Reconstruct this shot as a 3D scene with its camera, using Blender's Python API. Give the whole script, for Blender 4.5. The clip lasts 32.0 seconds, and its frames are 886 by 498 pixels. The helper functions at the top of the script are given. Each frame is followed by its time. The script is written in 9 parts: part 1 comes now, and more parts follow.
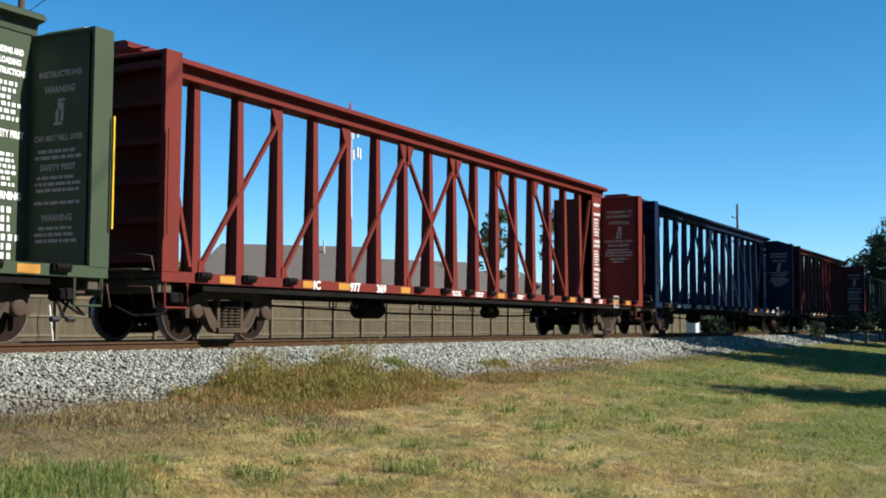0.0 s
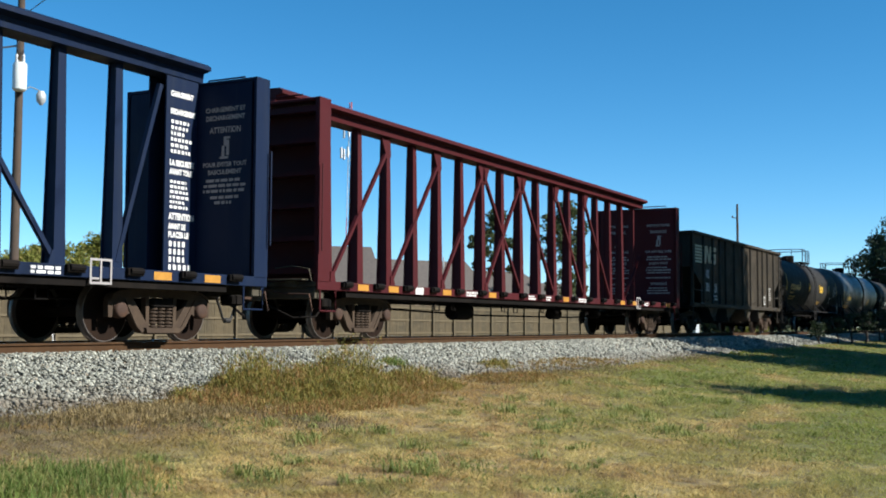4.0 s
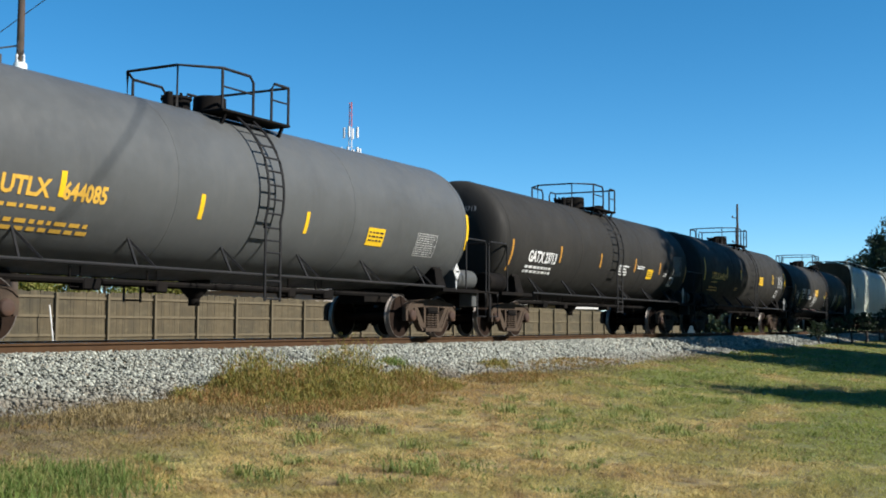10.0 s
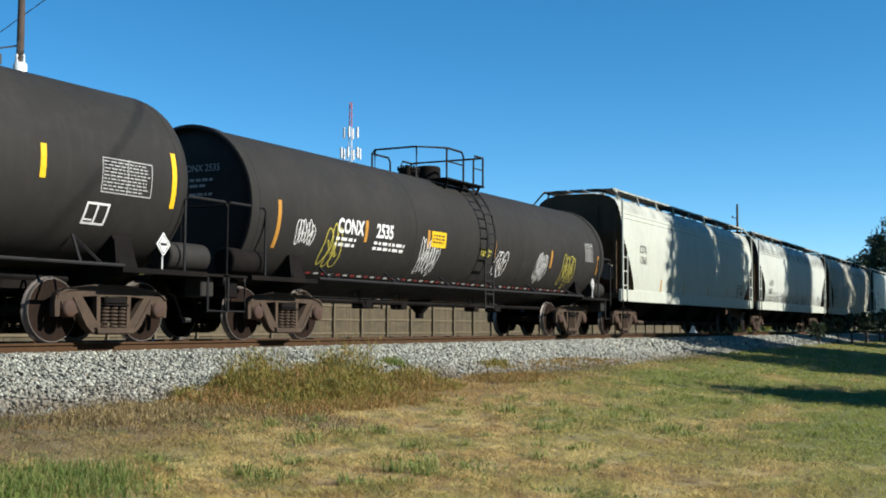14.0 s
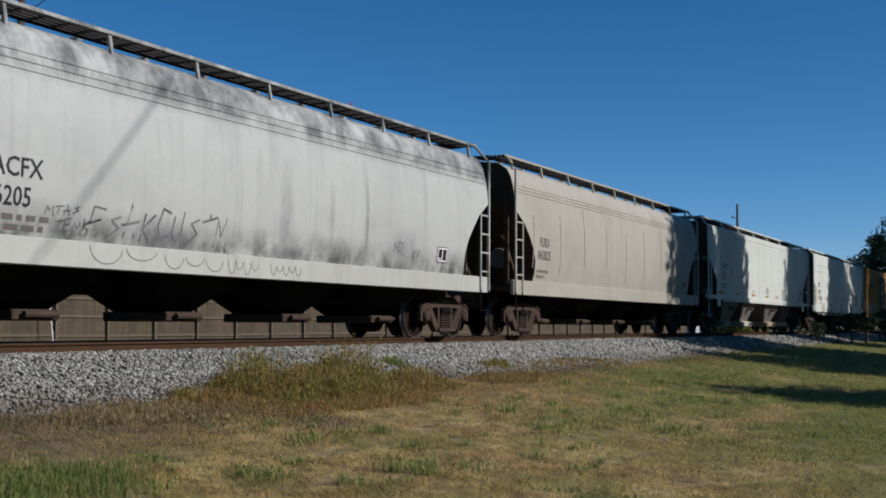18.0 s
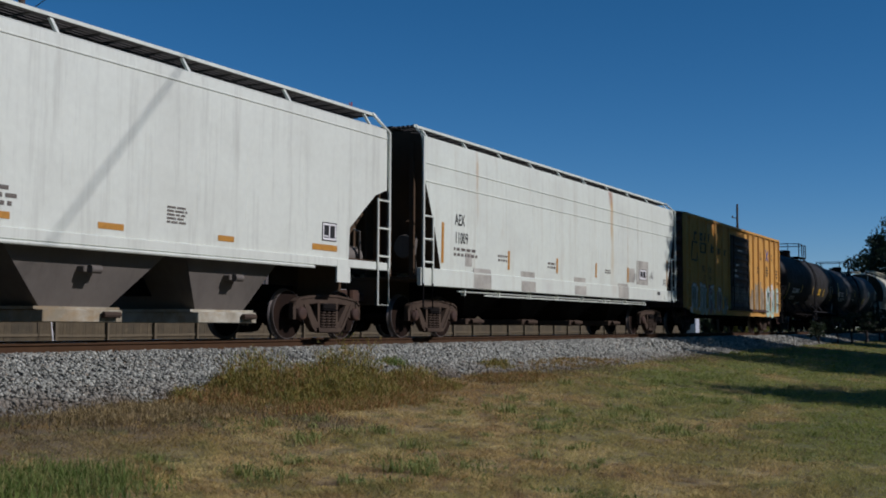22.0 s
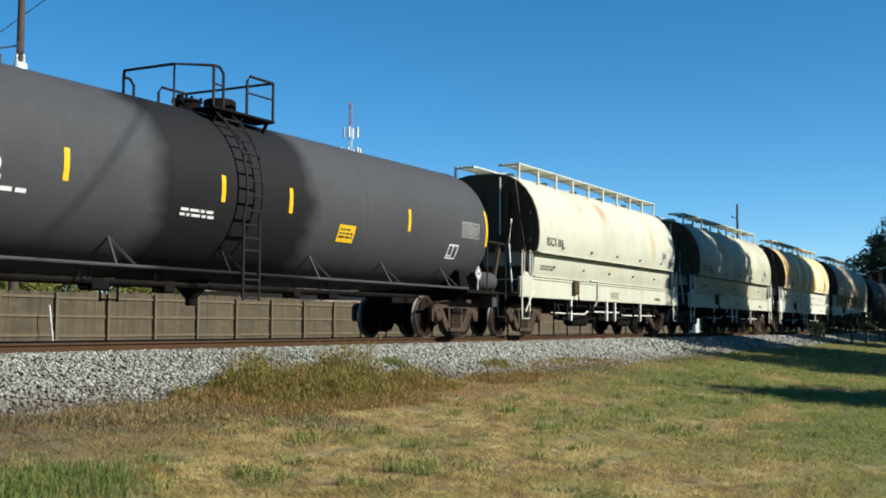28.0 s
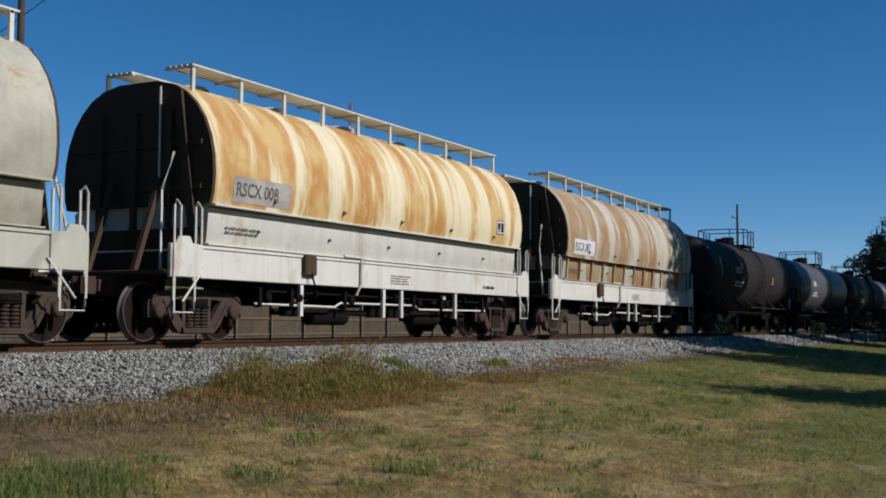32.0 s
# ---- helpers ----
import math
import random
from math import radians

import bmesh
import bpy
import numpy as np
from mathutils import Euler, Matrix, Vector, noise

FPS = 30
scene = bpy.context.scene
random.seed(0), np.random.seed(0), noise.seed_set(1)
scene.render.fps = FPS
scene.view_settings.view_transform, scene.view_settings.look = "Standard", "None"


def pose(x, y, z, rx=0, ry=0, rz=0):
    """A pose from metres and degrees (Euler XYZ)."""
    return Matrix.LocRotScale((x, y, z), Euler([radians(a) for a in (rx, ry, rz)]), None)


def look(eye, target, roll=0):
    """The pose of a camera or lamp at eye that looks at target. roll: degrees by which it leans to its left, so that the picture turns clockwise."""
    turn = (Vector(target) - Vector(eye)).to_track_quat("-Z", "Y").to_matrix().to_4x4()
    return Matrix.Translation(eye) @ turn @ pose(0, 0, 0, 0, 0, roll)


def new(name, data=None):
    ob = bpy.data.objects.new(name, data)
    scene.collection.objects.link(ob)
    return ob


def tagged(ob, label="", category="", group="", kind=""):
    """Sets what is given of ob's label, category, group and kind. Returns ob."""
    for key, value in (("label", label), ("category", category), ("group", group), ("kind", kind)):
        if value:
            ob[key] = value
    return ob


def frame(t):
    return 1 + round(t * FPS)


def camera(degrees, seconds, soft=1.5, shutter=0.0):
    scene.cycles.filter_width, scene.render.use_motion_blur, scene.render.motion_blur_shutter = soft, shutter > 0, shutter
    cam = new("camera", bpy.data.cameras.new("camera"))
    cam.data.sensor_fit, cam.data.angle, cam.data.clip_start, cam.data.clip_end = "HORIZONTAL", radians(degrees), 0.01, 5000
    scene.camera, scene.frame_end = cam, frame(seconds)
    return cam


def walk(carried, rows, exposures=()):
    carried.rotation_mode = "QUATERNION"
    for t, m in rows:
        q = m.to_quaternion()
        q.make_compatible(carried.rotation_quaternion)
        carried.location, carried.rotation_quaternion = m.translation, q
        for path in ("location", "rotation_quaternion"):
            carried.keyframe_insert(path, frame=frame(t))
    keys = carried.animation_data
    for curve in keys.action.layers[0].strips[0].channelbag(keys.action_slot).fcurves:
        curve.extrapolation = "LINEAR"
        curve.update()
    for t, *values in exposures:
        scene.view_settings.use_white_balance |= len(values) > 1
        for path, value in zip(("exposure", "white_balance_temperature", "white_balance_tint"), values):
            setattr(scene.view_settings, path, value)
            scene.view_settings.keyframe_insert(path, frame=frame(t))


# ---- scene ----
# ---------------------------------------------------------------- camera
# x runs along the railway, y across it, z = 0 is the top of the rail
EYE = (0.0, 0.0, 0.277)
TRACK_Y = 13.23
cam = camera(42.37, 32.0, soft=1.85)
_yaw, _pit = radians(61.603), radians(3.809)
_aim = (math.sin(_yaw) * math.cos(_pit), math.cos(_yaw) * math.cos(_pit), EYE[2] + math.sin(_pit))
stand = look(EYE, _aim, 0.281)
walk(cam, [(0.0, stand), (32.0, stand)],
     exposures=[(0.0, 0.83, 6500, 10), (3.5, 0.84, 6500, 10), (7.0, 0.79, 6500, 10), (14.5, 0.79, 6500, 10), (16.5, -0.18, 6200, 22), (17.4, -0.18, 6200, 22), (18.4, -0.10, 6200, 22), (19.0, -0.28, 6200, 22), (20.0, -0.36, 6100, 24), (20.6, -0.26, 6100, 22),
                (21.0, -0.30, 6100, 22), (21.5, -0.44, 6080, 22), (22.0, -0.50, 6050, 22), (23.0, -0.64, 5980, 22), (24.0, -0.66, 6000, 22), (24.5, -0.45, 6100, 20), (25.0, -0.28, 6250, 18), (25.5, -0.22, 6250, 17),
                (27.5, 0.65, 6500, 11), (28.8, 0.61, 6500, 11), (29.6, -0.10, 6250, 20), (32.0, -0.21, 6150, 22)])

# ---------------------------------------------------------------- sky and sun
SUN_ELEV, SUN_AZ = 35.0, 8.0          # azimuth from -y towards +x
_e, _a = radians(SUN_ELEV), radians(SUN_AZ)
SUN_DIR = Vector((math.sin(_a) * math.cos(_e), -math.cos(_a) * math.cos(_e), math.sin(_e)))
world = bpy.data.worlds.new("sky")
scene.world = world
world.use_nodes = True
_n = world.node_tree.nodes
_bg = _n["Background"]
_sky = _n.new("ShaderNodeTexSky")
_sky.sky_type = "NISHITA"
_sky.sun_disc = False
_sky.sun_elevation = _e
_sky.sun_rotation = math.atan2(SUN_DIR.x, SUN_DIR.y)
_sky.air_density, _sky.dust_density, _sky.ozone_density = 0.9, 0.0, 4.2
_sky.altitude = 2500.0
_hs = _n.new("ShaderNodeHueSaturation")
_hs.inputs["Saturation"].default_value = 1.25
_hs.inputs["Hue"].default_value = 0.488
world.node_tree.links.new(_sky.outputs[0], _hs.inputs["Color"])
world.node_tree.links.new(_hs.outputs[0], _bg.inputs[0])
_bg.inputs[1].default_value = 0.094
sun = new("sun", bpy.data.lights.new("sun", "SUN"))
sun.data.energy, sun.data.angle, sun.data.color = 5.0, radians(0.53), (1.0, 0.965, 0.905)
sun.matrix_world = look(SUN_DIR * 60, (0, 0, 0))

# ---------------------------------------------------------------- mesh tools
class Shape:
    """Collects vertices and faces for one mesh."""

    def __init__(self):
        self.v, self.f = [], []

    def add(self, verts, faces):
        k = len(self.v)
        self.v.extend(tuple(p) for p in verts)
        self.f.extend(tuple(i + k for i in q) for q in faces)
        return self

    def box(self, x0, x1, y0, y1, z0, z1, c=0.0):
        x0, x1, y0, y1, z0, z1 = min(x0, x1), max(x0, x1), min(y0, y1), max(y0, y1), min(z0, z1), max(z0, z1)
        if c <= 0:
            p = [(x, y, z) for z in (z0, z1) for y in (y0, y1) for x in (x0, x1)]
            return self.add(p, [(0, 2, 3, 1), (4, 5, 7, 6), (0, 1, 5, 4), (2, 6, 7, 3), (0, 4, 6, 2), (1, 3, 7, 5)])
        ring = [(x0 + c, y0), (x1 - c, y0), (x1, y0 + c), (x1, y1 - c), (x1 - c, y1), (x0 + c, y1), (x0, y1 - c), (x0, y0 + c)]
        sx, sy = (x0 + x1) / 2, (y0 + y1) / 2
        fx, fy = 1 - 2 * c / max(x1 - x0, 1e-6), 1 - 2 * c / max(y1 - y0, 1e-6)
        small = [(sx + (x - sx) * fx, sy + (y - sy) * fy) for x, y in ring]
        rows = [[(x, y, z0) for x, y in small], [(x, y, z0 + c) for x, y in ring], [(x, y, z1 - c) for x, y in ring], [(x, y, z1) for x, y in small]]
        return self.loft(rows)

    def loft(self, rows, closed=True, caps=True):
        n, k = len(rows[0]), len(self.v)
        for r in rows:
            self.v.extend(tuple(p) for p in r)
        m = n if closed else n - 1
        for i in range(len(rows) - 1):
            for j in range(m):
                a, b = k + i * n + j, k + i * n + (j + 1) % n
                self.f.append((a, b, b + n, a + n))
        if caps:
            self.f.append(tuple(k + j for j in reversed(range(n))))
            self.f.append(tuple(k + (len(rows) - 1) * n + j for j in range(n)))
        return self

    def prism(self, poly, axis, a, b):
        """A polygon pushed from a to b along an axis; poly holds the two other coordinates in xyz order."""
        def at(p, w):
            return (w, p[0], p[1]) if axis == "x" else (p[0], w, p[1]) if axis == "y" else (p[0], p[1], w)
        return self.loft([[at(p, a) for p in poly], [at(p, b) for p in poly]])

    def tube(self, pts, r, n=6):
        pts = [Vector(p) for p in pts]
        rows = []
        for i, p in enumerate(pts):
            d = (pts[min(i + 1, len(pts) - 1)] - pts[max(i - 1, 0)]).normalized()
            u = d.cross(Vector((0, 0, 1)) if abs(d.z) < 0.9 else Vector((1, 0, 0))).normalized()
            w = d.cross(u)
            rows.append([p + r * (math.cos(2 * math.pi * k / n) * u + math.sin(2 * math.pi * k / n) * w) for k in range(n)])
        return self.loft(rows)

    def beam(self, p, q, w, h):
        """A bar of rectangular section from p to q: w across, h in the upright plane."""
        p, q = Vector(p), Vector(q)
        d = (q - p).normalized()
        u = d.cross(Vector((0, 0, 1)) if abs(d.z) < 0.95 else Vector((0, 1, 0))).normalized()
        t = u.cross(d)
        ring = [(-w / 2, -h / 2), (w / 2, -h / 2), (w / 2, h / 2), (-w / 2, h / 2)]
        return self.loft([[e + a * u + b * t for a, b in ring] for e in (p, q)])

    def lathe(self, prof, axis="y", n=20, at=(0, 0, 0), caps=True):
        """prof: pairs of place along the axis and radius."""
        rows = []
        for a, r in prof:
            ring = []
            for k in range(n):
                c, s = math.cos(2 * math.pi * k / n) * r, math.sin(2 * math.pi * k / n) * r
                p = (a, c, s) if axis == "x" else (c, a, s) if axis == "y" else (c, s, a)
                ring.append((p[0] + at[0], p[1] + at[1], p[2] + at[2]))
            rows.append(ring)
        return self.loft(rows, caps=caps)

    def mesh(self, name, smooth=38):
        me = bpy.data.meshes.new(name)
        me.from_pydata(self.v, [], self.f)
        bm = bmesh.new()
        bm.from_mesh(me)
        bmesh.ops.recalc_face_normals(bm, faces=bm.faces)
        bm.to_mesh(me)
        bm.free()
        if smooth:
            me.shade_smooth()
            me.set_sharp_from_angle(angle=radians(smooth))
        return me


def part(name, shape, material, parent, label="", at=(0, 0, 0), smooth=38):
    """Links one mesh object under a thing or under a part."""
    me = shape.mesh(name, smooth) if isinstance(shape, Shape) else shape
    if material and not me.materials:
        me.materials.append(material)
    ob = new(name, me)
    ob.parent = parent
    ob.location = at
    if label:
        ob["label"] = label
    return ob


def again(ob, parent, at=None, turn=0.0):
    """One more part on the same mesh."""
    o = new(ob.name.split(".")[0], ob.data)
    o.parent = parent
    o.location = ob.location if at is None else at
    o.rotation_euler = (0, 0, turn)
    if "label" in ob:
        o["label"] = ob["label"]
    return o


def thing(name, label, category, group="", kind="", at=(0, 0, 0)):
    ob = new(name)
    ob.location = at
    ob.empty_display_size = 0.3
    return tagged(ob, label, category, group, kind)


def lone(name, shape, material, label, category, group="", kind="", at=(0, 0, 0), smooth=38):
    ob = part(name, shape, material, None, "", at, smooth)
    return tagged(ob, label, category, group, kind)


# ---------------------------------------------------------------- materials
def nodes_of(name):
    m = bpy.data.materials.new(name)
    m.use_nodes = True
    nt = m.node_tree
    return m, nt, nt.nodes["Principled BSDF"]


def mixed(nt, fac, a, b):
    n = nt.nodes.new("ShaderNodeMix")
    n.data_type = "RGBA"
    for sock, val in ((n.inputs[0], fac), (n.inputs[6], a), (n.inputs[7], b)):
        if isinstance(val, (tuple, list)):
            sock.default_value = (*val, 1.0) if len(val) == 3 else val
        elif isinstance(val, (int, float)):
            sock.default_value = val
        else:
            nt.links.new(val, sock)
    return n.outputs[2]


def coords(nt, scale=(1, 1, 1), world_space=False):
    if world_space:
        src = nt.nodes.new("ShaderNodeNewGeometry").outputs["Position"]
    else:
        src = nt.nodes.new("ShaderNodeTexCoord").outputs["Object"]
    mp = nt.nodes.new("ShaderNodeMapping")
    mp.inputs["Scale"].default_value = scale
    nt.links.new(src, mp.inputs["Vector"])
    return mp.outputs[0]


def cloud(nt, vec, scale, detail=4.0, rough=0.6):
    n = nt.nodes.new("ShaderNodeTexNoise")
    n.inputs["Scale"].default_value = scale
    n.inputs["Detail"].default_value = detail
    n.inputs["Roughness"].default_value = rough
    nt.links.new(vec, n.inputs["Vector"])
    return n.outputs["Fac"]


def band(nt, val, lo, hi, top=1.0):
    n = nt.nodes.new("ShaderNodeMapRange")
    n.inputs["From Min"].default_value, n.inputs["From Max"].default_value = lo, hi
    n.inputs["To Max"].default_value = top
    nt.links.new(val, n.inputs["Value"])
    return n.outputs[0]


def along(nt, axis):
    """One coordinate of the object."""
    s = nt.nodes.new("ShaderNodeSeparateXYZ")
    nt.links.new(nt.nodes.new("ShaderNodeTexCoord").outputs["Object"], s.inputs[0])
    return s.outputs[axis]


def times(nt, a, b):
    n = nt.nodes.new("ShaderNodeMath")
    n.operation = "MULTIPLY"
    nt.links.new(a, n.inputs[0])
    nt.links.new(b, n.inputs[1])
    return n.outputs[0]


def bumped(nt, bsdf, height, strength=0.2, dist=0.02):
    b = nt.nodes.new("ShaderNodeBump")
    b.inputs["Strength"].default_value, b.inputs["Distance"].default_value = strength, dist
    nt.links.new(height, b.inputs["Height"])
    nt.links.new(b.outputs[0], bsdf.inputs["Normal"])


def soft_mark(nt, x, w, z0, z1, fade, strength, ragged=0.5):
    """A blurred stain: w metres either side of x, from z0 to z1, thinning out over fade metres."""
    off = nt.nodes.new("ShaderNodeMath")
    off.operation = "MULTIPLY_ADD"
    nt.links.new(cloud(nt, coords(nt, (1.0, 1.0, 0.5)), 2.4, 5, 0.6), off.inputs[0])
    off.inputs[1].default_value = ragged * w * 2
    nt.links.new(along(nt, 0), off.inputs[2])
    far = nt.nodes.new("ShaderNodeMath")
    far.operation = "SUBTRACT"
    nt.links.new(off.outputs[0], far.inputs[0])
    far.inputs[1].default_value = x + ragged * w
    away = nt.nodes.new("ShaderNodeMath")
    away.operation = "ABSOLUTE"
    nt.links.new(far.outputs[0], away.inputs[0])
    high = times(nt, band(nt, along(nt, 2), z0 - fade, z0 + fade), band(nt, along(nt, 2), z1 + fade, z1 - fade))
    fleck = band(nt, cloud(nt, coords(nt, (1.4, 1.4, 0.5)), 3.4, 7, 0.7), 0.28, 0.62, strength)
    return times(nt, times(nt, band(nt, away.outputs[0], w, w * 0.25), high), fleck)


def paint(name, base, rough=0.5, dirt=(0.06, 0.05, 0.04), dirty=0.35, streak=0.3, streak_col=None, rust=0.0, rust_col=(0.28, 0.09, 0.03),
          metal=0.0, wave=0.05, big=0.5, lo=0.45, hi=0.75, spec=0.5, soot=(), zone=None, rust_at=0.60, rust_size=1.3, marks=()):
    """Weathered paint: broad stains, runs down the side, rust patches, fine grain, slightly uneven sheet."""
    m, nt, b = nodes_of(name)
    v = coords(nt)
    col = mixed(nt, band(nt, cloud(nt, v, 9.0, 5), 0.3, 0.75, 0.35), base, tuple(c * 0.78 for c in base))
    if dirty:
        col = mixed(nt, band(nt, cloud(nt, v, big, 6, 0.65), lo, hi, dirty), col, dirt)
    if streak:
        run = cloud(nt, coords(nt, (2.6, 2.6, 0.16)), 2.2, 5, 0.7)
        col = mixed(nt, band(nt, run, 0.5, 0.78, streak), col, streak_col or dirt)
    if rust:
        spot = cloud(nt, coords(nt, (1.0, 1.0, 0.5) if rust_size > 1 else (0.7, 1.0, 1.2)), rust_size, 8, 0.72)
        col = mixed(nt, band(nt, spot, rust_at, rust_at + 0.12, rust), col, rust_col)
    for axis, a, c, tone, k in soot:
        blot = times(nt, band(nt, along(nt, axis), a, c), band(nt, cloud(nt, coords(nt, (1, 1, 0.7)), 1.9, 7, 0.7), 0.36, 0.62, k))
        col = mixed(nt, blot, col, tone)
    if zone:
        x0, x1, soft, tone, k = zone
        wob = nt.nodes.new("ShaderNodeMath")
        wob.operation = "MULTIPLY_ADD"
        nt.links.new(cloud(nt, coords(nt, (0.3, 0.6, 0.6)), 1.2, 4, 0.6), wob.inputs[0])
        wob.inputs[1].default_value = 1.6
        nt.links.new(along(nt, 0), wob.inputs[2])
        col = mixed(nt, times(nt, band(nt, wob.outputs[0], x0 + 0.8 - soft, x0 + 0.8), band(nt, wob.outputs[0], x1 + 0.8 + soft, x1 + 0.8, k)), col, tone)
    for mark in marks:
        col = mixed(nt, soft_mark(nt, *mark[:-1]), col, mark[-1])
    b.inputs["Specular IOR Level"].default_value = spec
    nt.links.new(col, b.inputs["Base Color"])
    nt.links.new(band(nt, cloud(nt, v, 3.0, 4), 0.2, 0.8, 1.0), b.inputs["Roughness"])
    r = b.inputs["Roughness"].links[0].from_node
    r.inputs["To Min"].default_value, r.inputs["To Max"].default_value = rough - 0.12, rough + 0.15
    b.inputs["Metallic"].default_value = metal
    bumped(nt, b, cloud(nt, v, 1.7, 3), wave, 0.05)
    return m


def plain(name, base, rough=0.6, metal=0.0, var=0.25, scale=14.0, bump=0.15):
    m, nt, b = nodes_of(name)
    v = coords(nt)
    f = cloud(nt, v, scale, 5)
    nt.links.new(mixed(nt, band(nt, f, 0.3, 0.7), tuple(c * (1 - var) for c in base), tuple(min(1, c * (1 + var)) for c in base)), b.inputs["Base Color"])
    b.inputs["Roughness"].default_value = rough
    b.inputs["Metallic"].default_value = metal
    bumped(nt, b, f, bump, 0.01)
    return m


M_TRUCK = paint("truck_steel", (0.0528, 0.0376, 0.0272), 0.9, (0.092, 0.0656, 0.044), 0.8, 0.2, rust=0.45, rust_col=(0.104, 0.0496, 0.0256), wave=0.3, big=3.0, spec=0.15)
M_WHEEL = paint("wheel_steel", (0.016, 0.0105, 0.008), 0.9, (0.032, 0.019, 0.012), 0.6, 0.0, wave=0.15, big=3.0, spec=0.06)
M_TREAD = plain("polished_tread", (0.16, 0.14, 0.124), 0.5, 0.6, 0.1)
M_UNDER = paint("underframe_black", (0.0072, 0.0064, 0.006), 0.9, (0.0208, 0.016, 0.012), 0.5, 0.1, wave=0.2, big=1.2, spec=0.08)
M_COUPLER = paint("coupler_rust", (0.056, 0.036, 0.028), 0.8, (0.104, 0.052, 0.028), 0.7, 0.0, wave=0.3, big=3.0, spec=0.15)
M_HOSE = plain("black_rubber", (0.016, 0.016, 0.016), 0.6)
M_BLACK_TANK = paint("tank_black_paint", (0.02336, 0.0223, 0.02006), 0.65, (0.04331, 0.03932, 0.0334), 0.5, 0.35, (0.04756, 0.04284, 0.03604), wave=0.02, big=0.45, spec=0.12)
M_GREY_TANK = paint("tank_grey_faded", (0.08, 0.0832, 0.0816), 0.42, (0.03168, 0.03168, 0.02992), 0.5, 0.4, (0.1024, 0.1024, 0.096), wave=0.02, big=0.4, spec=0.25)
M_BAND_TANK = paint("tank_grey_with_dark_zone", (0.0544, 0.05704, 0.058), 0.65, (0.03112, 0.0316, 0.03112), 0.5, 0.4, (0.07272, 0.07416, 0.07272), wave=0.02, big=0.4, spec=0.15, zone=(-2.9, 0.6, 0.5, (0.007272, 0.007, 0.006736), 0.9))
M_RED = paint("oxide_red_paint", (0.1373, 0.02208, 0.01536), 0.65, (0.07072, 0.0192, 0.01536), 0.5, 0.3, wave=0.06, spec=0.15)
M_MAROON = paint("maroon_paint", (0.0612, 0.00972, 0.01188), 0.6, (0.0357, 0.0108, 0.0132), 0.5, 0.3, wave=0.06, spec=0.15)
M_BLUE = paint("dark_blue_paint", (0.006912, 0.01518, 0.04014), 0.55, (0.01037, 0.01518, 0.02506), 0.5, 0.25, (0.03456, 0.04277, 0.05011), wave=0.06, spec=0.12)
M_GREEN = paint("dull_green_paint", (0.0364, 0.05376, 0.0271), 0.6, (0.0196, 0.02688, 0.01478), 0.4, 0.2, wave=0.06, spec=0.3)
M_DECKGRIME = paint("grimy_deck", (0.075, 0.066, 0.048), 0.85, (0.032, 0.028, 0.022), 0.7, 0.2, rust=0.4, rust_col=(0.10, 0.055, 0.03), wave=0.2, big=2.0, spec=0.15)
M_BLACK_CAR = paint("hopper_black_paint", (0.03264, 0.02772, 0.02117), 0.6, (0.06648, 0.05336, 0.0364), 0.75, 0.5, (0.0726, 0.05684, 0.03942), wave=0.12, spec=0.2, big=0.9)
M_WHITE_A = paint("off_white_paint", (0.4342, 0.4536, 0.3832), 0.5, (0.286, 0.272, 0.2217), 0.35, 0.45, (0.2183, 0.2216, 0.1845), wave=0.08, soot=((2, 3.75, 3.9, (0.2057, 0.1984, 0.157), 0.7),))
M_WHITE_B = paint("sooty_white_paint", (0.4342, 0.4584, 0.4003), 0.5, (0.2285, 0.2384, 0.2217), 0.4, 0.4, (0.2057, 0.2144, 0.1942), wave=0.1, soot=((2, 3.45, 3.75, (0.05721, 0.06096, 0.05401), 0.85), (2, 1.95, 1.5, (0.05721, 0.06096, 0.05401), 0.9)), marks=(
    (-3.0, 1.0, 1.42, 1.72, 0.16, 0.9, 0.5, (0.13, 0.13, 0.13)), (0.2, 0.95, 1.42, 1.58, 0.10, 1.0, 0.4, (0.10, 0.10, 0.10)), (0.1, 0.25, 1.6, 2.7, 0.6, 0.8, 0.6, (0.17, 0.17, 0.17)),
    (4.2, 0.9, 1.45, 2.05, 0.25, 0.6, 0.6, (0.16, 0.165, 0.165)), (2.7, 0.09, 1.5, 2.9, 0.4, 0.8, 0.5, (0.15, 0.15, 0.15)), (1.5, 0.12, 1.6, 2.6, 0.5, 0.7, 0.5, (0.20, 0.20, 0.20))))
M_BEIGE = paint("dusty_beige_paint", (0.3672, 0.359, 0.2842), 0.6, (0.2285, 0.1975, 0.1286), 0.5, 0.4, (0.208, 0.1901, 0.1488), wave=0.1)
M_WHITE_C = paint("clean_white_paint", (0.5883, 0.6249, 0.5357), 0.45, (0.3827, 0.3887, 0.3254), 0.4, 0.55, (0.3099, 0.3134, 0.2652), wave=0.06)
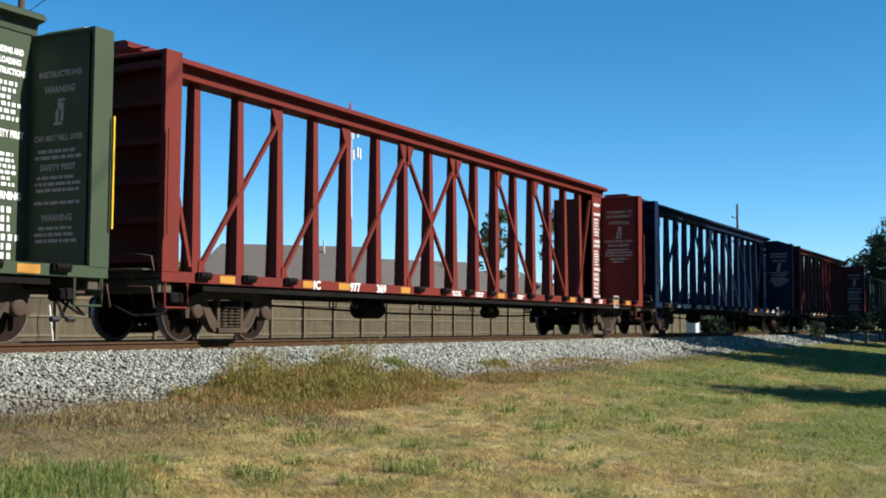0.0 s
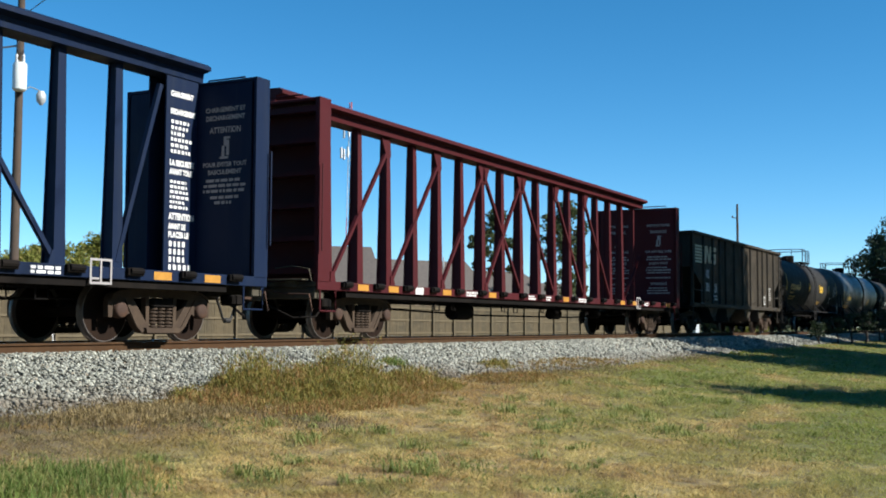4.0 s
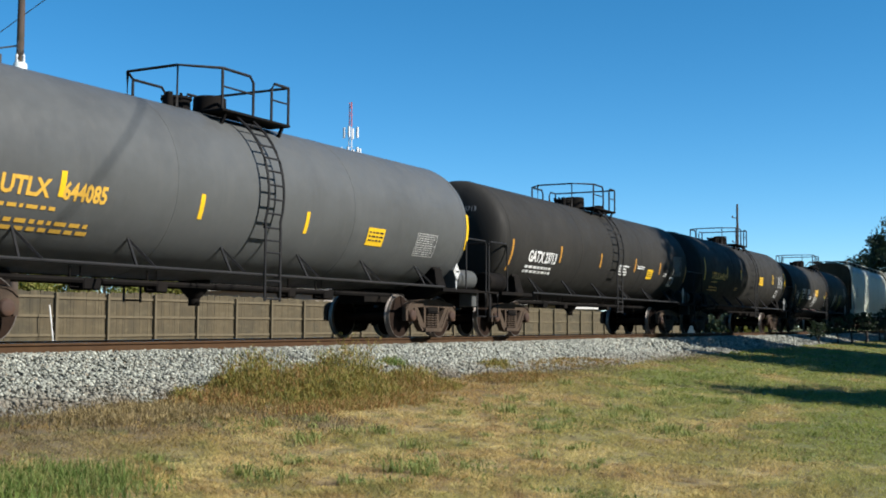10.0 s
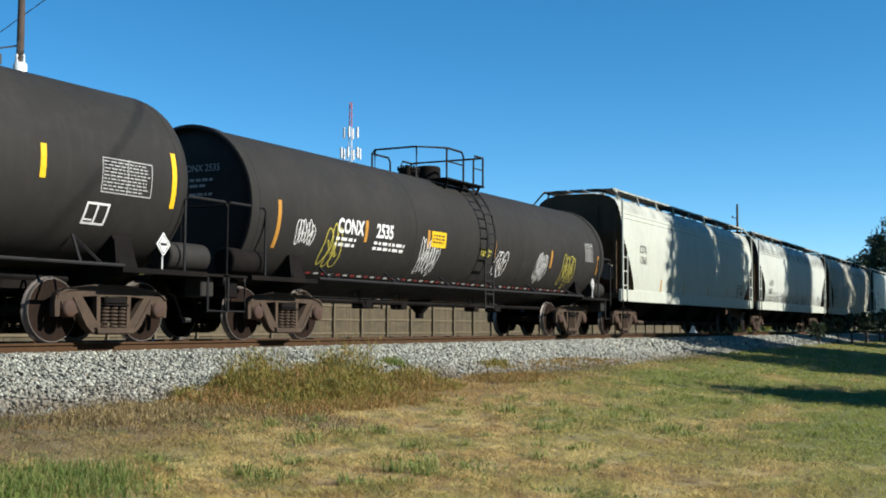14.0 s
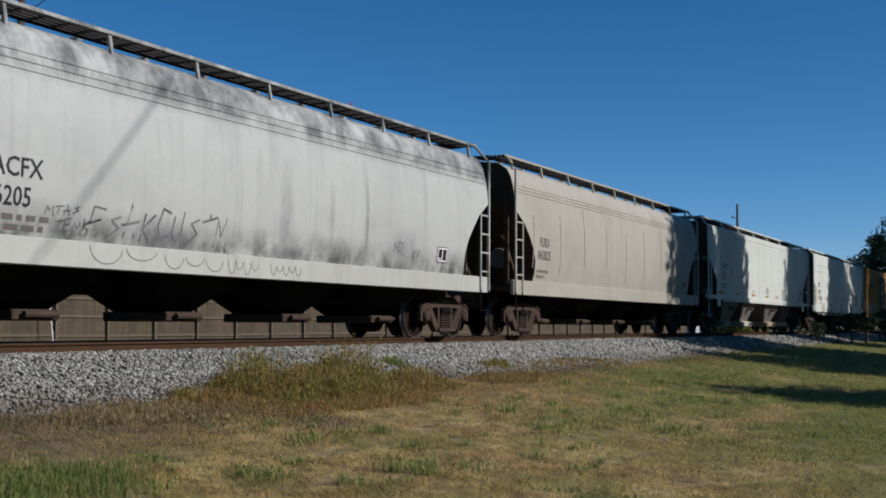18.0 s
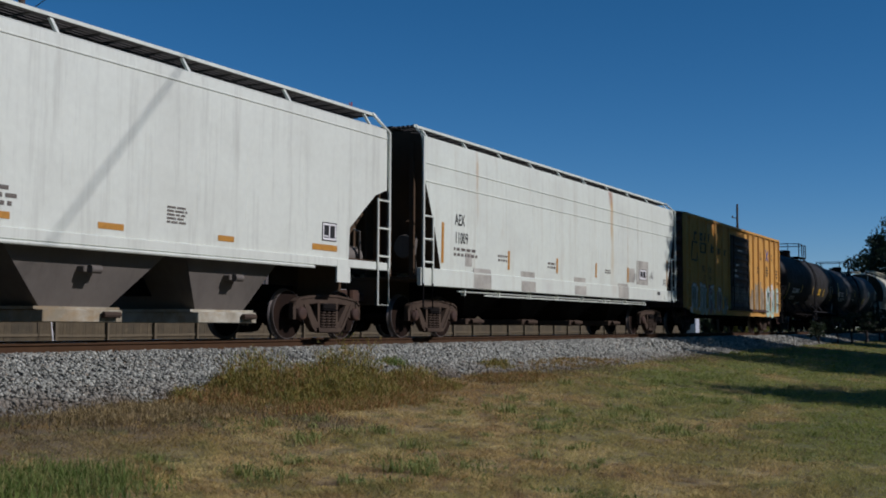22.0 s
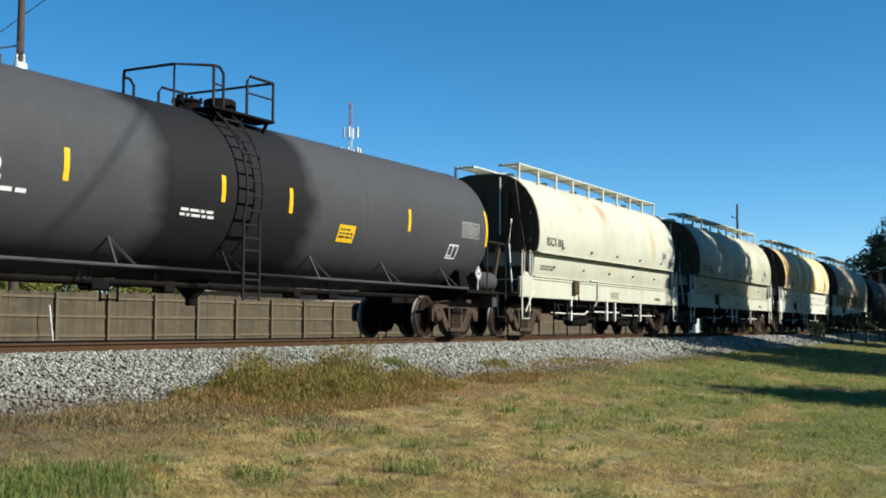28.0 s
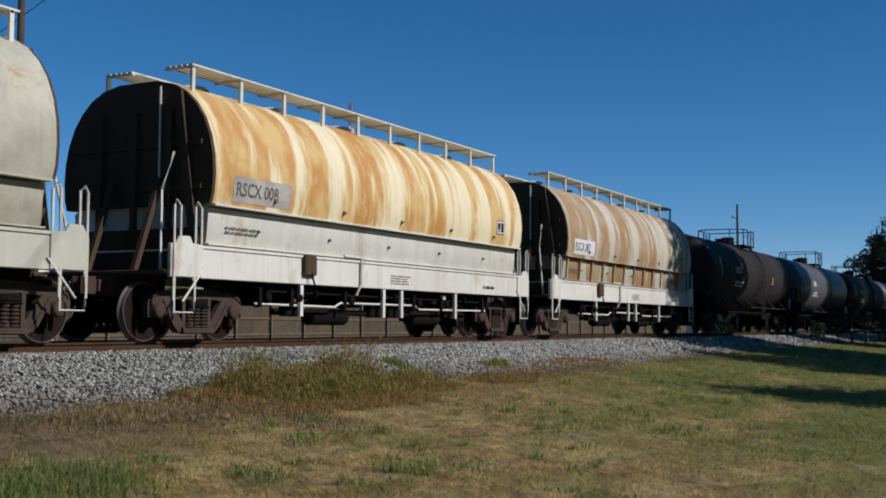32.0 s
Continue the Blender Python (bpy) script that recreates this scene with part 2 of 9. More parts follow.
M_WHITE_D = paint("worn_white_paint", (0.5907, 0.6366, 0.5441), 0.45, (0.3941, 0.4039, 0.3533), 0.4, 0.5, (0.3789, 0.3572, 0.2685), wave=0.05, rust=0.15, rust_col=(0.3181, 0.1713, 0.05653), marks=(
    (2.66, 0.20, 1.75, 4.2, 0.3, 0.8, 0.4, (0.4763, 0.4121, 0.2612)), (2.64, 0.15, 3.1, 4.25, 0.35, 0.9, 0.4, (0.4536, 0.2862, 0.1187)), (2.58, 0.24, 3.98, 4.35, 0.14, 1.0, 0.3, (0.2495, 0.06869, 0.02968)),
    (4.06, 0.05, 2.1, 3.6, 0.6, 0.7, 0.6, (0.3402, 0.229, 0.1187)), (5.4, 0.04, 2.4, 3.5, 0.5, 0.5, 0.6, (0.3742, 0.3205, 0.2256)), (-6.3, 0.09, 3.0, 4.3, 0.5, 0.8, 0.5, (0.4082, 0.2748, 0.1425)),
    (2.85, 0.36, 1.2, 1.6, 0.12, 0.8, 0.2, (0.499, 0.4808, 0.3918)), (-2.2, 0.5, 1.1, 1.5, 0.2, 0.6, 0.4, (0.4082, 0.4007, 0.3562)), (7.2, 0.45, 1.15, 1.4, 0.15, 0.6, 0.4, (0.4309, 0.4236, 0.368)), (8.1, 0.12, 1.3, 1.7, 0.1, 0.8, 0.4, (0.3402, 0.2748, 0.1781))))
M_BOX = paint("yellow_box_paint", (0.5352, 0.2888, 0.06336), 0.55, (0.3664, 0.1832, 0.04928), 0.4, 0.3, (0.2392, 0.12, 0.04224), rust=0.25, rust_col=(0.12, 0.04224, 0.02112), wave=0.08)
M_BOXEND = paint("rusty_end_sheet", (0.08, 0.0336, 0.0224), 0.75, (0.04, 0.02, 0.0144), 0.6, 0.3, wave=0.1)
M_DOOR = paint("dark_door_paint", (0.0156, 0.0144, 0.01384), 0.6, (0.03, 0.02584, 0.0216), 0.4, 0.3, wave=0.06)
M_CREAM = paint("cream_hopper_paint", (0.465, 0.47, 0.365), 0.68, (0.30, 0.295, 0.21), 0.6, 0.3, (0.26, 0.255, 0.19), rust=0.75, rust_col=(0.36, 0.235, 0.075), rust_at=0.60, rust_size=0.9, wave=0.04, spec=0.3, big=0.7, marks=((-0.75, 0.45, 3.3, 3.9, 0.25, 0.9, 0.6, (0.36, 0.17, 0.06)), (3.5, 0.35, 2.35, 3.7, 0.4, 0.8, 0.6, (0.37, 0.29, 0.12))))
M_SOOTCREAM = paint("sooty_cream_paint", (0.45, 0.45, 0.33), 0.7, (0.22, 0.215, 0.15), 0.6, 0.35, (0.18, 0.172, 0.13), rust=0.85, rust_col=(0.31, 0.18, 0.055), rust_at=0.585, rust_size=0.9, lo=0.40, hi=0.66, big=0.8, wave=0.04, spec=0.3)
M_BANDSTAIN = paint("stained_band_paint", (0.4432, 0.4312, 0.3408), 0.7, (0.1704, 0.1392, 0.0824), 0.85, 0.0, rust=0.7, rust_col=(0.2408, 0.1584, 0.06464), rust_at=0.54, rust_size=0.9, lo=0.42, hi=0.62, wave=0.04, spec=0.3, big=0.9)
M_WHITE_SILL = paint("white_sill_paint", (0.6136, 0.6195, 0.5236), 0.6, (0.3894, 0.3776, 0.2856), 0.5, 0.45, (0.2596, 0.236, 0.1725), rust=0.6, rust_col=(0.3186, 0.2124, 0.0952), rust_at=0.58, wave=0.06, spec=0.3)
# car ends: grime, darkened further with shade put into the colour
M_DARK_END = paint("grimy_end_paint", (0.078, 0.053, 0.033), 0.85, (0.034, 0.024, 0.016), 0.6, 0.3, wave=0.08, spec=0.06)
M_GREY_HOPPER = paint("grey_slope_paint", (0.1352, 0.1208, 0.1008), 0.65, (0.0576, 0.05072, 0.04144), 0.6, 0.45, wave=0.06, spec=0.3)
M_GRIME = paint("grimy_seam", (0.16, 0.144, 0.112), 0.8, (0.088, 0.08, 0.064), 0.6, 0.0, spec=0.2)
M_YELLOW = plain("reflective_yellow", (0.68, 0.416, 0.016), 0.35, 0, 0.1)
M_ORANGE = plain("faded_orange", (0.3968, 0.192, 0.032), 0.45, 0, 0.15)
M_DECAL = plain("white_lettering", (0.64, 0.64, 0.616), 0.5, 0, 0.12, 30)
M_GOLD = plain("gold_lettering", (0.576, 0.336, 0.048), 0.45, 0, 0.12, 30)
M_INK = plain("black_lettering", (0.02, 0.02, 0.02), 0.5, 0, 0.1, 30)
M_RAILPAINT = paint("black_railing", (0.0144, 0.0144, 0.0152), 0.7, (0.032, 0.0272, 0.024), 0.4, 0.0, spec=0.2)
M_GRATE = paint("galvanised_grating", (0.05, 0.047, 0.042), 0.7, (0.03, 0.026, 0.022), 0.5, 0.0, spec=0.3)


def banded_rust(name, base, rust_a, rust_b, gain):
    """Pale sheet with broad orange runs that go down the barrel side by side."""
    m, nt, b = nodes_of(name)
    wide = cloud(nt, coords(nt, (1.0, 0.12, 0.12)), 1.9, 5, 0.6)
    fine = cloud(nt, coords(nt, (1.0, 0.3, 0.14)), 5.0, 6, 0.65)
    blot = cloud(nt, coords(nt, (1.0, 0.7, 0.6)), 1.3, 6, 0.6)
    c = mixed(nt, band(nt, fine, 0.40, 0.72, 0.4), base, tuple(x * 0.72 for x in base))
    c = mixed(nt, band(nt, wide, 0.43, 0.51, gain), c, rust_b)
    c = mixed(nt, times(nt, band(nt, wide, 0.47, 0.55, gain), band(nt, blot, 0.40, 0.54)), c, rust_a)
    c = mixed(nt, band(nt, fine, 0.62, 0.78, gain * 0.3), c, rust_a)
    c = mixed(nt, band(nt, blot, 0.58, 0.70, 0.7), c, tuple(min(0.8, x * 1.1) for x in base))
    nt.links.new(c, b.inputs["Base Color"])
    b.inputs["Roughness"].default_value = 0.6
    bumped(nt, b, blot, 0.05, 0.05)
    return m


M_FADED = plain("faded_stencil", (0.36, 0.36, 0.34), 0.6, 0, 0.25, 18)
M_FADEDINK = plain("faded_black_stencil", (0.075, 0.068, 0.055), 0.7, 0, 0.35, 20)
# white print greyed for the shade on end faces; also serves faint stencils
M_NOTICE = plain("dulled_lettering", (0.288, 0.272, 0.264), 0.6, 0, 0.2, 30)
M_TAG = plain("dull_spray_grey", (0.13, 0.128, 0.122), 0.6, 0, 0.5, 5)
M_RUSTRUN = plain("dark_rust_run", (0.24, 0.112, 0.048), 0.7, 0, 0.35, 5)
M_RUSTBARREL = banded_rust("rust_run_barrel", (0.70, 0.63, 0.39), (0.44, 0.21, 0.045), (0.53, 0.365, 0.115), 0.9)
M_RUSTPALE = banded_rust("pale_rust_barrel", (0.48, 0.455, 0.345), (0.29, 0.155, 0.05), (0.30, 0.22, 0.10), 0.8)

# ---------------------------------------------------------------- lettering and marks
M_FILL = {"cream": plain("graffiti_cream", (0.36, 0.335, 0.235), 0.6, 0, 0.4, 2.5), "pink": plain("graffiti_pink", (0.33, 0.175, 0.145), 0.6, 0, 0.4, 2.5),
          "mint": plain("graffiti_mint", (0.30, 0.46, 0.39), 0.6, 0, 0.4, 2.5), "white": plain("graffiti_white", (0.6, 0.592, 0.56), 0.5),
          "yellow": plain("graffiti_yellow", (0.48, 0.416, 0.064), 0.5), "grey": plain("graffiti_buff", (0.235, 0.185, 0.115), 0.7, 0, 0.4, 2.0), "red": plain("graffiti_red", (0.36, 0.04, 0.04), 0.5)}


def letters(text, size, squeeze=1.0, bold=0.0):
    """Flat mesh of a word in the built-in font, from its lower left corner, in the x-y plane."""
    cu = bpy.data.curves.new("word", "FONT")
    cu.body, cu.size, cu.resolution_u, cu.offset = text, size, 2, bold
    tmp = bpy.data.objects.new("word", cu)
    me = bpy.data.meshes.new_from_object(tmp)
    bpy.data.objects.remove(tmp)
    bpy.data.curves.remove(cu)
    s = Shape()
    s.v = [(p.co.x * squeeze, p.co.y, 0.0) for p in me.vertices]
    s.f = [tuple(p.vertices) for p in me.polygons]
    bpy.data.meshes.remove(me)
    return s


def flat(pieces):
    """Rectangles (x0, z0, x1, z1) as one flat shape."""
    s = Shape()
    for x0, z0, x1, z1 in pieces:
        n = max(1, int(abs(z1 - z0) / 0.12))
        for i in range(n):
            a, b = z0 + (z1 - z0) * i / n, z0 + (z1 - z0) * (i + 1) / n
            s.add([(x0, a, 0), (x1, a, 0), (x1, b, 0), (x0, b, 0)], [(0, 1, 2, 3)])
    return s


def on_side(s, x, z, y):
    """Lays a flat shape on an upright side at -y."""
    s.v = [(x + a, -y, z + b) for a, b, _ in s.v]
    return s


def on_barrel(s, x, z, r, zc):
    """Wraps a flat shape round a barrel of radius r about the height zc."""
    a0 = math.asin(max(-1.0, min(1.0, (z - zc) / r)))
    out = []
    for a, b, _ in s.v:
        t = a0 + b / r
        out.append((x + a, -(r + 0.006) * math.cos(t), zc + (r + 0.006) * math.sin(t)))
    s.v = out
    return s


def on_curve(s, x, z, side):
    """Lays a flat shape on a side whose half width at a height is side(z)."""
    s.v = [(x + a, -side(z + b) - 0.006, z + b) for a, b, _ in s.v]
    return s


HAND = {"F": (((0.1, 1.0), (0.0, 0.0)), ((0.1, 1.0), (0.9, 0.95)), ((0.0, 0.45), (0.7, 0.6), (-0.3, 0.35))),
        "S": (((0.9, 0.9), (0.3, 0.75), (0.8, 0.45), (0.1, 0.1)),),
        "A": (((0.0, 0.0), (0.45, 1.0), (0.75, 0.0)), ((-0.15, 0.35), (1.0, 0.5))),
        "K": (((0.2, 1.0), (0.1, 0.0)), ((0.9, 1.0), (0.1, 0.45), (0.8, 0.0))),
        "T": (((0.0, 0.8), (1.2, 1.0)), ((0.6, 1.05), (0.4, 0.0))),
        "C": (((1.0, 0.85), (0.4, 0.95), (0.05, 0.4), (0.3, 0.05), (0.9, 0.15)),),
        "U": (((0.1, 0.9), (0.0, 0.3), (0.3, 0.05), (0.7, 0.3), (0.8, 1.1)),),
        "M": (((0.0, 0.0), (0.15, 0.9), (0.5, 0.35), (0.85, 0.95), (1.0, 0.0), (1.2, -0.2)),),
        "E": (((0.9, 1.0), (0.1, 0.85), (0.0, 0.0), (0.85, 0.05)), ((0.0, 0.45), (0.7, 0.55)))}


def hand_tag(word, w, h, thick, seed):
    """Angular hand-drawn spray strokes side by side, uneven in height."""
    rng = random.Random(seed)
    s = Shape()
    step = w / len(word)
    for i, ch in enumerate(word):
        k, drop, lean = rng.uniform(0.75, 1.1), rng.uniform(-0.12, 0.12) * h, rng.uniform(-0.05, 0.25)
        for line in HAND[ch]:
            q = ribbon([(step * (i + 0.1 + 0.85 * a + lean * (b - 0.5)), drop + h * k * b) for a, b in line], thick * rng.uniform(0.8, 1.25))
            s.add(q.v, q.f)
    return s


def arcs(w, h, count):
    """Hanging spray-can arcs in a row."""
    s = Shape()
    for i in range(count):
        a = w * i / count
        q = ribbon([(a + w / count * 0.9 * (0.5 - 0.5 * math.cos(u * 0.33)), h * (1.0 - math.sin(u * 0.33) * (0.9 if i % 2 == 0 else 0.6))) for u in range(10)], 0.014)
        s.add(q.v, q.f)
    return s


def ribbon(pts, thick, square=True):
    """A flat painted line through points: one strip with mitred joints."""
    p = [Vector((a, b)) for a, b in pts]
    n = len(p)
    s = Shape()
    rows = []
    for i in range(n):
        d0 = (p[i] - p[i - 1]).normalized() if i else (p[1] - p[0]).normalized()
        d1 = (p[i + 1] - p[i]).normalized() if i < n - 1 else d0
        m = d0 + d1
        m = m.normalized() if m.length > 0.2 else d1
        k = thick / 2 / max(0.55, m.dot(d1))
        q = p[i] + ((-d1 if i == 0 else d1 if i == n - 1 else Vector((0, 0))) * (thick * 0.25 if square else 0))
        rows.append([(q.x - m.y * k, q.y + m.x * k, 0), (q.x + m.y * k, q.y - m.x * k, 0)])
    return s.loft(rows, closed=False, caps=False)


def strokes(x0, z0, w, h, seed, count=5, thick=0.04):
    """Several free curved strokes of a spray can inside a field."""
    rng = random.Random(seed)
    s = Shape()
    for i in range(count):
        cx, cz = x0 + w * (i + 0.5) / count, z0 + h * rng.uniform(0.4, 0.6)
        kind = rng.random()
        a0, sweep = rng.uniform(0, 6.28), rng.choice((-1, 1)) * rng.uniform(3.2, 6.8)
        rx, rz = w / count * rng.uniform(0.45, 0.8), h * rng.uniform(0.28, 0.5)
        lean = rng.uniform(-0.2, 0.3) * w / count
        pts = []
        for k in range(19):
            u = k / 18
            if kind < 0.62:
                a = a0 + sweep * u
                pts.append((cx + rx * math.cos(a) + lean * math.sin(a), cz + rz * math.sin(a)))
            else:
                pts.append((cx + lean * (2 * u - 1) * 2 + rx * 0.4 * math.sin(5 * u + a0), cz + rz * (2 * u - 1)))
        q = ribbon(pts, thick)
        s.add(q.v, q.f)
    return s


def throw_up(w, h, seed, count, thick):
    """Round spray-can outlines that overlap, each with a short stroke inside."""
    rng = random.Random(seed)
    s = Shape()
    for i in range(count):
        cx, cz = w * (i + 0.5) / count, h * rng.uniform(0.42, 0.58)
        rx, rz = w / count * rng.uniform(0.55, 0.75), h * rng.uniform(0.36, 0.50)
        p, q = rng.uniform(0, 6.28), rng.uniform(0, 6.28)
        ring = []
        for k in range(23):
            a = p + k * 0.2856
            lump = 1 + 0.16 * math.sin(2 * a + q) + 0.13 * math.sin(3 * a + p)
            ring.append((cx + rx * lump * math.cos(a), cz + rz * lump * math.sin(a)))
        inner = [(cx + rx * 0.3 * math.cos(q + k), cz + rz * 0.35 * math.sin(q + k)) for k in (0.0, 0.8, 1.6, 2.4)]
        for line in (ring, inner):
            f = ribbon(line, thick)
            s.add(f.v, f.f)
    return s


def bars(x, z, w, h, rows, seed, gap=0.45, word=(0.05, 0.22)):
    """Lines of unreadable small print as short bars, from the upper left corner (x, z)."""
    rng = random.Random(seed)
    out, step = [], h / rows
    for r in range(rows):
        a = x
        while a < x + w * rng.uniform(0.75, 1.0):
            b = a + rng.uniform(*word)
            out.append((a, z - (r + 1) * step + step * gap / 2, min(b, x + w), z - r * step - step * gap / 2))
            a = b + step * 0.5
    return flat(out)


def stencil_box(x, z, w, h):
    """A small framed stencil with two dark fields."""
    t = w * 0.08
    return flat([(x, z, x + w, z + t), (x, z + h - t, x + w, z + h), (x, z + t, x + t, z + h - t), (x + w - t, z + t, x + w, z + h - t),
                 (x + w / 2 - t / 2, z + t, x + w / 2 + t / 2, z + h - t), (x + t, z + h * 0.18, x + w / 2 - t, z + h * 0.26)])


# ---------------------------------------------------------------- running gear
WHEEL_R, HALF_BASE = 0.457, 0.889
WHEELSETS = {-1: [], 1: []}


def side_frame_shape():
    """Cast truck side: arched top member, open windows either side of the spring nest, tapering tension legs and bearing pedestals, with raised rims."""
    s = Shape()
    y0, y1 = -0.05, 0.05
    top = [(-1.10, 0.60), (-1.06, 0.70), (-0.92, 0.765), (-0.60, 0.80), (-0.30, 0.835), (0.30, 0.835), (0.60, 0.80), (0.92, 0.765), (1.06, 0.70), (1.10, 0.60)]
    low = [(0.99, 0.60), (0.92, 0.635), (0.60, 0.655), (0.30, 0.675), (-0.30, 0.675), (-0.60, 0.655), (-0.92, 0.635), (-0.99, 0.60)]
    s.prism(top + low, "y", y0, y1)
    for k in (-1, 1):
        leg = [(k * 0.84, 0.66), (k * 0.62, 0.66), (k * 0.33, 0.30), (k * 0.33, 0.13), (k * 0.44, 0.145), (k * 0.56, 0.25)]
        s.prism(leg, "y", y0, y1)
        s.prism([(k * 0.345, 0.73), (k * 0.27, 0.73), (k * 0.26, 0.20), (k * 0.33, 0.20)], "y", y0, y1)
        s.prism([(k * 1.10, 0.66), (k * 1.12, 0.56), (k * 1.11, 0.37), (k * 1.03, 0.37), (k * 1.02, 0.58), (k * 0.77, 0.58), (k * 0.76, 0.40), (k * 0.685, 0.43), (k * 0.72, 0.66)], "y", y0, y1)
        s.prism([(k * 1.01, 0.585), (k * 1.0, 0.52), (k * 0.78, 0.52), (k * 0.77, 0.585)], "y", y0 - 0.01, y1 + 0.01)
        for yy in (y0, y1):
            s.prism([(k * 0.80, 0.64), (k * 0.755, 0.65), (k * 0.45, 0.235), (k * 0.37, 0.175), (k * 0.43, 0.145), (k * 0.545, 0.24)], "y", yy - 0.02, yy + 0.02)
    for yy in (y0, y1):
        rim = [(-1.09, 0.62), (-1.05, 0.70), (-0.92, 0.765), (-0.60, 0.80), (-0.30, 0.838), (0.30, 0.838), (0.60, 0.80), (0.92, 0.765), (1.05, 0.70), (1.09, 0.62)]
        s.prism(rim + [(1.0, 0.69), (0.90, 0.73), (0.60, 0.765), (0.30, 0.795), (-0.30, 0.795), (-0.60, 0.765), (-0.90, 0.73), (-1.0, 0.69)], "y", yy - 0.022, yy + 0.022)
    s.prism([(-0.36, 0.135), (0.36, 0.135), (0.38, 0.215), (-0.38, 0.215)], "y", y0 - 0.06, y1 + 0.06)
    s.prism([(-0.26, 0.115), (0.26, 0.115), (0.34, 0.14), (-0.34, 0.14)], "y", y0 - 0.01, y1 + 0.01)
    return s


def wheelset_shapes():
    body, tread = Shape(), Shape()
    for k in (-1, 1):
        prof = [(0.765, 0.02), (0.765, 0.12), (0.74, 0.14), (0.735, 0.36), (0.765, 0.40), (0.765, 0.445)]
        inner = [(0.668, 0.48), (0.655, 0.445), (0.655, 0.40), (0.70, 0.36), (0.71, 0.15), (0.66, 0.13), (0.66, 0.02)]
        body.lathe([(k * a, r) for a, r in prof], "y", 32)
        body.lathe([(k * a, r) for a, r in inner], "y", 32)
        tread.lathe([(k * 0.7655, 0.438), (k * 0.766, 0.449), (k * 0.755, 0.4555), (k * 0.70, 0.457), (k * 0.685, 0.472), (k * 0.668, 0.483), (k * 0.654, 0.470), (k * 0.654, 0.41)], "y", 32, caps=False)
    body.lathe([(-1.02, 0.06), (-0.8, 0.075), (-0.78, 0.1), (-0.5, 0.085), (0.5, 0.085), (0.78, 0.1), (0.8, 0.075), (1.02, 0.06)], "y", 12)
    return body, tread


def spring_shape():
    prof = []
    for i in range(6):
        z = 0.214 + i * 0.053
        prof += [(z, 0.035), (z + 0.012, 0.072), (z + 0.034, 0.072), (z + 0.046, 0.035)]
    return Shape().lathe(prof, "z", 10)


def cap_shape():
    s = Shape()
    s.lathe([(-0.12, 0.12), (-0.02, 0.125), (0.01, 0.115), (0.02, 0.10), (0.035, 0.05)], "y", 16)
    for i in range(3):
        a = 2.1 * i + 0.5
        s.lathe([(0.0, 0.02), (0.03, 0.02)], "y", 6, (0.055 * math.cos(a), 0, 0.055 * math.sin(a)))
    return s


def bolster_shape():
    s = Shape()
    s.box(-0.22, 0.22, -1.10, 1.10, 0.555, 0.665, 0.02)
    s.box(-0.24, 0.24, -1.12, 1.12, 0.53, 0.56, 0.008)
    s.box(-0.17, 0.17, -0.88, 0.88, 0.44, 0.58, 0.02)
    s.lathe([(0.62, 0.22), (0.74, 0.20)], "z", 16)
    for k in (-1, 1):
        s.beam((k * 0.42, -0.80, 0.36), (k * 0.42, 0.80, 0.36), 0.09, 0.12)
        s.beam((0.0, 0.0, 0.38), (k * 0.42, 0.70, 0.36), 0.05, 0.05)
        for j in (-1, 1):
            s.box(k * 0.42 - 0.03, k * 0.42 + 0.06, j * 0.71 - 0.05, j * 0.71 + 0.05, 0.26, 0.50, 0.01)
    return s


SIDE_FRAME = side_frame_shape().mesh("side_frame")
WHEEL_BODY, WHEEL_TREAD = (s.mesh("wheelset") for s in wheelset_shapes())
SPRINGS, CAP, BOLSTER = spring_shape().mesh("spring"), cap_shape().mesh("bearing_cap"), bolster_shape().mesh("truck")
for _me, _ma in ((SIDE_FRAME, M_TRUCK), (WHEEL_BODY, M_WHEEL), (SPRINGS, M_TRUCK), (CAP, M_COUPLER), (BOLSTER, M_UNDER)):
    _me.materials.append(_ma)


def joined_tread():
    """Wheel plates and bright running surface in one mesh with two materials."""
    k, n = len(WHEEL_BODY.vertices), len(WHEEL_BODY.polygons)
    me = bpy.data.meshes.new("wheelset")
    v = [tuple(p.co) for p in WHEEL_BODY.vertices] + [tuple(p.co) for p in WHEEL_TREAD.vertices]
    f = [tuple(p.vertices) for p in WHEEL_BODY.polygons] + [tuple(i + k for i in p.vertices) for p in WHEEL_TREAD.polygons]
    me.from_pydata(v, [], f)
    me.materials.append(M_WHEEL)
    me.materials.append(M_TREAD)
    for i, p in enumerate(me.polygons):
        p.material_index = 1 if i >= n else 0
    me.shade_smooth()
    me.set_sharp_from_angle(angle=radians(38))
    return me


WHEEL_MESH = joined_tread()


def truck(car, x):
    t = part("truck", BOLSTER, None, car, "four-wheel freight truck with rusty cast side frames", (x, 0, 0))
    for k in (-1, 1):
        part("side_frame", SIDE_FRAME, None, t, "", (0, k * 1.0, 0))
        for q in (-0.165, 0.0, 0.165):
            part("spring", SPRINGS, None, t, "", (q, k * 1.03, 0))
        ws = part("wheelset", WHEEL_MESH, None, t, "steel wheels with bright worn treads", (k * HALF_BASE, 0, WHEEL_R))
        WHEELSETS[k].append(ws)
        for j in (-1, 1):
            o = part("bearing_cap", CAP, None, t, "", (k * HALF_BASE, j * 1.10, WHEEL_R + 0.02))
            o.rotation_euler = (0, 0, 0 if j > 0 else math.pi)
    return t


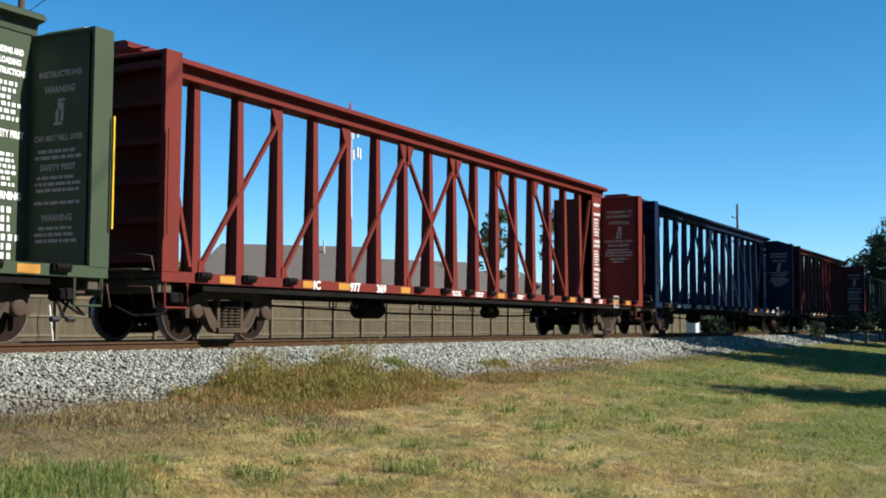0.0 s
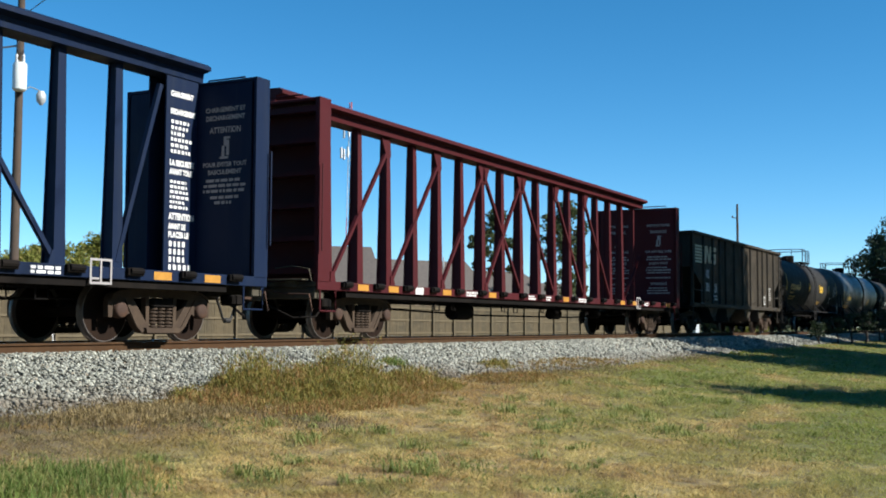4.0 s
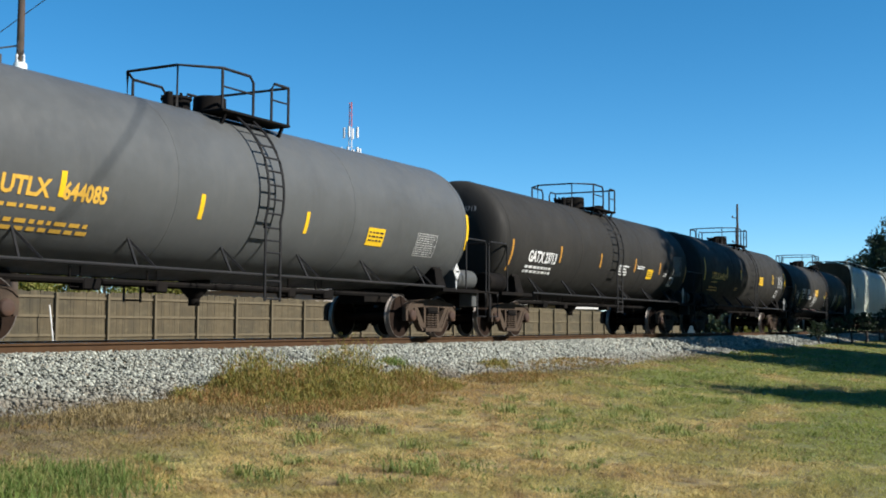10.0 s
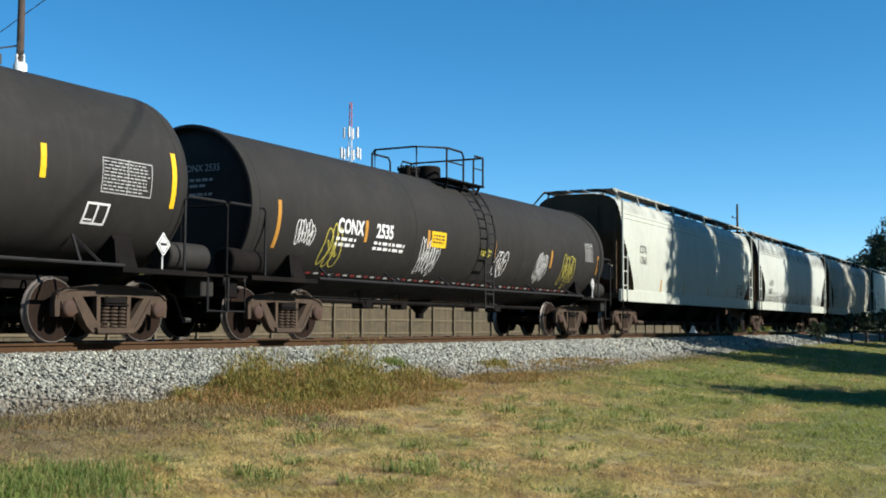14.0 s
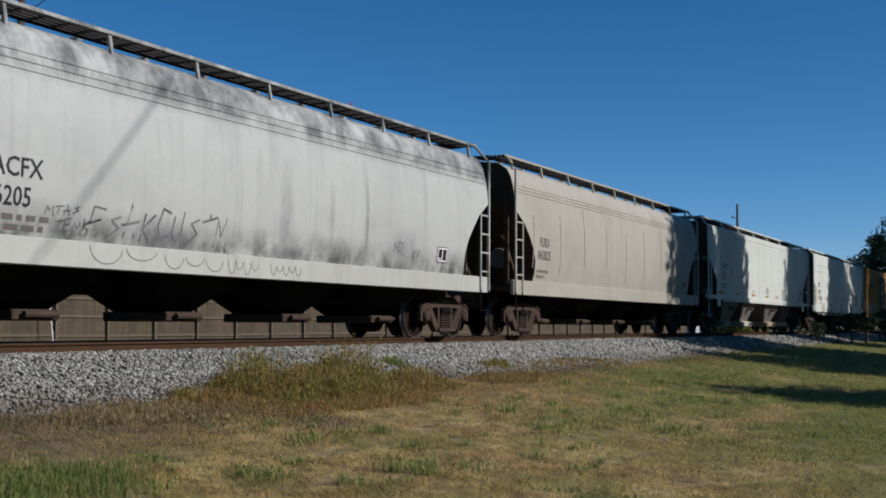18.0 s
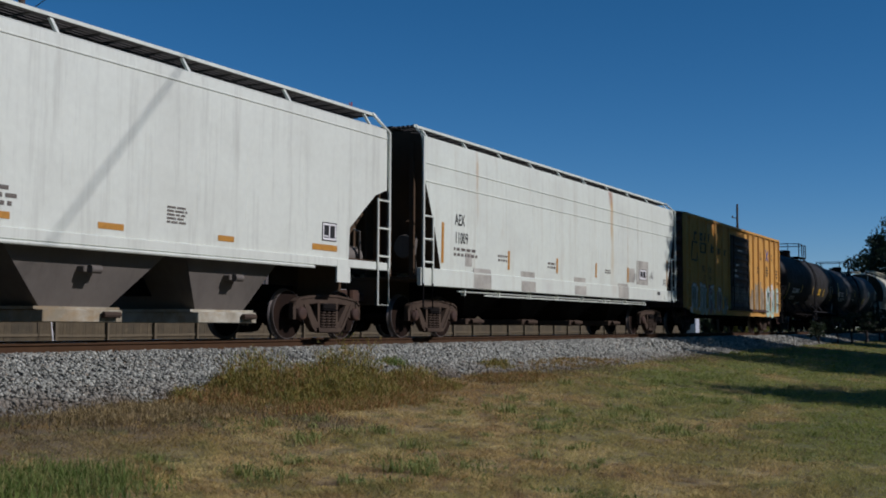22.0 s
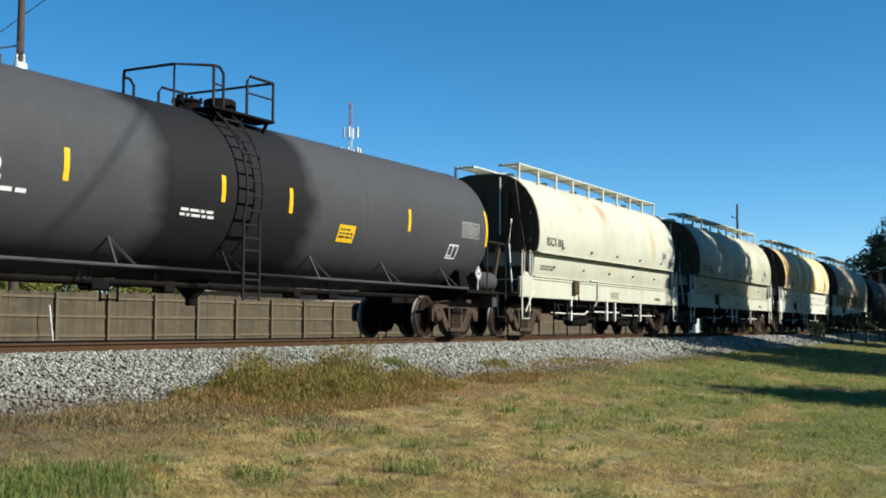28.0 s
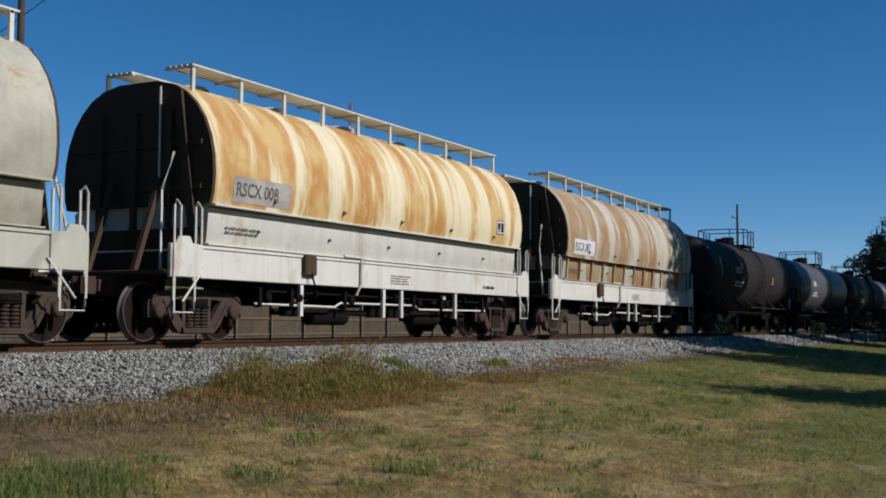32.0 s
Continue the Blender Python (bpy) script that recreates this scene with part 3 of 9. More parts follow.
def coupler_shape():
    s = Shape()
    s.box(-0.45, 0.10, -0.09, 0.09, 0.76, 0.96, 0.02)
    s.prism([(0.08, -0.13), (0.30, -0.16), (0.36, -0.06), (0.30, 0.0), (0.30, 0.08), (0.38, 0.13), (0.34, 0.18), (0.10, 0.16)], "z", 0.73, 1.0)
    return s


def hose_shape():
    s = Shape()
    s.tube([(-0.10, -0.32, 0.78), (0.08, -0.30, 0.74), (0.22, -0.27, 0.55), (0.36, -0.22, 0.38), (0.52, -0.18, 0.34)], 0.025, 6)
    s.lathe([(0.46, 0.045), (0.60, 0.045)], "x", 8, (0, -0.18, 0.34))
    return s


COUPLER, HOSE = coupler_shape().mesh("coupler"), hose_shape().mesh("air_hose")
COUPLER.materials.append(M_COUPLER)
HOSE.materials.append(M_HOSE)


def running_gear(car, half_trucks, half_len):
    for k in (-1, 1):
        truck(car, k * half_trucks)
        o = part("coupler", COUPLER, None, car, "", (k * (half_len + 0.12), 0, 0))
        h = part("air_hose", HOSE, None, car, "", (k * half_len, 0, 0))
        if k < 0:
            o.rotation_euler = h.rotation_euler = (0, 0, math.pi)


def ladder(s, x0, x1, y, z0, z1, rungs, r=0.022, stiles=True):
    if stiles:
        s.tube([(x0, y, z0), (x0, y, z1)], r, 6)
        s.tube([(x1, y, z0), (x1, y, z1)], r, 6)
    for i in range(rungs):
        z = z0 + (z1 - z0) * (i + 0.5) / rungs
        s.tube([(x0, y, z), (x1, y, z)], r * 0.8, 5)
    return s


def stirrup(s, x, y, w=0.42, top=0.95, low=0.42):
    s.tube([(x - w / 2, y, top), (x - w / 2, y, low), (x + w / 2, y, low), (x + w / 2, y, top)], 0.022, 5)
    return s


# ---------------------------------------------------------------- lumber flat cars with a centre truss
def lumber_flat(paint_mat, label, spec):
    car = thing("centerbeam_flatcar", label, "freight car", "cars of the freight train")
    H, n, step, shift = 11.12, 16, spec.get("step", 1.187), spec.get("shift", 0.08)
    deck = Shape()
    deck.box(-H, H, -1.40, 1.40, 0.96, 1.05, 0.012)
    part("deck", deck, M_DECKGRIME, car)
    part("center_sill", Shape().box(-H + 0.2, H - 0.2, -0.45, 0.45, 0.80, 0.955), M_UNDER, car)
    for k in (-1, 1):
        sill = Shape()
        sill.box(-H, H, k * 1.405, k * 1.455, 0.90, 1.068, 0.008)
        part("side_sill", sill, paint_mat, car)
        part("sill_channel", Shape().box(-H + 1.0, H - 1.0, k * 1.30, k * 1.402, 0.79, 0.955), M_UNDER, car)
    for i in range(n):
        x = (i - (n - 1) / 2) * step + shift
        col = Shape()
        rows = []
        for z, f, w, a, c in ((1.052, 0.115, 0.09, 0.11, 0.135), (4.46, 0.075, 0.055, 0.065, 0.085)):
            rows.append([(x + p, q, z) for p, q in ((-f, -c), (f, -c), (f, -a), (w, -a), (w, a), (f, a), (f, c), (-f, c), (-f, a), (-w, a), (-w, -a), (-f, -a))])
        col.loft(rows)
        part("column", col, paint_mat, car)
    chord = Shape()
    chord.prism([(-0.40, 4.64), (-0.40, 4.70), (-0.33, 4.75), (0.33, 4.75), (0.40, 4.70), (0.40, 4.64), (0.24, 4.60), (0.22, 4.44), (-0.22, 4.44), (-0.24, 4.60)], "x", -H + 0.28, H - 0.28)
    part("top_chord", chord, paint_mat, car)
    c0 = -(n - 1) / 2 * step + shift
    for i in range(0, n - 2, 2):
        xa, xb = c0 + i * step, c0 + (i + 2) * step
        ends = []
        if xb <= 0.7:
            ends.append((xa, xb))
        if xa >= -0.7:
            ends.append((xb, xa))
        if i == 6:
            ends = [(xa, xb), (xb, xa)]
        for lo, hi in ends:
            b = Shape()
            way = 1 if hi > lo else -1
            b.beam((lo + 0.08 * way, -0.10, 1.20), (hi - 0.06 * way, -0.09, 4.16), 0.075, 0.075)
            brace = part("brace", b, paint_mat, car)
            part("gusset", Shape().prism([(hi - 0.34 * way, 4.42), (hi + 0.02 * way, 4.42), (hi + 0.06 * way, 4.02), (hi - 0.10 * way, 3.92)], "y", -0.125, -0.095), paint_mat, brace)
            part("gusset", Shape().prism([(lo + 0.02 * way, 1.06), (lo + 0.26 * way, 1.06), (lo + 0.16 * way, 1.36), (lo + 0.04 * way, 1.36)], "y", -0.155, -0.125), paint_mat, brace)
    for k in (-1, 1):
        bk = Shape()
        x0, x1 = (H - 0.36, H) if k > 0 else (-H, -H + 0.36)
        inner = x0 if k > 0 else x1
        outer = x1 if k > 0 else x0
        bk.box(min(inner, inner + k * 0.05), max(inner, inner + k * 0.05), -1.40, 1.40, 1.052, 4.36)
        panel = part("bulkhead", bk, paint_mat, car)
        for z in (1.25, 1.85, 2.45, 3.05, 3.65, 4.22):
            part("bulkhead_rib", Shape().box(inner + k * 0.051, outer - k * 0.004, -1.358, 1.358, z - 0.05, z + 0.05), paint_mat, panel)
        for j in (-1, 1):
            part("corner_post", Shape().loft([[(x0, j * 1.36, 1.052), (x1, j * 1.36, 1.052), (x1, j * 1.455, 1.052), (x0, j * 1.455, 1.052)],
                                              [(x0, j * 1.36, 4.43), (x1, j * 1.36, 4.43), (x1, j * 1.455, 4.43), (x0, j * 1.455, 4.43)]]), paint_mat, panel)
        part("cap", Shape().box(x0, x1, -1.358, 1.358, 4.37, 4.43, 0.01), paint_mat, panel)
        if spec.get("web", True):
            g = Shape()
            gx = sorted((inner - k * 0.012, inner - k * 0.80))
            g.box(gx[0], gx[1], -0.20, -0.17, 1.053, 4.45)
            g.box(gx[0], gx[1], 0.17, 0.20, 1.053, 4.45)
            part("end_web", g, paint_mat, car)
            part("brace", Shape().beam((k * 8.97, -0.10, 1.25), (k * 9.86, -0.14, 4.25), 0.08, 0.08), paint_mat, car)
        else:
            part("column", Shape().box(k * 10.22 - 0.05, k * 10.22 + 0.05, -0.09, 0.09, 1.053, 4.45), paint_mat, car)
            part("brace", Shape().beam((k * 9.06, -0.10, 1.12), (inner, -0.12, 2.75), 0.075, 0.085), paint_mat, car)
        # end sill with its grimy ironwork: striker, uncoupling lever, crossover platform
        es = Shape()
        es.box(min(outer - k * 0.30, outer - k * 0.01), max(outer - k * 0.30, outer - k * 0.01), -1.38, 1.38, 0.74, 0.948, 0.012)
        es.box(min(outer, outer + k * 0.22), max(outer, outer + k * 0.22), -0.30, 0.30, 0.70, 1.02, 0.02)
        sill_end = part("end_sill", es, M_DECKGRIME, car)
        lev = Shape().tube([(outer + k * 0.10, -1.40, 0.50), (outer + k * 0.10, -1.34, 0.82), (outer + k * 0.14, -0.70, 0.84), (outer + k * 0.16, -0.18, 0.98)], 0.02, 6)
        part("uncoupling_lever", lev, M_COUPLER, sill_end)
        stp = Shape().box(min(outer - k * 0.04, outer + k * 0.20), max(outer - k * 0.04, outer + k * 0.20), -1.25, -0.45, 1.07, 1.10, 0.006)
        stp.tube([(outer + k * 0.06, -1.35, 1.06), (outer + k * 0.06, -1.30, 1.28), (outer + k * 0.06, -0.90, 1.34), (outer + k * 0.06, -0.55, 1.30)], 0.014, 5)
        stp.box(min(outer, outer + k * 0.12), max(outer, outer + k * 0.12), -1.0, -0.8, 0.95, 1.07, 0.01)
        part("crossover_step", stp, M_DECKGRIME, sill_end)
        valve = Shape().box(outer - k * 0.55 - 0.14, outer - k * 0.55 + 0.14, -1.30, -1.0, 0.58, 0.76, 0.03)
        valve.tube([(outer - k * 0.6, -1.15, 0.60), (outer - k * 0.3, -1.20, 0.42), (outer + k * 0.05, -0.95, 0.40), (outer + k * 0.20, -0.5, 0.62)], 0.02, 6)
        part("angle_cock", valve, M_UNDER, sill_end)
        iron = Shape()
        ladder(iron, outer - k * 0.02 - 0.001, outer - k * 0.02 + 0.001, -1.52, 1.6, 3.2, 0, 0.016)
        part("handrail", iron, spec["iron"], car)
        iron = Shape()
        iron.tube([(outer - k * 0.1, -1.0, 4.43), (outer - k * 0.1, -1.0, 4.52), (outer - k * 0.1, -0.2, 4.52), (outer - k * 0.1, -0.2, 4.43)], 0.016, 5)
        part("step", stirrup(Shape(), outer - k * 0.35, -1.43, 0.5, 0.9, 0.52), paint_mat, car)
        part("handrail", iron, spec["iron"], car)
    rng = random.Random(spec["seed"])
    for i in range(19):
        x = -H + 0.9 + i * (2 * H - 1.8) / 18
        if any(-0.2 < x - tx < 0.75 for _, tx in spec.get("words", ())):
            continue
        w = Shape()
        w.box(x - 0.16, x + 0.16, -1.53, -1.456, 0.96, 1.075, 0.01)
        w.lathe([(x - 0.13, 0.05), (x + 0.13, 0.05)], "x", 8, (0, -1.52, 1.03))
        part("winch", w, M_UNDER, car)
    yel, wht = [], []
    for i in range(18):
        x = -H + 1.15 + i * (2 * H - 1.8) / 18
        r = rng.random()
        if i in (0, 5, 9, 13, 17) or r < 0.2:
            yel.append((x + 0.18, 0.925, x + 0.56, 1.045))
        elif r < 0.62:
            wht.append((x + 0.15, 0.92, x + 0.15 + rng.uniform(0.25, 0.6), 1.04))
    for q in yel:
        part("reflector", on_side(flat([q]), 0, 0, 1.462), M_ORANGE, car, "yellow reflector strip")
    for x0, z0, x1, z1 in wht:
        part("small_print", on_side(bars(x0, z1, x1 - x0, z1 - z0, 2, rng.random(), 0.3, (0.06, 0.16)), 0, 0, 1.462), M_DECAL, car)
    # warnings on the inner faces of the bulkhead and of its centre web
    x = H - 0.36 - 0.007
    english = spec.get("english", False)
    lines = (("CHARGEMENT ET", 0.86, 3.89, 0.11), ("DECHARGEMENT", 0.84, 3.75, 0.11), ("ATTENTION", 0.66, 3.53, 0.14), ("POUR EVITER TOUT", 0.94, 2.95, 0.105), ("BASCULEMENT", 0.72, 2.82, 0.105))
    if english:
        lines = (("INSTRUCTIONS", 0.84, 3.78, 0.12), ("WARNING", 0.60, 3.55, 0.14), ("CAR MAY FALL OVER", 0.96, 2.86, 0.12), ("SAFETY FIRST", 0.70, 2.44, 0.12), ("WARNING", 0.60, 1.72, 0.13))
        for i, (w, z) in enumerate(((0.8, 2.36), (0.9, 2.27), (0.84, 2.18), (0.9, 2.0), (0.7, 1.64), (0.86, 1.55), (0.8, 1.46))):
            q = bars(0.0, z, w, 0.05, 1, 140 + i, 0.1, (0.05, 0.2))
            q.v = [(x, -0.80 + w / 2 - p[0], p[1]) for p in q.v]
            part("notice_line", q, M_NOTICE, car)
    # bulkhead lines carry their shade as grey; the web's lines are white
    for txt, w, z, sz in lines:
        q = letters(txt, sz, 1.0, 0.004)
        wide = max(p[0] for p in q.v)
        q.v = [(x, -0.80 + w / 2 - p[0] * w / wide, z + p[1]) for p in q.v]
        part("notice_line", q, M_NOTICE, car)
    q = flat([(0.40, 3.10, 0.46, 3.30), (0.44, 3.30, 0.50, 3.46), (0.50, 3.14, 0.56, 3.40), (0.36, 3.08, 0.54, 3.12), (0.46, 3.42, 0.58, 3.46)])
    q.v = [(x, -0.33 - p[0], p[1]) for p in q.v]
    part("notice_emblem", q, M_NOTICE, car)
    for i, (w, z) in enumerate(((0.80, 2.74), (0.90, 2.65)) if english else ((0.80, 2.74), (0.90, 2.65), (0.92, 2.56), (0.6, 2.45), (0.42, 2.36))):
        q = bars(0.0, z, w, 0.055, 1, 40 + i, 0.1, (0.04, 0.2))
        q.v = [(x, -0.80 + w / 2 - p[0], p[1]) for p in q.v]
        part("notice_line", q, M_NOTICE, car)
    if not spec.get("web", True):
        for ob in [c for c in car.children if c.name.startswith(("notice_line", "notice_emblem"))]:
            again(ob, car, (0, 1.5, 0))
    xw = H - 0.36 - 0.70
    web_lines = () if not spec.get("web", True) else (("CHARGEMENT", 0.56, 4.10, 0.12), ("DECHARGEMENT", 0.62, 3.80, 0.12), ("LA SECURITE", 0.60, 2.93, 0.13), ("AVANT TOUT", 0.58, 2.78, 0.13),
                          ("ATTENTION", 0.62, 2.02, 0.15), ("AVANT DE", 0.42, 1.86, 0.13), ("PLACER LE", 0.50, 1.72, 0.13)) if not english else (("LOADING AND", 0.56, 4.10, 0.12), ("UNLOADING", 0.52, 3.95, 0.12), ("INSTRUCTIONS", 0.62, 3.80, 0.12), ("SAFETY FIRST", 0.60, 2.90, 0.14), ("WARNING", 0.58, 2.02, 0.15))
    for txt, w, z, sz in web_lines:
        q = letters(txt, sz, 1.0, 0.007)
        wide = max(p[0] for p in q.v)
        q.v = [(p[0] * w / wide, p[1], 0.0) for p in q.v]
        part("notice_line", on_side(q, xw, z, 0.206), M_DECAL, car)
    rows = [(3.70 - 0.1 * i, 0.065) for i in range(6)] + [(2.68 - 0.085 * i, 0.055) for i in range(6)] + [((1.92 if english else 1.66) - 0.13 * i, 0.10) for i in range(6 if english else 4)] if spec.get("web", True) else []
    for i, (z, h) in enumerate(rows):
        part("notice_line", on_side(bars(0.02, z, (0.44, 0.50, 0.40, 0.54)[i % 4], h, 1, 60 + i, 0.1, (0.03, 0.09)), xw, 0, 0.206), M_DECAL, car)
    mark = stencil_box(spec["box_x"], 0.82, 0.42, 0.36)
    part("stencil", on_side(mark, 0, 0, 1.47), M_NOTICE, car)
    rig = Shape()
    for x, w, rr in ((-4.2, 0.42, 0.20), (1.5, 0.30, 0.15)):
        tank = Shape().lathe([(x - w, rr * 0.7), (x - w + 0.05, rr), (x + w - 0.05, rr), (x + w, rr * 0.7)], "x", 16, (0, -0.72, 0.60))
        part("air_reservoir", tank, M_UNDER, car)
    part("brake_valve", Shape().box(4.6, 4.95, -0.80, -0.47, 0.52, 0.80, 0.03), M_UNDER, car)
    for x in (-5.6, -3.0, -0.6, 0.4, 2.6, 3.6, 5.7):
        part("hanger", Shape().tube([(x, -1.25, 0.84), (x, -1.25, 0.63), (x + 0.18, -1.25, 0.60), (x + 0.2, -1.2, 0.82)], 0.016, 5), M_UNDER, car)
    rig.tube([(-7.6, -0.6, 0.62), (-3, -0.62, 0.52), (3, -0.62, 0.52), (7.6, -0.6, 0.64)], 0.022, 5)
    for x in (-6.3, -2.2, 2.6, 6.4):
        rig.tube([(x, -1.2, 0.86), (x, -1.2, 0.60), (x + 0.22, -1.2, 0.60), (x + 0.22, -1.2, 0.86)], 0.018, 5)
    part("brake_rigging", rig, M_UNDER, car)
    for txt, x in spec.get("words", ()):
        part("car_number", on_side(letters(txt, 0.21, 1.1, 0.008), x, 0.912, 1.466), M_DECAL, car)
    running_gear(car, 9.0, H)
    return car


# ---------------------------------------------------------------- tank cars
def tank_car(mat, label, half, half_trucks, spec):
    car = thing("tank_car", label, "tank car", "cars of the freight train")
    R, zc = spec.get("r", 1.46), spec.get("zc", 2.47)
    prof = []
    hd, bend = spec.get("head", 0.52), spec.get("bend", 0.66)
    for i in range(13):
        a = math.pi / 2 * i / 12
        prof.append((-half + hd - hd * max(0.0, math.cos(a)) ** bend, max(0.02, R * math.sin(a) ** bend)))
    m = 8
    for i in range(1, m):
        prof.append((-half + hd + (2 * half - 2 * hd) * i / m, R))
    prof += [(-a, r) for a, r in reversed(prof[:13])]
    part("tank_shell", Shape().lathe(prof, "x", 56, (0, 0, zc)), mat, car, smooth=60)
    for x in spec.get("seams", (-half + hd, -half * 0.33, half * 0.33, half - hd)):
        seams = Shape()
        seams.lathe([(x - 0.03, R - 0.01), (x - 0.02, R + 0.004), (x + 0.02, R + 0.004), (x + 0.03, R - 0.01)], "x", 56, (0, 0, zc), caps=False)
        part("weld_seam", seams, mat, car)
    if spec.get("lip"):
        for k in (-1, 1):
            ring = Shape().lathe([(k * (half - 0.16), R + 0.002), (k * (half - 0.14), R + 0.03), (k * (half + 0.05), R + 0.03), (k * (half + 0.06), R + 0.01), (k * (half + 0.06), R - 0.03), (k * (half - 0.10), R - 0.05)], "x", 56, (0, 0, zc), caps=False)
            part("head_flange", ring, mat, car)
    def on_head(s, y0, z0):
        """Lays a flat shape on the end of the tank that faces back along the train."""
        out = []
        for a, b, _ in s.v:
            yy, zz = y0 - a, z0 + b
            u = min(0.999, math.hypot(yy, zz - zc) / R) ** (2 / (2 * bend))
            out.append((-half + hd - hd * math.sqrt(1 - u * u) ** bend - 0.012, yy, zz))
        s.v = out
        return s
    if spec.get("ink", M_DECAL) is M_DECAL:
        mark = " ".join(w[0] for w in spec.get("words", ()))
        part("car_number", on_head(letters(mark, 0.17, 0.95, 0.002), 0.15, zc + 0.62), M_NOTICE, car)
        for i, (w, z) in enumerate(((0.6, 0.50), (0.42, 0.40), (0.5, 0.25))):
            part("small_print", on_head(bars(0, 0, w, 0.06, 1, 300 + i, 0.2), -0.05, zc + z), M_NOTICE, car)
    # stub sills, saddles and running rails
    for k in (-1, 1):
        x = k * half_trucks
        s = Shape()
        s.box(min(x - k * 1.6, k * (half + 0.5)), max(x - k * 1.6, k * (half + 0.5)), -0.32, 0.32, 0.72, 1.02, 0.01)
        part("stub_sill", s, M_UNDER, car)
        sd = Shape()
        ring = [(y, zc - math.sqrt(max(0.01, (R + 0.01) ** 2 - y * y))) for y in (-1.15, -0.8, -0.4, 0, 0.4, 0.8, 1.15)]
        sd.prism([(-1.35, 1.0), (-1.30, 1.16)] + ring + [(1.30, 1.16), (1.35, 1.0), (0.9, 0.84), (-0.9, 0.84)], "x", x - 0.18, x + 0.18)
        for j in (-1, 1):
            sd.prism([(j * 1.30, 1.05), (j * 1.22, 1.05), (j * 1.20, 1.50), (j * 1.24, 1.50)], "x", x - 0.22, x + 0.10)
        part("saddle", sd, M_UNDER, car)
        pf = Shape()
        e = k * (half + 0.10)
        pf.box(min(e, e + k * 0.62), max(e, e + k * 0.62), -1.42, 1.42, 1.02, 1.07, 0.01)
        pf.box(min(e + k * 0.58, e + k * 0.64), max(e + k * 0.58, e + k * 0.64), -1.42, 1.42, 0.90, 1.08)
        pf.box(min(x - k * 0.3, e), max(x - k * 0.3, e), -1.50, -1.36, 1.01, 1.085)
        pf.box(min(x - k * 0.3, e), max(x - k * 0.3, e), 1.36, 1.50, 1.01, 1.085)
        part("end_platform", pf, M_UNDER, car)
        hr = Shape()
        a, b = k * (half - 0.35), k * (half + 0.66)
        hr.tube([(b, -1.42, 1.05), (b, -1.42, 2.16), (b - k * 0.06, -1.42, 2.24), (b - k * 0.95, -1.42, 2.24), (a, -1.42, 2.18), (a, -1.42, 1.05)], 0.022, 6)
        hr.tube([(b, 1.42, 1.05), (b, 1.42, 2.24), (a, 1.42, 2.24), (a, 1.42, 1.05)], 0.022, 6)
        hr.tube([(b, -1.42, 2.2), (b, -0.6, 2.2), (b, 0.6, 2.2), (b, 1.42, 2.2)], 0.02, 6)
        hr.tube([(b, -0.45, 2.2), (b, -0.45, 1.07)], 0.018, 5)
        stirrup(hr, b - k * 0.25, -1.43, 0.42, 1.02, 0.48)
        part("end_handrail", hr, M_RAILPAINT, car)
        if spec.get("brake", k < 0) if k < 0 else spec.get("valve", True):
            br = Shape()
            br.lathe([(k * (half - 0.55), 0.20), (k * (half - 0.53), 0.225), (k * (half + 0.35), 0.225), (k * (half + 0.37), 0.20)], "x", 16, (0, -1.12, 1.32))
            br.box(min(k * (half + 0.2), k * (half + 0.5)), max(k * (half + 0.2), k * (half + 0.5)), -1.30, -0.95, 0.70, 1.02, 0.02)
            part("air_reservoir", br, mat if k > 0 else M_UNDER, car)
    for j in (-1, 1):
        rail = Shape()
        z = 1.10
        rail.tube([(-half_trucks + 0.3, j * 1.52, z), (half_trucks - 0.3, j * 1.52, z)], 0.026, 8)
        for i in range(6):
            x = -half_trucks + 0.9 + i * (2 * half_trucks - 1.8) / 5
            for q in (-0.2, 0.2):
                rail.beam((x + q, j * 1.50, z), (x, j * 1.12, zc - 0.94), 0.03, 0.035)
        part("side_rail", rail, M_RAILPAINT if spec.get("darkrail", True) else mat, car)
    # dome platform
    cx = spec.get("dome", 0.2)
    lx = cx + spec.get("lad", 0.29)
    l0, l1, r0, r1, man = spec.get("rails", (-0.85, -0.02, 0.50, 1.0, -0.1))
    dm = Shape()
    dm.lathe([(zc + R - 0.08, 0.30), (zc + R + 0.30, 0.29), (zc + R + 0.33, 0.26), (zc + R + 0.35, 0.05)], "z", 18, (cx + man, -0.1, 0))
    dm.lathe([(zc + R - 0.08, 0.24), (zc + R + 0.16, 0.24), (zc + R + 0.17, 0.27), (zc + R + 0.21, 0.25)], "z", 16, (cx + man - 0.75, 0.0, 0))
    dm.lathe([(zc + R - 0.05, 0.07), (zc + R + 0.22, 0.06)], "z", 10, (cx + man - 1.15, -0.2, 0))
    for i in range(6):
        a = i * 1.047
        dm.lathe([(zc + R + 0.15, 0.025), (zc + R + 0.25, 0.025)], "z", 6, (cx + man - 0.75 + 0.24 * math.cos(a), 0.24 * math.sin(a), 0))
    part("manway", dm, M_UNDER, car)
    for j in (-1, 1):
        pl = Shape()
        z = zc + R - 0.10
        pl.box(cx + l0, cx + r1 + 0.05, min(j * 0.55, j * 1.02), max(j * 0.55, j * 1.02), z, z + 0.05, 0.01)
        for x in (cx + l0 + 0.15, cx + (l0 + r1) / 2, cx + r1 - 0.1):
            pl.beam((x, j * 0.95, z), (x, j * 0.85, zc + math.sqrt(R * R - 0.85 ** 2) - 0.02), 0.05, 0.05)
        part("walkway", pl, M_UNDER, car)
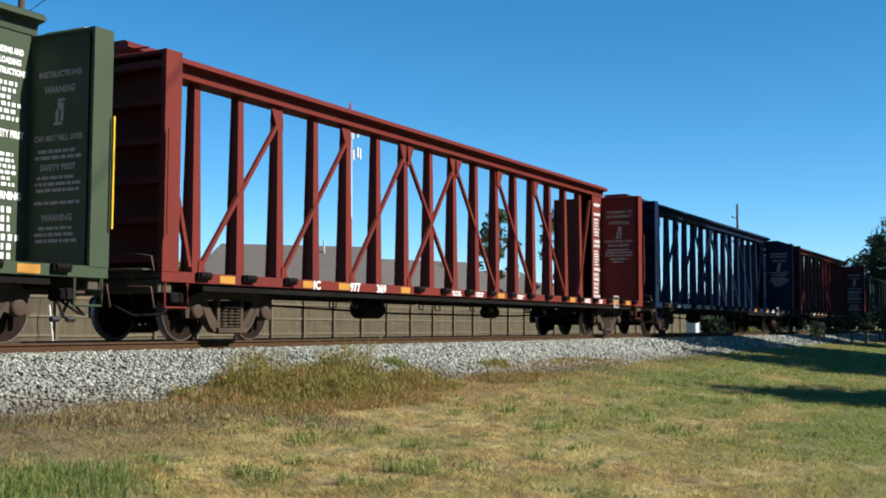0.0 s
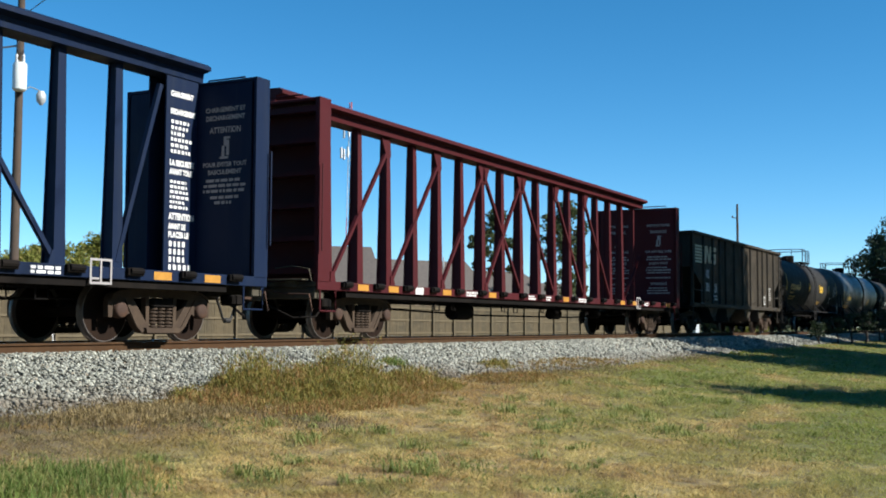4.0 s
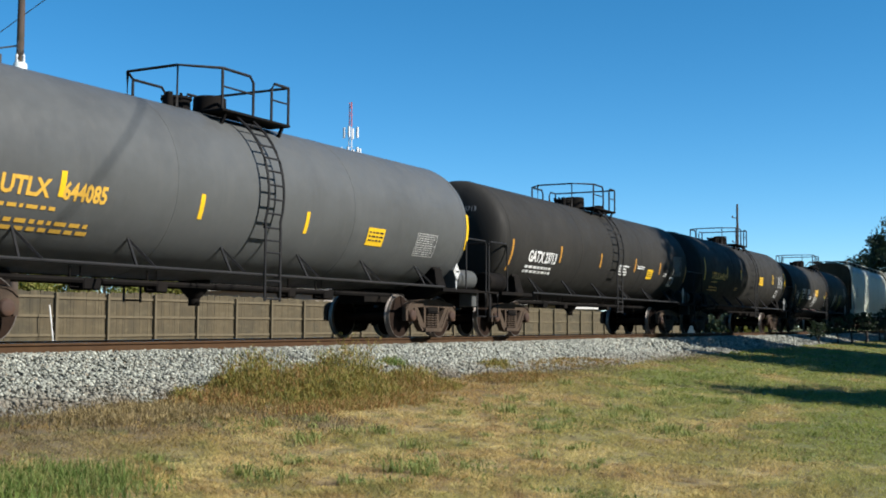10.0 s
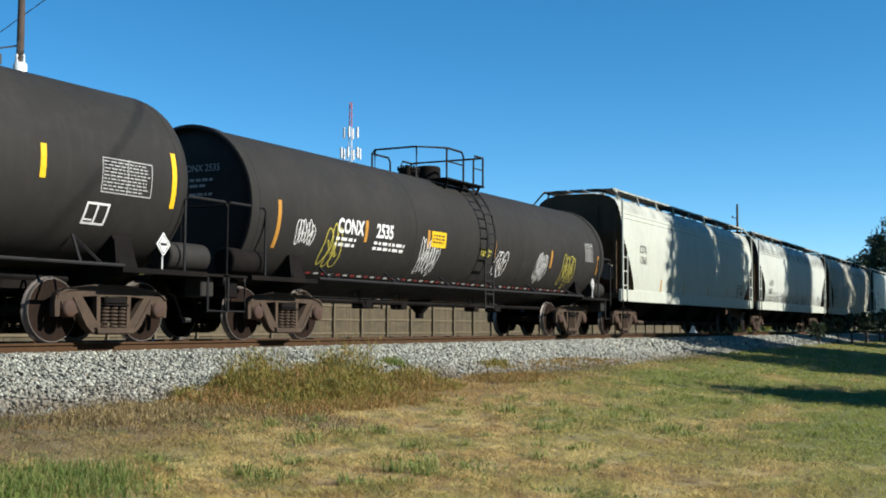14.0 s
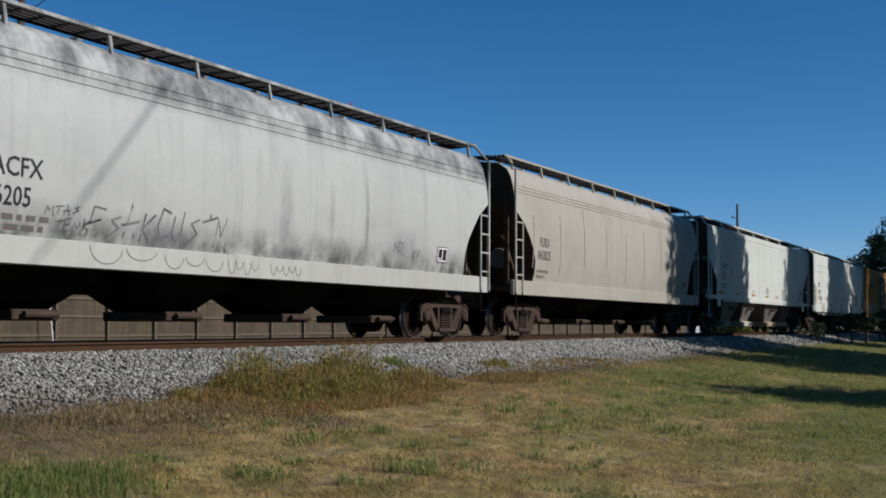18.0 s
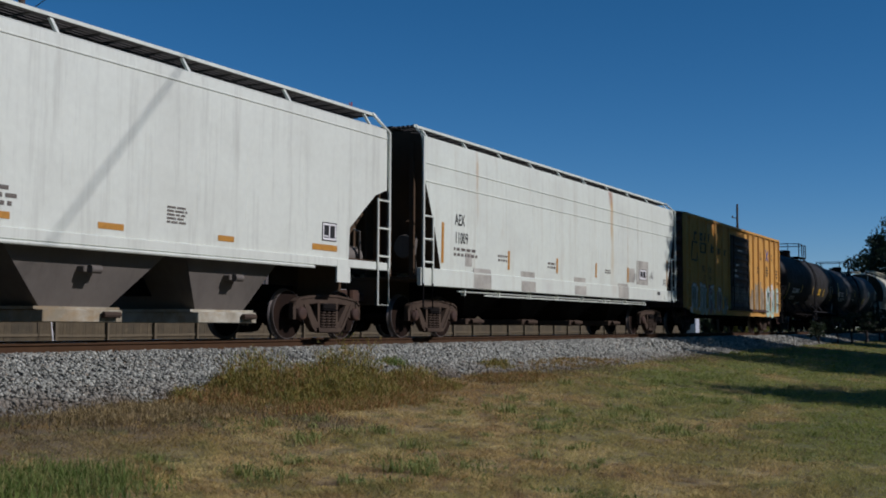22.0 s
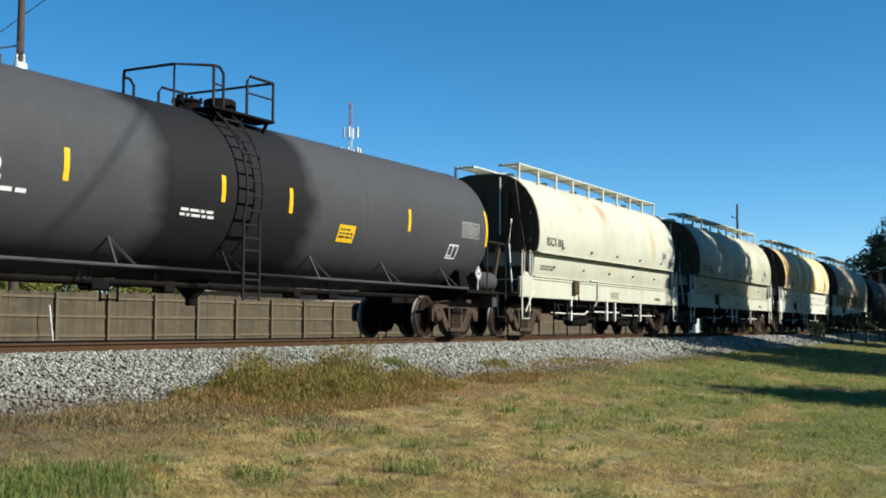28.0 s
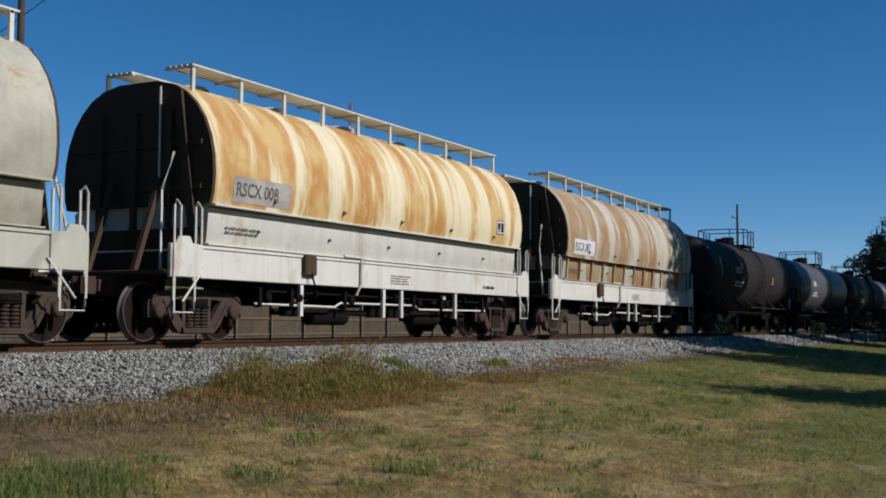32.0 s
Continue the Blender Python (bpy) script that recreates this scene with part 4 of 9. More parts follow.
    zt, z0 = zc + R + spec.get("rail_h", 0.62), zc + R - 0.06
    for j in (-1, 1):
        y = j * 1.0
        rl = Shape()
        rl.tube([(cx - 1.45, y * 0.55, zc + R - 0.15), (cx - 1.45, y * 0.55, zt - 0.02), (cx + l0, y, zt), (cx + l1 - 0.1, y, zt), (cx + l1, y, zt - 0.10), (cx + l1, y, z0)], 0.026, 6)
        part("platform_railing", rl, M_RAILPAINT, car)
        rl = Shape()
        rl.tube([(cx + r0, y, z0), (cx + r0, y, zt - 0.10), (cx + r0 + 0.08, y, zt), (cx + r1, y, zt)], 0.026, 6)
        rl.tube([(cx + r1, y, zt), (cx + r1, y, z0)], 0.026, 6)
        rl.tube([(cx + r0, y, zt - 0.3), (cx + r1, y, zt - 0.3)], 0.018, 5)
        part("platform_railing", rl, M_RAILPAINT, car)
        part("railing_post", Shape().tube([(cx + l0, y, zt), (cx + l0, y, z0)], 0.026, 6), M_RAILPAINT, car)
    rl = Shape()
    rl.tube([(cx - 1.45, -0.55, zt - 0.02), (cx - 1.45, 0.55, zt - 0.02)], 0.024, 6)
    part("railing_end", rl, M_RAILPAINT, car)
    part("railing_end", Shape().tube([(cx + r1, -1.0, zt), (cx + r1, 1.0, zt)], 0.024, 6), M_RAILPAINT, car)
    part("railing_bar", Shape().tube([(cx + l1, -1.0, zt - 0.3), (cx + l0, -1.0, zt - 0.3)], 0.018, 5), M_RAILPAINT, car)
    for x in spec.get("vents", ()):
        part("safety_valve", Shape().lathe([(zc + R - 0.05, 0.16), (zc + R + 0.05, 0.16), (zc + R + 0.06, 0.11), (zc + R + 0.16, 0.11), (zc + R + 0.17, 0.19), (zc + R + 0.25, 0.19), (zc + R + 0.27, 0.10)], "z", 14, (x, -0.1, 0)), M_UNDER, car)
    for j in (-1, 1):
        ld = Shape()
        for x in (lx - 0.21, lx + 0.21):
            pts = []
            for i in range(15):
                a = radians(62 - i * 100 / 14)
                rr = R + 0.17
                pts.append((x, j * rr * math.cos(a) if a > -0.4 else j * (R + 0.11), zc + rr * math.sin(a)))
            pts.append((x, j * (R + 0.11), 0.66))
            ld.tube(pts, 0.024, 5)
        for i in range(12):
            a = radians(56 - i * 8.5)
            rr = R + 0.17
            ld.tube([(lx - 0.21, j * rr * math.cos(a) if a > -0.4 else j * (R + 0.11), zc + rr * math.sin(a)), (lx + 0.21, j * rr * math.cos(a) if a > -0.4 else j * (R + 0.11), zc + rr * math.sin(a))], 0.018, 5)
        ld.tube([(lx - 0.21, j * (R + 0.11), 0.7), (lx + 0.21, j * (R + 0.11), 0.7)], 0.018, 5)
        ld.tube([(lx - 0.21, j * (R + 0.11), 1.0), (lx + 0.21, j * (R + 0.11), 1.0)], 0.018, 5)
        part("ladder", ld, M_RAILPAINT, car)
    low = Shape()
    low.lathe([(zc - R + 0.05, 0.28), (zc - R - 0.12, 0.26), (zc - R - 0.3, 0.10), (zc - R - 0.42, 0.10)], "z", 14, (cx - 0.3, 0, 0))
    for x, w in ((-3.4, 0.36), (-1.9, 0.25), (1.6, 0.22), (2.8, 0.32)):
        low.box(x - w / 2, x + w / 2, -0.65, -0.35, zc - R - 0.24, zc - R - 0.06, 0.02)
        low.tube([(x - w, -0.55, zc - R + 0.2), (x - w, -0.55, zc - R - 0.2), (x - w + 0.2, -0.55, zc - R - 0.2), (x - w + 0.2, -0.55, zc - R + 0.2)], 0.018, 5)
    low.tube([(-half_trucks + 0.5, -0.6, zc - R - 0.10), (half_trucks - 0.5, -0.6, zc - R - 0.10)], 0.045, 6)
    low.tube([(-half_trucks + 0.5, 0.45, zc - R - 0.06), (half_trucks - 0.5, 0.45, zc - R - 0.06)], 0.07, 6)
    part("valve_gear", low, M_UNDER, car)
    # marks
    for x, z, h in spec.get("stripes", ()):
        part("reflector", on_barrel(flat([(-0.05, 0, 0.05, h)]), x, z, R, zc), spec.get("stripe_mat", M_YELLOW), car, "yellow reflective strip")
    for x, z, w, h in spec.get("signs", ()):
        sg = part("warning_sign", on_barrel(flat([(0, 0, w, h)]), x, z, R + 0.004, zc), M_YELLOW, car, "yellow warning sign with small print")
        part("sign_print", on_barrel(bars(0.05, h - 0.05, w - 0.1, h - 0.12, 3, 7, 0.55, (0.06, 0.2)), x, z, R + 0.008, zc), M_INK, sg)
    for txt, x, z, size, sq in spec.get("words", ()):
        part("car_number", on_barrel(letters(txt, size, sq * spec.get("wide", 1.0), 0.012), x, z, R, zc), spec.get("ink", M_DECAL), car)
    for x, z, w, h, rows, seed in spec.get("print", ()):
        part("small_print", on_barrel(bars(0, 0, w, h, rows, seed), x, z, R, zc), spec.get("ink", M_DECAL), car)
    for x, z, w, h in spec.get("panels", ()):
        pn = bars(0.03, -0.03, w - 0.06, h - 0.06, 9, 5, 0.62, (0.03, 0.12))
        for q in (flat([(0, -h, w, -h + 0.015), (0, -0.015, w, 0), (0, -h + 0.015, 0.015, -0.015), (w - 0.015, -h + 0.015, w, -0.015), (w * 0.5, -h + 0.015, w * 0.5 + 0.012, -0.015)]),):
            pn.add(q.v, q.f)
        part("data_panel", on_barrel(pn, x, z, R, zc), M_FADED, car, "faded white stencilled data panel")
    for x, z in spec.get("boxes", ()):
        part("stencil", on_barrel(stencil_box(0, 0, 0.44, 0.34), x, z, R, zc), M_DECAL, car)
    if spec.get("placard", True):
        for x in (half - 0.85,):
            d = Shape()
            d.prism([(x, 1.28), (x + 0.15, 1.46), (x, 1.64), (x - 0.15, 1.46)], "y", -1.45, -1.435)
            d.tube([(x, -1.43, 1.05), (x, -1.43, 1.4)], 0.015, 4)
            pc = part("placard", d, M_DECAL, car, "white diamond placard")
            rim = Shape()
            for a, b in (((x, 1.32), (x + 0.115, 1.46)), ((x + 0.115, 1.46), (x, 1.60)), ((x, 1.60), (x - 0.115, 1.46)), ((x - 0.115, 1.46), (x, 1.32))):
                rim.beam((a[0], -1.453, a[1]), (b[0], -1.453, b[1]), 0.004, 0.010)
            rim.add(*(lambda q: (q.v, q.f))(on_side(flat([(x - 0.07, 1.44, x + 0.07, 1.485)]), 0, 0, 1.454)))
            part("placard_print", rim, M_INK, pc)
    for x, z, w, h, seed, ma in spec.get("tags", ()):
        part("spray_paint", on_barrel(throw_up(w, h, seed, 1 + int(w / 0.26) + 3 * (seed % 2), 0.022 - 0.005 * (seed % 2)), x, z, R, zc), ma, car, "round spray-paint outlines")
    if spec.get("dashes"):
        z = spec["dashes"]
        for q, ma in ((0, M_FILL["red"]), (1, M_DECAL)):
            pcs = [(-6.6 + i * 0.5 + q * 0.25, 0, -6.45 + i * 0.5 + q * 0.25, 0.05) for i in range(27)]
            part("reflector", on_barrel(flat(pcs), 0, z, R, zc), ma, car, "row of red and white reflective dashes")
    running_gear(car, half_trucks, half + 0.62)
    return car

# ---------------------------------------------------------------- hopper cars
def side_at(levels):
    """The half width of a body at a height, from its levels (z, half width, half length)."""
    zs, ys = [l[0] for l in levels], [l[1] for l in levels]
    return lambda z: float(np.interp(z, zs, ys))


def stacked(levels):
    s = Shape()
    s.loft([[(-x, -y, z), (x, -y, z), (x, y, z), (-x, y, z)] for z, y, x in levels])
    return s


def outlet(s, x, half, top, low, y0, y1, n_half=0.28):
    s.loft([[(x - half, -y0, top), (x + half, -y0, top), (x + half, y0, top), (x - half, y0, top)],
            [(x - n_half, -y1, low), (x + n_half, -y1, low), (x + n_half, y1, low), (x - n_half, y1, low)]])
    return s


def covered_hopper(mat, label, half, half_trucks, levels, spec):
    """levels: (z, half width, half length) from the bottom of the side sheet to the roof."""
    car = thing("covered_hopper", label, "hopper car", "cars of the freight train")
    side = side_at(levels)
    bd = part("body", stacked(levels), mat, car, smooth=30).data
    # end-facing faces take the dark colour, dirt plus painted-in shade
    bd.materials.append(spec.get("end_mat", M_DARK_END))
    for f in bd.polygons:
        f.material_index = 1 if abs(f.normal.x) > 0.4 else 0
    sill_z0, sill_z1, sy = spec["sill"]
    for j in (-1, 1):
        s = Shape()
        s.box(-half, half, min(j * sy, j * (sy - 0.10)), max(j * sy, j * (sy - 0.10)), sill_z0, sill_z1, 0.012)
        part("side_sill", s, spec.get("sill_mat", mat), car)
        for z in spec.get("ribs", ()):
            xe = float(np.interp(z, [l[0] for l in levels], [l[2] for l in levels]))
            r = Shape()
            y = j * (side(z) - 0.01)
            r.prism([(y, z - 0.022), (y + j * 0.024, z - 0.010), (y + j * 0.024, z + 0.010), (y, z + 0.022)], "x", -xe + 0.02, xe - 0.02)
            part("side_rib", r, mat, car)
        for x in spec.get("seams", ()):
            r = Shape()
            zz = [z for z in np.linspace(levels[0][0] + 0.15 + 0.5 * abs(math.sin(3.1 * x)), spec["eave"] - 0.45 - 0.6 * abs(math.cos(2.3 * x)), 7)]
            r.loft([[(x - 0.035, j * (side(z) - 0.01), z), (x + 0.035, j * (side(z) - 0.01), z), (x + 0.008, j * (side(z) + 0.006), z), (x - 0.008, j * (side(z) + 0.006), z)] for z in zz])
            part("panel_seam", r, spec.get("seam_mat", mat), car)
    # roof hatches and running boards
    top = levels[-1][0]
    hatch = Shape()
    hatch.box(-half + 1.0, half - 1.0, -0.30, 0.30, top, top + 0.14, 0.03)
    for i in range(10):
        x = -half + 1.6 + i * (2 * half - 3.2) / 9
        hatch.box(x - 0.05, x + 0.05, -0.36, 0.36, top + 0.05, top + 0.20, 0.01)
    part("hatch_cover", hatch, mat, car)
    wz, wy = spec["walk"]
    for j in (-1, 1):
        w = Shape()
        y0, y1 = min(j * wy, j * (wy - 0.55)), max(j * wy, j * (wy - 0.55))
        for q in (0, 1):
            ye = y0 + 0.02 + q * (y1 - y0 - 0.04)
            w.box(-half + 0.12, half - 0.12, ye - 0.015, ye + 0.015, wz - 0.055, wz - 0.031)
        n = int(2 * half / 0.42)
        for i in range(n):
            x = -half + 0.2 + i * (2 * half - 0.4) / (n - 1)
            w.box(x - 0.03, x + 0.03, y0, y1, wz - 0.05, wz - 0.031)
        board = part("running_board", w, spec.get("walk_mat", M_GRATE), car)
        for i in range(5):
            y = y0 + (y1 - y0) * (i + 0.5) / 5
            part("slat", Shape().box(-half + 0.12, half - 0.12, y - 0.035, y + 0.035, wz - 0.03, wz), spec.get("walk_mat", M_GRATE), board)
        e = Shape()
        e.box(-half + 0.1, half - 0.1, j * wy - 0.012, j * wy + 0.012, wz - 0.045, wz + 0.008)
        part("board_edge", e, mat, car)
        for i in range(spec.get("posts", 9)):
            x = -half + 0.5 + i * (2 * half - 1.0) / (spec.get("posts", 9) - 1)
            p = Shape()
            zl = spec["eave"] - 0.05
            yl = side(zl) - 0.04
            p.loft([[(x - 0.028, j * (yl - 0.05), zl), (x + 0.028, j * (yl - 0.05), zl), (x + 0.028, j * yl, zl), (x - 0.028, j * yl, zl)],
                    [(x - 0.028, j * (wy - 0.05), wz - 0.06), (x + 0.028, j * (wy - 0.05), wz - 0.06), (x + 0.028, j * wy, wz - 0.06), (x - 0.028, j * wy, wz - 0.06)]])
            part("board_bracket", p, mat, car)
    for k in (-1, 1):
        for y in (-0.75, -0.2, 0.35):
            part("cross_walk", Shape().box(k * (half - 0.05), k * (half - 0.65), y, y + 0.45, wz - 0.04, wz), spec.get("walk_mat", M_GRATE), car)
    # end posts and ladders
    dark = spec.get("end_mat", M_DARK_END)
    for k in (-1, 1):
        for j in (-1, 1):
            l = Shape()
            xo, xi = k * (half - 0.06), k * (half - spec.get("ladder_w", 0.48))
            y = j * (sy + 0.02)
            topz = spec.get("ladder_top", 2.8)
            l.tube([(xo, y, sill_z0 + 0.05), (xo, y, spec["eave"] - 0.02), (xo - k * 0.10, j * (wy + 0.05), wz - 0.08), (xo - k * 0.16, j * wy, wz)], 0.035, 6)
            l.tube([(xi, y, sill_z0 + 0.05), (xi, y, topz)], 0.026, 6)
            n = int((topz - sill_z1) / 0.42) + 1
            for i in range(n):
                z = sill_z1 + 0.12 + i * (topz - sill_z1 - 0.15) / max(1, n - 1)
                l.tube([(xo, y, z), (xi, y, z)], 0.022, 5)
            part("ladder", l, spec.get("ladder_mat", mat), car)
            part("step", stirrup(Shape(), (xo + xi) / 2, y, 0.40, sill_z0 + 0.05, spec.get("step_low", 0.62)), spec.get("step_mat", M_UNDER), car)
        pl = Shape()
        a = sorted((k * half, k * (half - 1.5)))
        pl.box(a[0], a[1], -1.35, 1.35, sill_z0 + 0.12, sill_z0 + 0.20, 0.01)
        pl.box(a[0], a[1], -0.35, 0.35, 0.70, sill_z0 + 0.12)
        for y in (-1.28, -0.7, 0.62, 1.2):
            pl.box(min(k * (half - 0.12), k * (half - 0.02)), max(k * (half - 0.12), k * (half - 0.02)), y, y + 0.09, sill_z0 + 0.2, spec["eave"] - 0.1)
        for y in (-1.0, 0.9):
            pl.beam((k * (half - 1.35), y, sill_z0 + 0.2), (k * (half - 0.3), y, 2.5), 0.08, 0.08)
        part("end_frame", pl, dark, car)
        # dark plate added so that no sky shows through the end frame
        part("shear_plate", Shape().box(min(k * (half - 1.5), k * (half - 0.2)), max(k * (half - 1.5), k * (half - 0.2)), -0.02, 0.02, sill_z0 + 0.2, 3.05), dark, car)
        gear = Shape()
        if k < 0:
            gear.lathe([(-half + 0.30, 0.24), (-half + 0.33, 0.26), (-half + 0.36, 0.24)], "x", 18, (0, -0.9, 1.95))
            gear.box(-half + 0.35, -half + 0.6, -1.05, -0.75, 1.75, 2.1, 0.03)
        else:
            gear.lathe([(half - 1.0, 0.19), (half - 0.98, 0.21), (half - 0.30, 0.21), (half - 0.28, 0.19)], "x", 14, (0, -0.85, 1.62))
        gear.tube([(k * (half - 0.5), -1.1, sill_z0 + 0.2), (k * (half - 0.5), -1.1, 2.1), (k * (half - 0.9), -0.6, 2.4)], 0.03, 6)
        part("brake_gear", gear, M_GREY_HOPPER, car)
    bays = spec["bays"]
    for x, hw in bays:
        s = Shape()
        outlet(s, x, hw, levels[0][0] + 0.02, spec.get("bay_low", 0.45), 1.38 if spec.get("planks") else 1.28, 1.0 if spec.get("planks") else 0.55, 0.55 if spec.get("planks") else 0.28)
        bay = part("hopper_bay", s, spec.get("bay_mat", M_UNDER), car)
        g = Shape()
        lz = spec.get("bay_low", 0.45)
        if spec.get("planks"):
            g.box(x - 0.74, x + 0.74, -1.22, 1.22, lz - 0.13, lz + 0.05, 0.012)
            g.box(x - 0.80, x + 0.80, -1.10, 1.10, lz + 0.05, lz + 0.09)
        else:
            g.box(x - 0.42, x + 0.42, -0.70, 0.70, lz - 0.14, lz + 0.02, 0.02)
        g.tube([(x - 0.3, -0.78, lz - 0.05), (x + 0.3, -0.78, lz - 0.05)], 0.05, 8)
        part("outlet_gate", g, spec.get("gate_mat", M_TRUCK), bay)
        if spec.get("planks"):
            br = Shape().box(x - 0.16, x + 0.16, -1.36, -1.20, 0.98, 1.08, 0.015)
            br.lathe([(x - 0.10, 0.06), (x + 0.10, 0.06)], "x", 10, (0, -1.40, 1.03))
            part("vibrator_bracket", br, M_GREY_HOPPER, bay)
            part("gate_handle", Shape().tube([(x + 0.30, -1.28, lz - 0.02), (x + 0.62, -1.28, lz - 0.02)], 0.045, 8), M_TRUCK, bay)
    if spec.get("end_plates"):
        for k in (-1, 1):
            for j in (-1, 1):
                x0 = k * (half - 1.85)
                pl = Shape().prism([(x0 - k * 0.02, sill_z0 + 0.14), (x0 + k * 0.42, sill_z0 + 0.14), (x0 + k * 0.42, sill_z0 - 0.28), (x0 - k * 0.02, sill_z0 - 0.28)], "y", j * (sy + 0.004), j * (sy - 0.03))
                part("jacking_plate", pl, mat, car)
            part("air_cylinder", Shape().lathe([(k * (half - 1.55), 0.10), (k * (half - 1.52), 0.13), (k * (half - 1.05), 0.13), (k * (half - 1.02), 0.10)], "x", 14, (0, -1.05, 1.66)), M_GREY_HOPPER, car)
        part("sill_pipe", Shape().tube([(-half + 2.4, -sy + 0.03, sill_z0 - 0.10), (-half + 2.7, -sy + 0.01, sill_z0 - 0.03), (half - 2.6, -sy + 0.01, sill_z0 - 0.03)], 0.03, 8), mat, car)
    cs = Shape()
    cs.box(-half + 1.2, half - 1.2, -0.25, 0.25, 0.72, 1.02)
    part("center_sill", cs, M_UNDER, car)
    if spec.get("pipe"):
        p = Shape()
        p.tube([(-half_trucks + 0.5, -1.38, 1.03), (half_trucks - 1.55, -1.38, 1.03)], 0.021, 6)
        p.tube([(-half_trucks + 1.8, -1.40, 0.965), (half_trucks - 1.55, -1.40, 0.965)], 0.018, 6)
        for i in range(8):
            x = -half_trucks + 0.8 + i * (2 * half_trucks - 2.5) / 7
            p.box(x - 0.02, x + 0.02, -1.42, -1.33, 0.94, 1.08)
        part("train_line", p, mat, car)
    for txt, x, z, size, sq in spec.get("words", ()):
        part("car_number", on_curve(letters(txt, size, sq, 0.004), x, z, side), spec.get("ink", M_INK), car)
    for x, z, w, h, rows, seed in spec.get("print", ()):
        part("small_print", on_curve(bars(0, 0, w, h, rows, seed), x, z, side), M_GREY_HOPPER if spec.get("faint") else M_INK, car)
    for x, z, w, h in spec.get("stripes", ()):
        part("reflector", on_curve(flat([(0, 0, w, h)]), x, z, side), M_ORANGE, car, "faded orange reflective strip")
    for x, z, w, h in spec.get("patches", ()):
        part("paint_patch", on_curve(flat([(0, 0, w, h)]), x, z, lambda q: (side(q) if q > sill_z1 else max(side(q), sy)) - 0.003), M_PATCH, car, "grey touch-up paint")
    for x, z in spec.get("boxes", ()):
        bw = 0.64 if spec.get("wide_box") else 0.46
        bx = part("stencil_plate", on_curve(flat([(0, 0, bw, 0.34)]), x, z, side), M_INK, car)
        part("stencil", on_curve(stencil_box(0.02, 0.02, bw - 0.04, 0.30), x, z, lambda q: side(q) + 0.004), M_DECAL, bx)
    if spec.get("sill_box"):
        x, z = spec["sill_box"]
        part("sill_stencil", on_side(flat([(0, 0, 0.28, 0.10)]), x, z, sy + 0.003), M_INK, car)
        part("jacking_ring", Shape().lathe([(-sy - 0.012, 0.05), (-sy - 0.012, 0.10), (-sy - 0.002, 0.10)], "y", 16, (x + 0.82, 0, z - 0.04)), mat, car)
        part("lift_hole", Shape().lathe([(-sy - 0.005, 0.0), (-sy - 0.005, 0.06)], "y", 14, (x + 0.82, 0, z - 0.04)), M_INK, car)
    for word, x, z, w, h, thick in spec.get("hand", ()):
        part("spray_paint", on_curve(hand_tag(word, w, h, thick, len(word) * 7), x, z, lambda q: max(side(q), sy if q < sill_z1 else 0.0)), M_TAG, car, "angular grey spray-paint tag")
    for x, z, w, h, count in spec.get("loops", ()):
        part("spray_paint", on_side(arcs(w, h, count), x, z, sy + 0.003), M_TAG, car, "thin grey spray-paint arcs on the sill")
    running_gear(car, half_trucks, half + 0.10)
    return car


M_PATCH = plain("grey_touch_up", (0.325, 0.315, 0.262), 0.6, 0, 0.3, 2.2, 0.0)


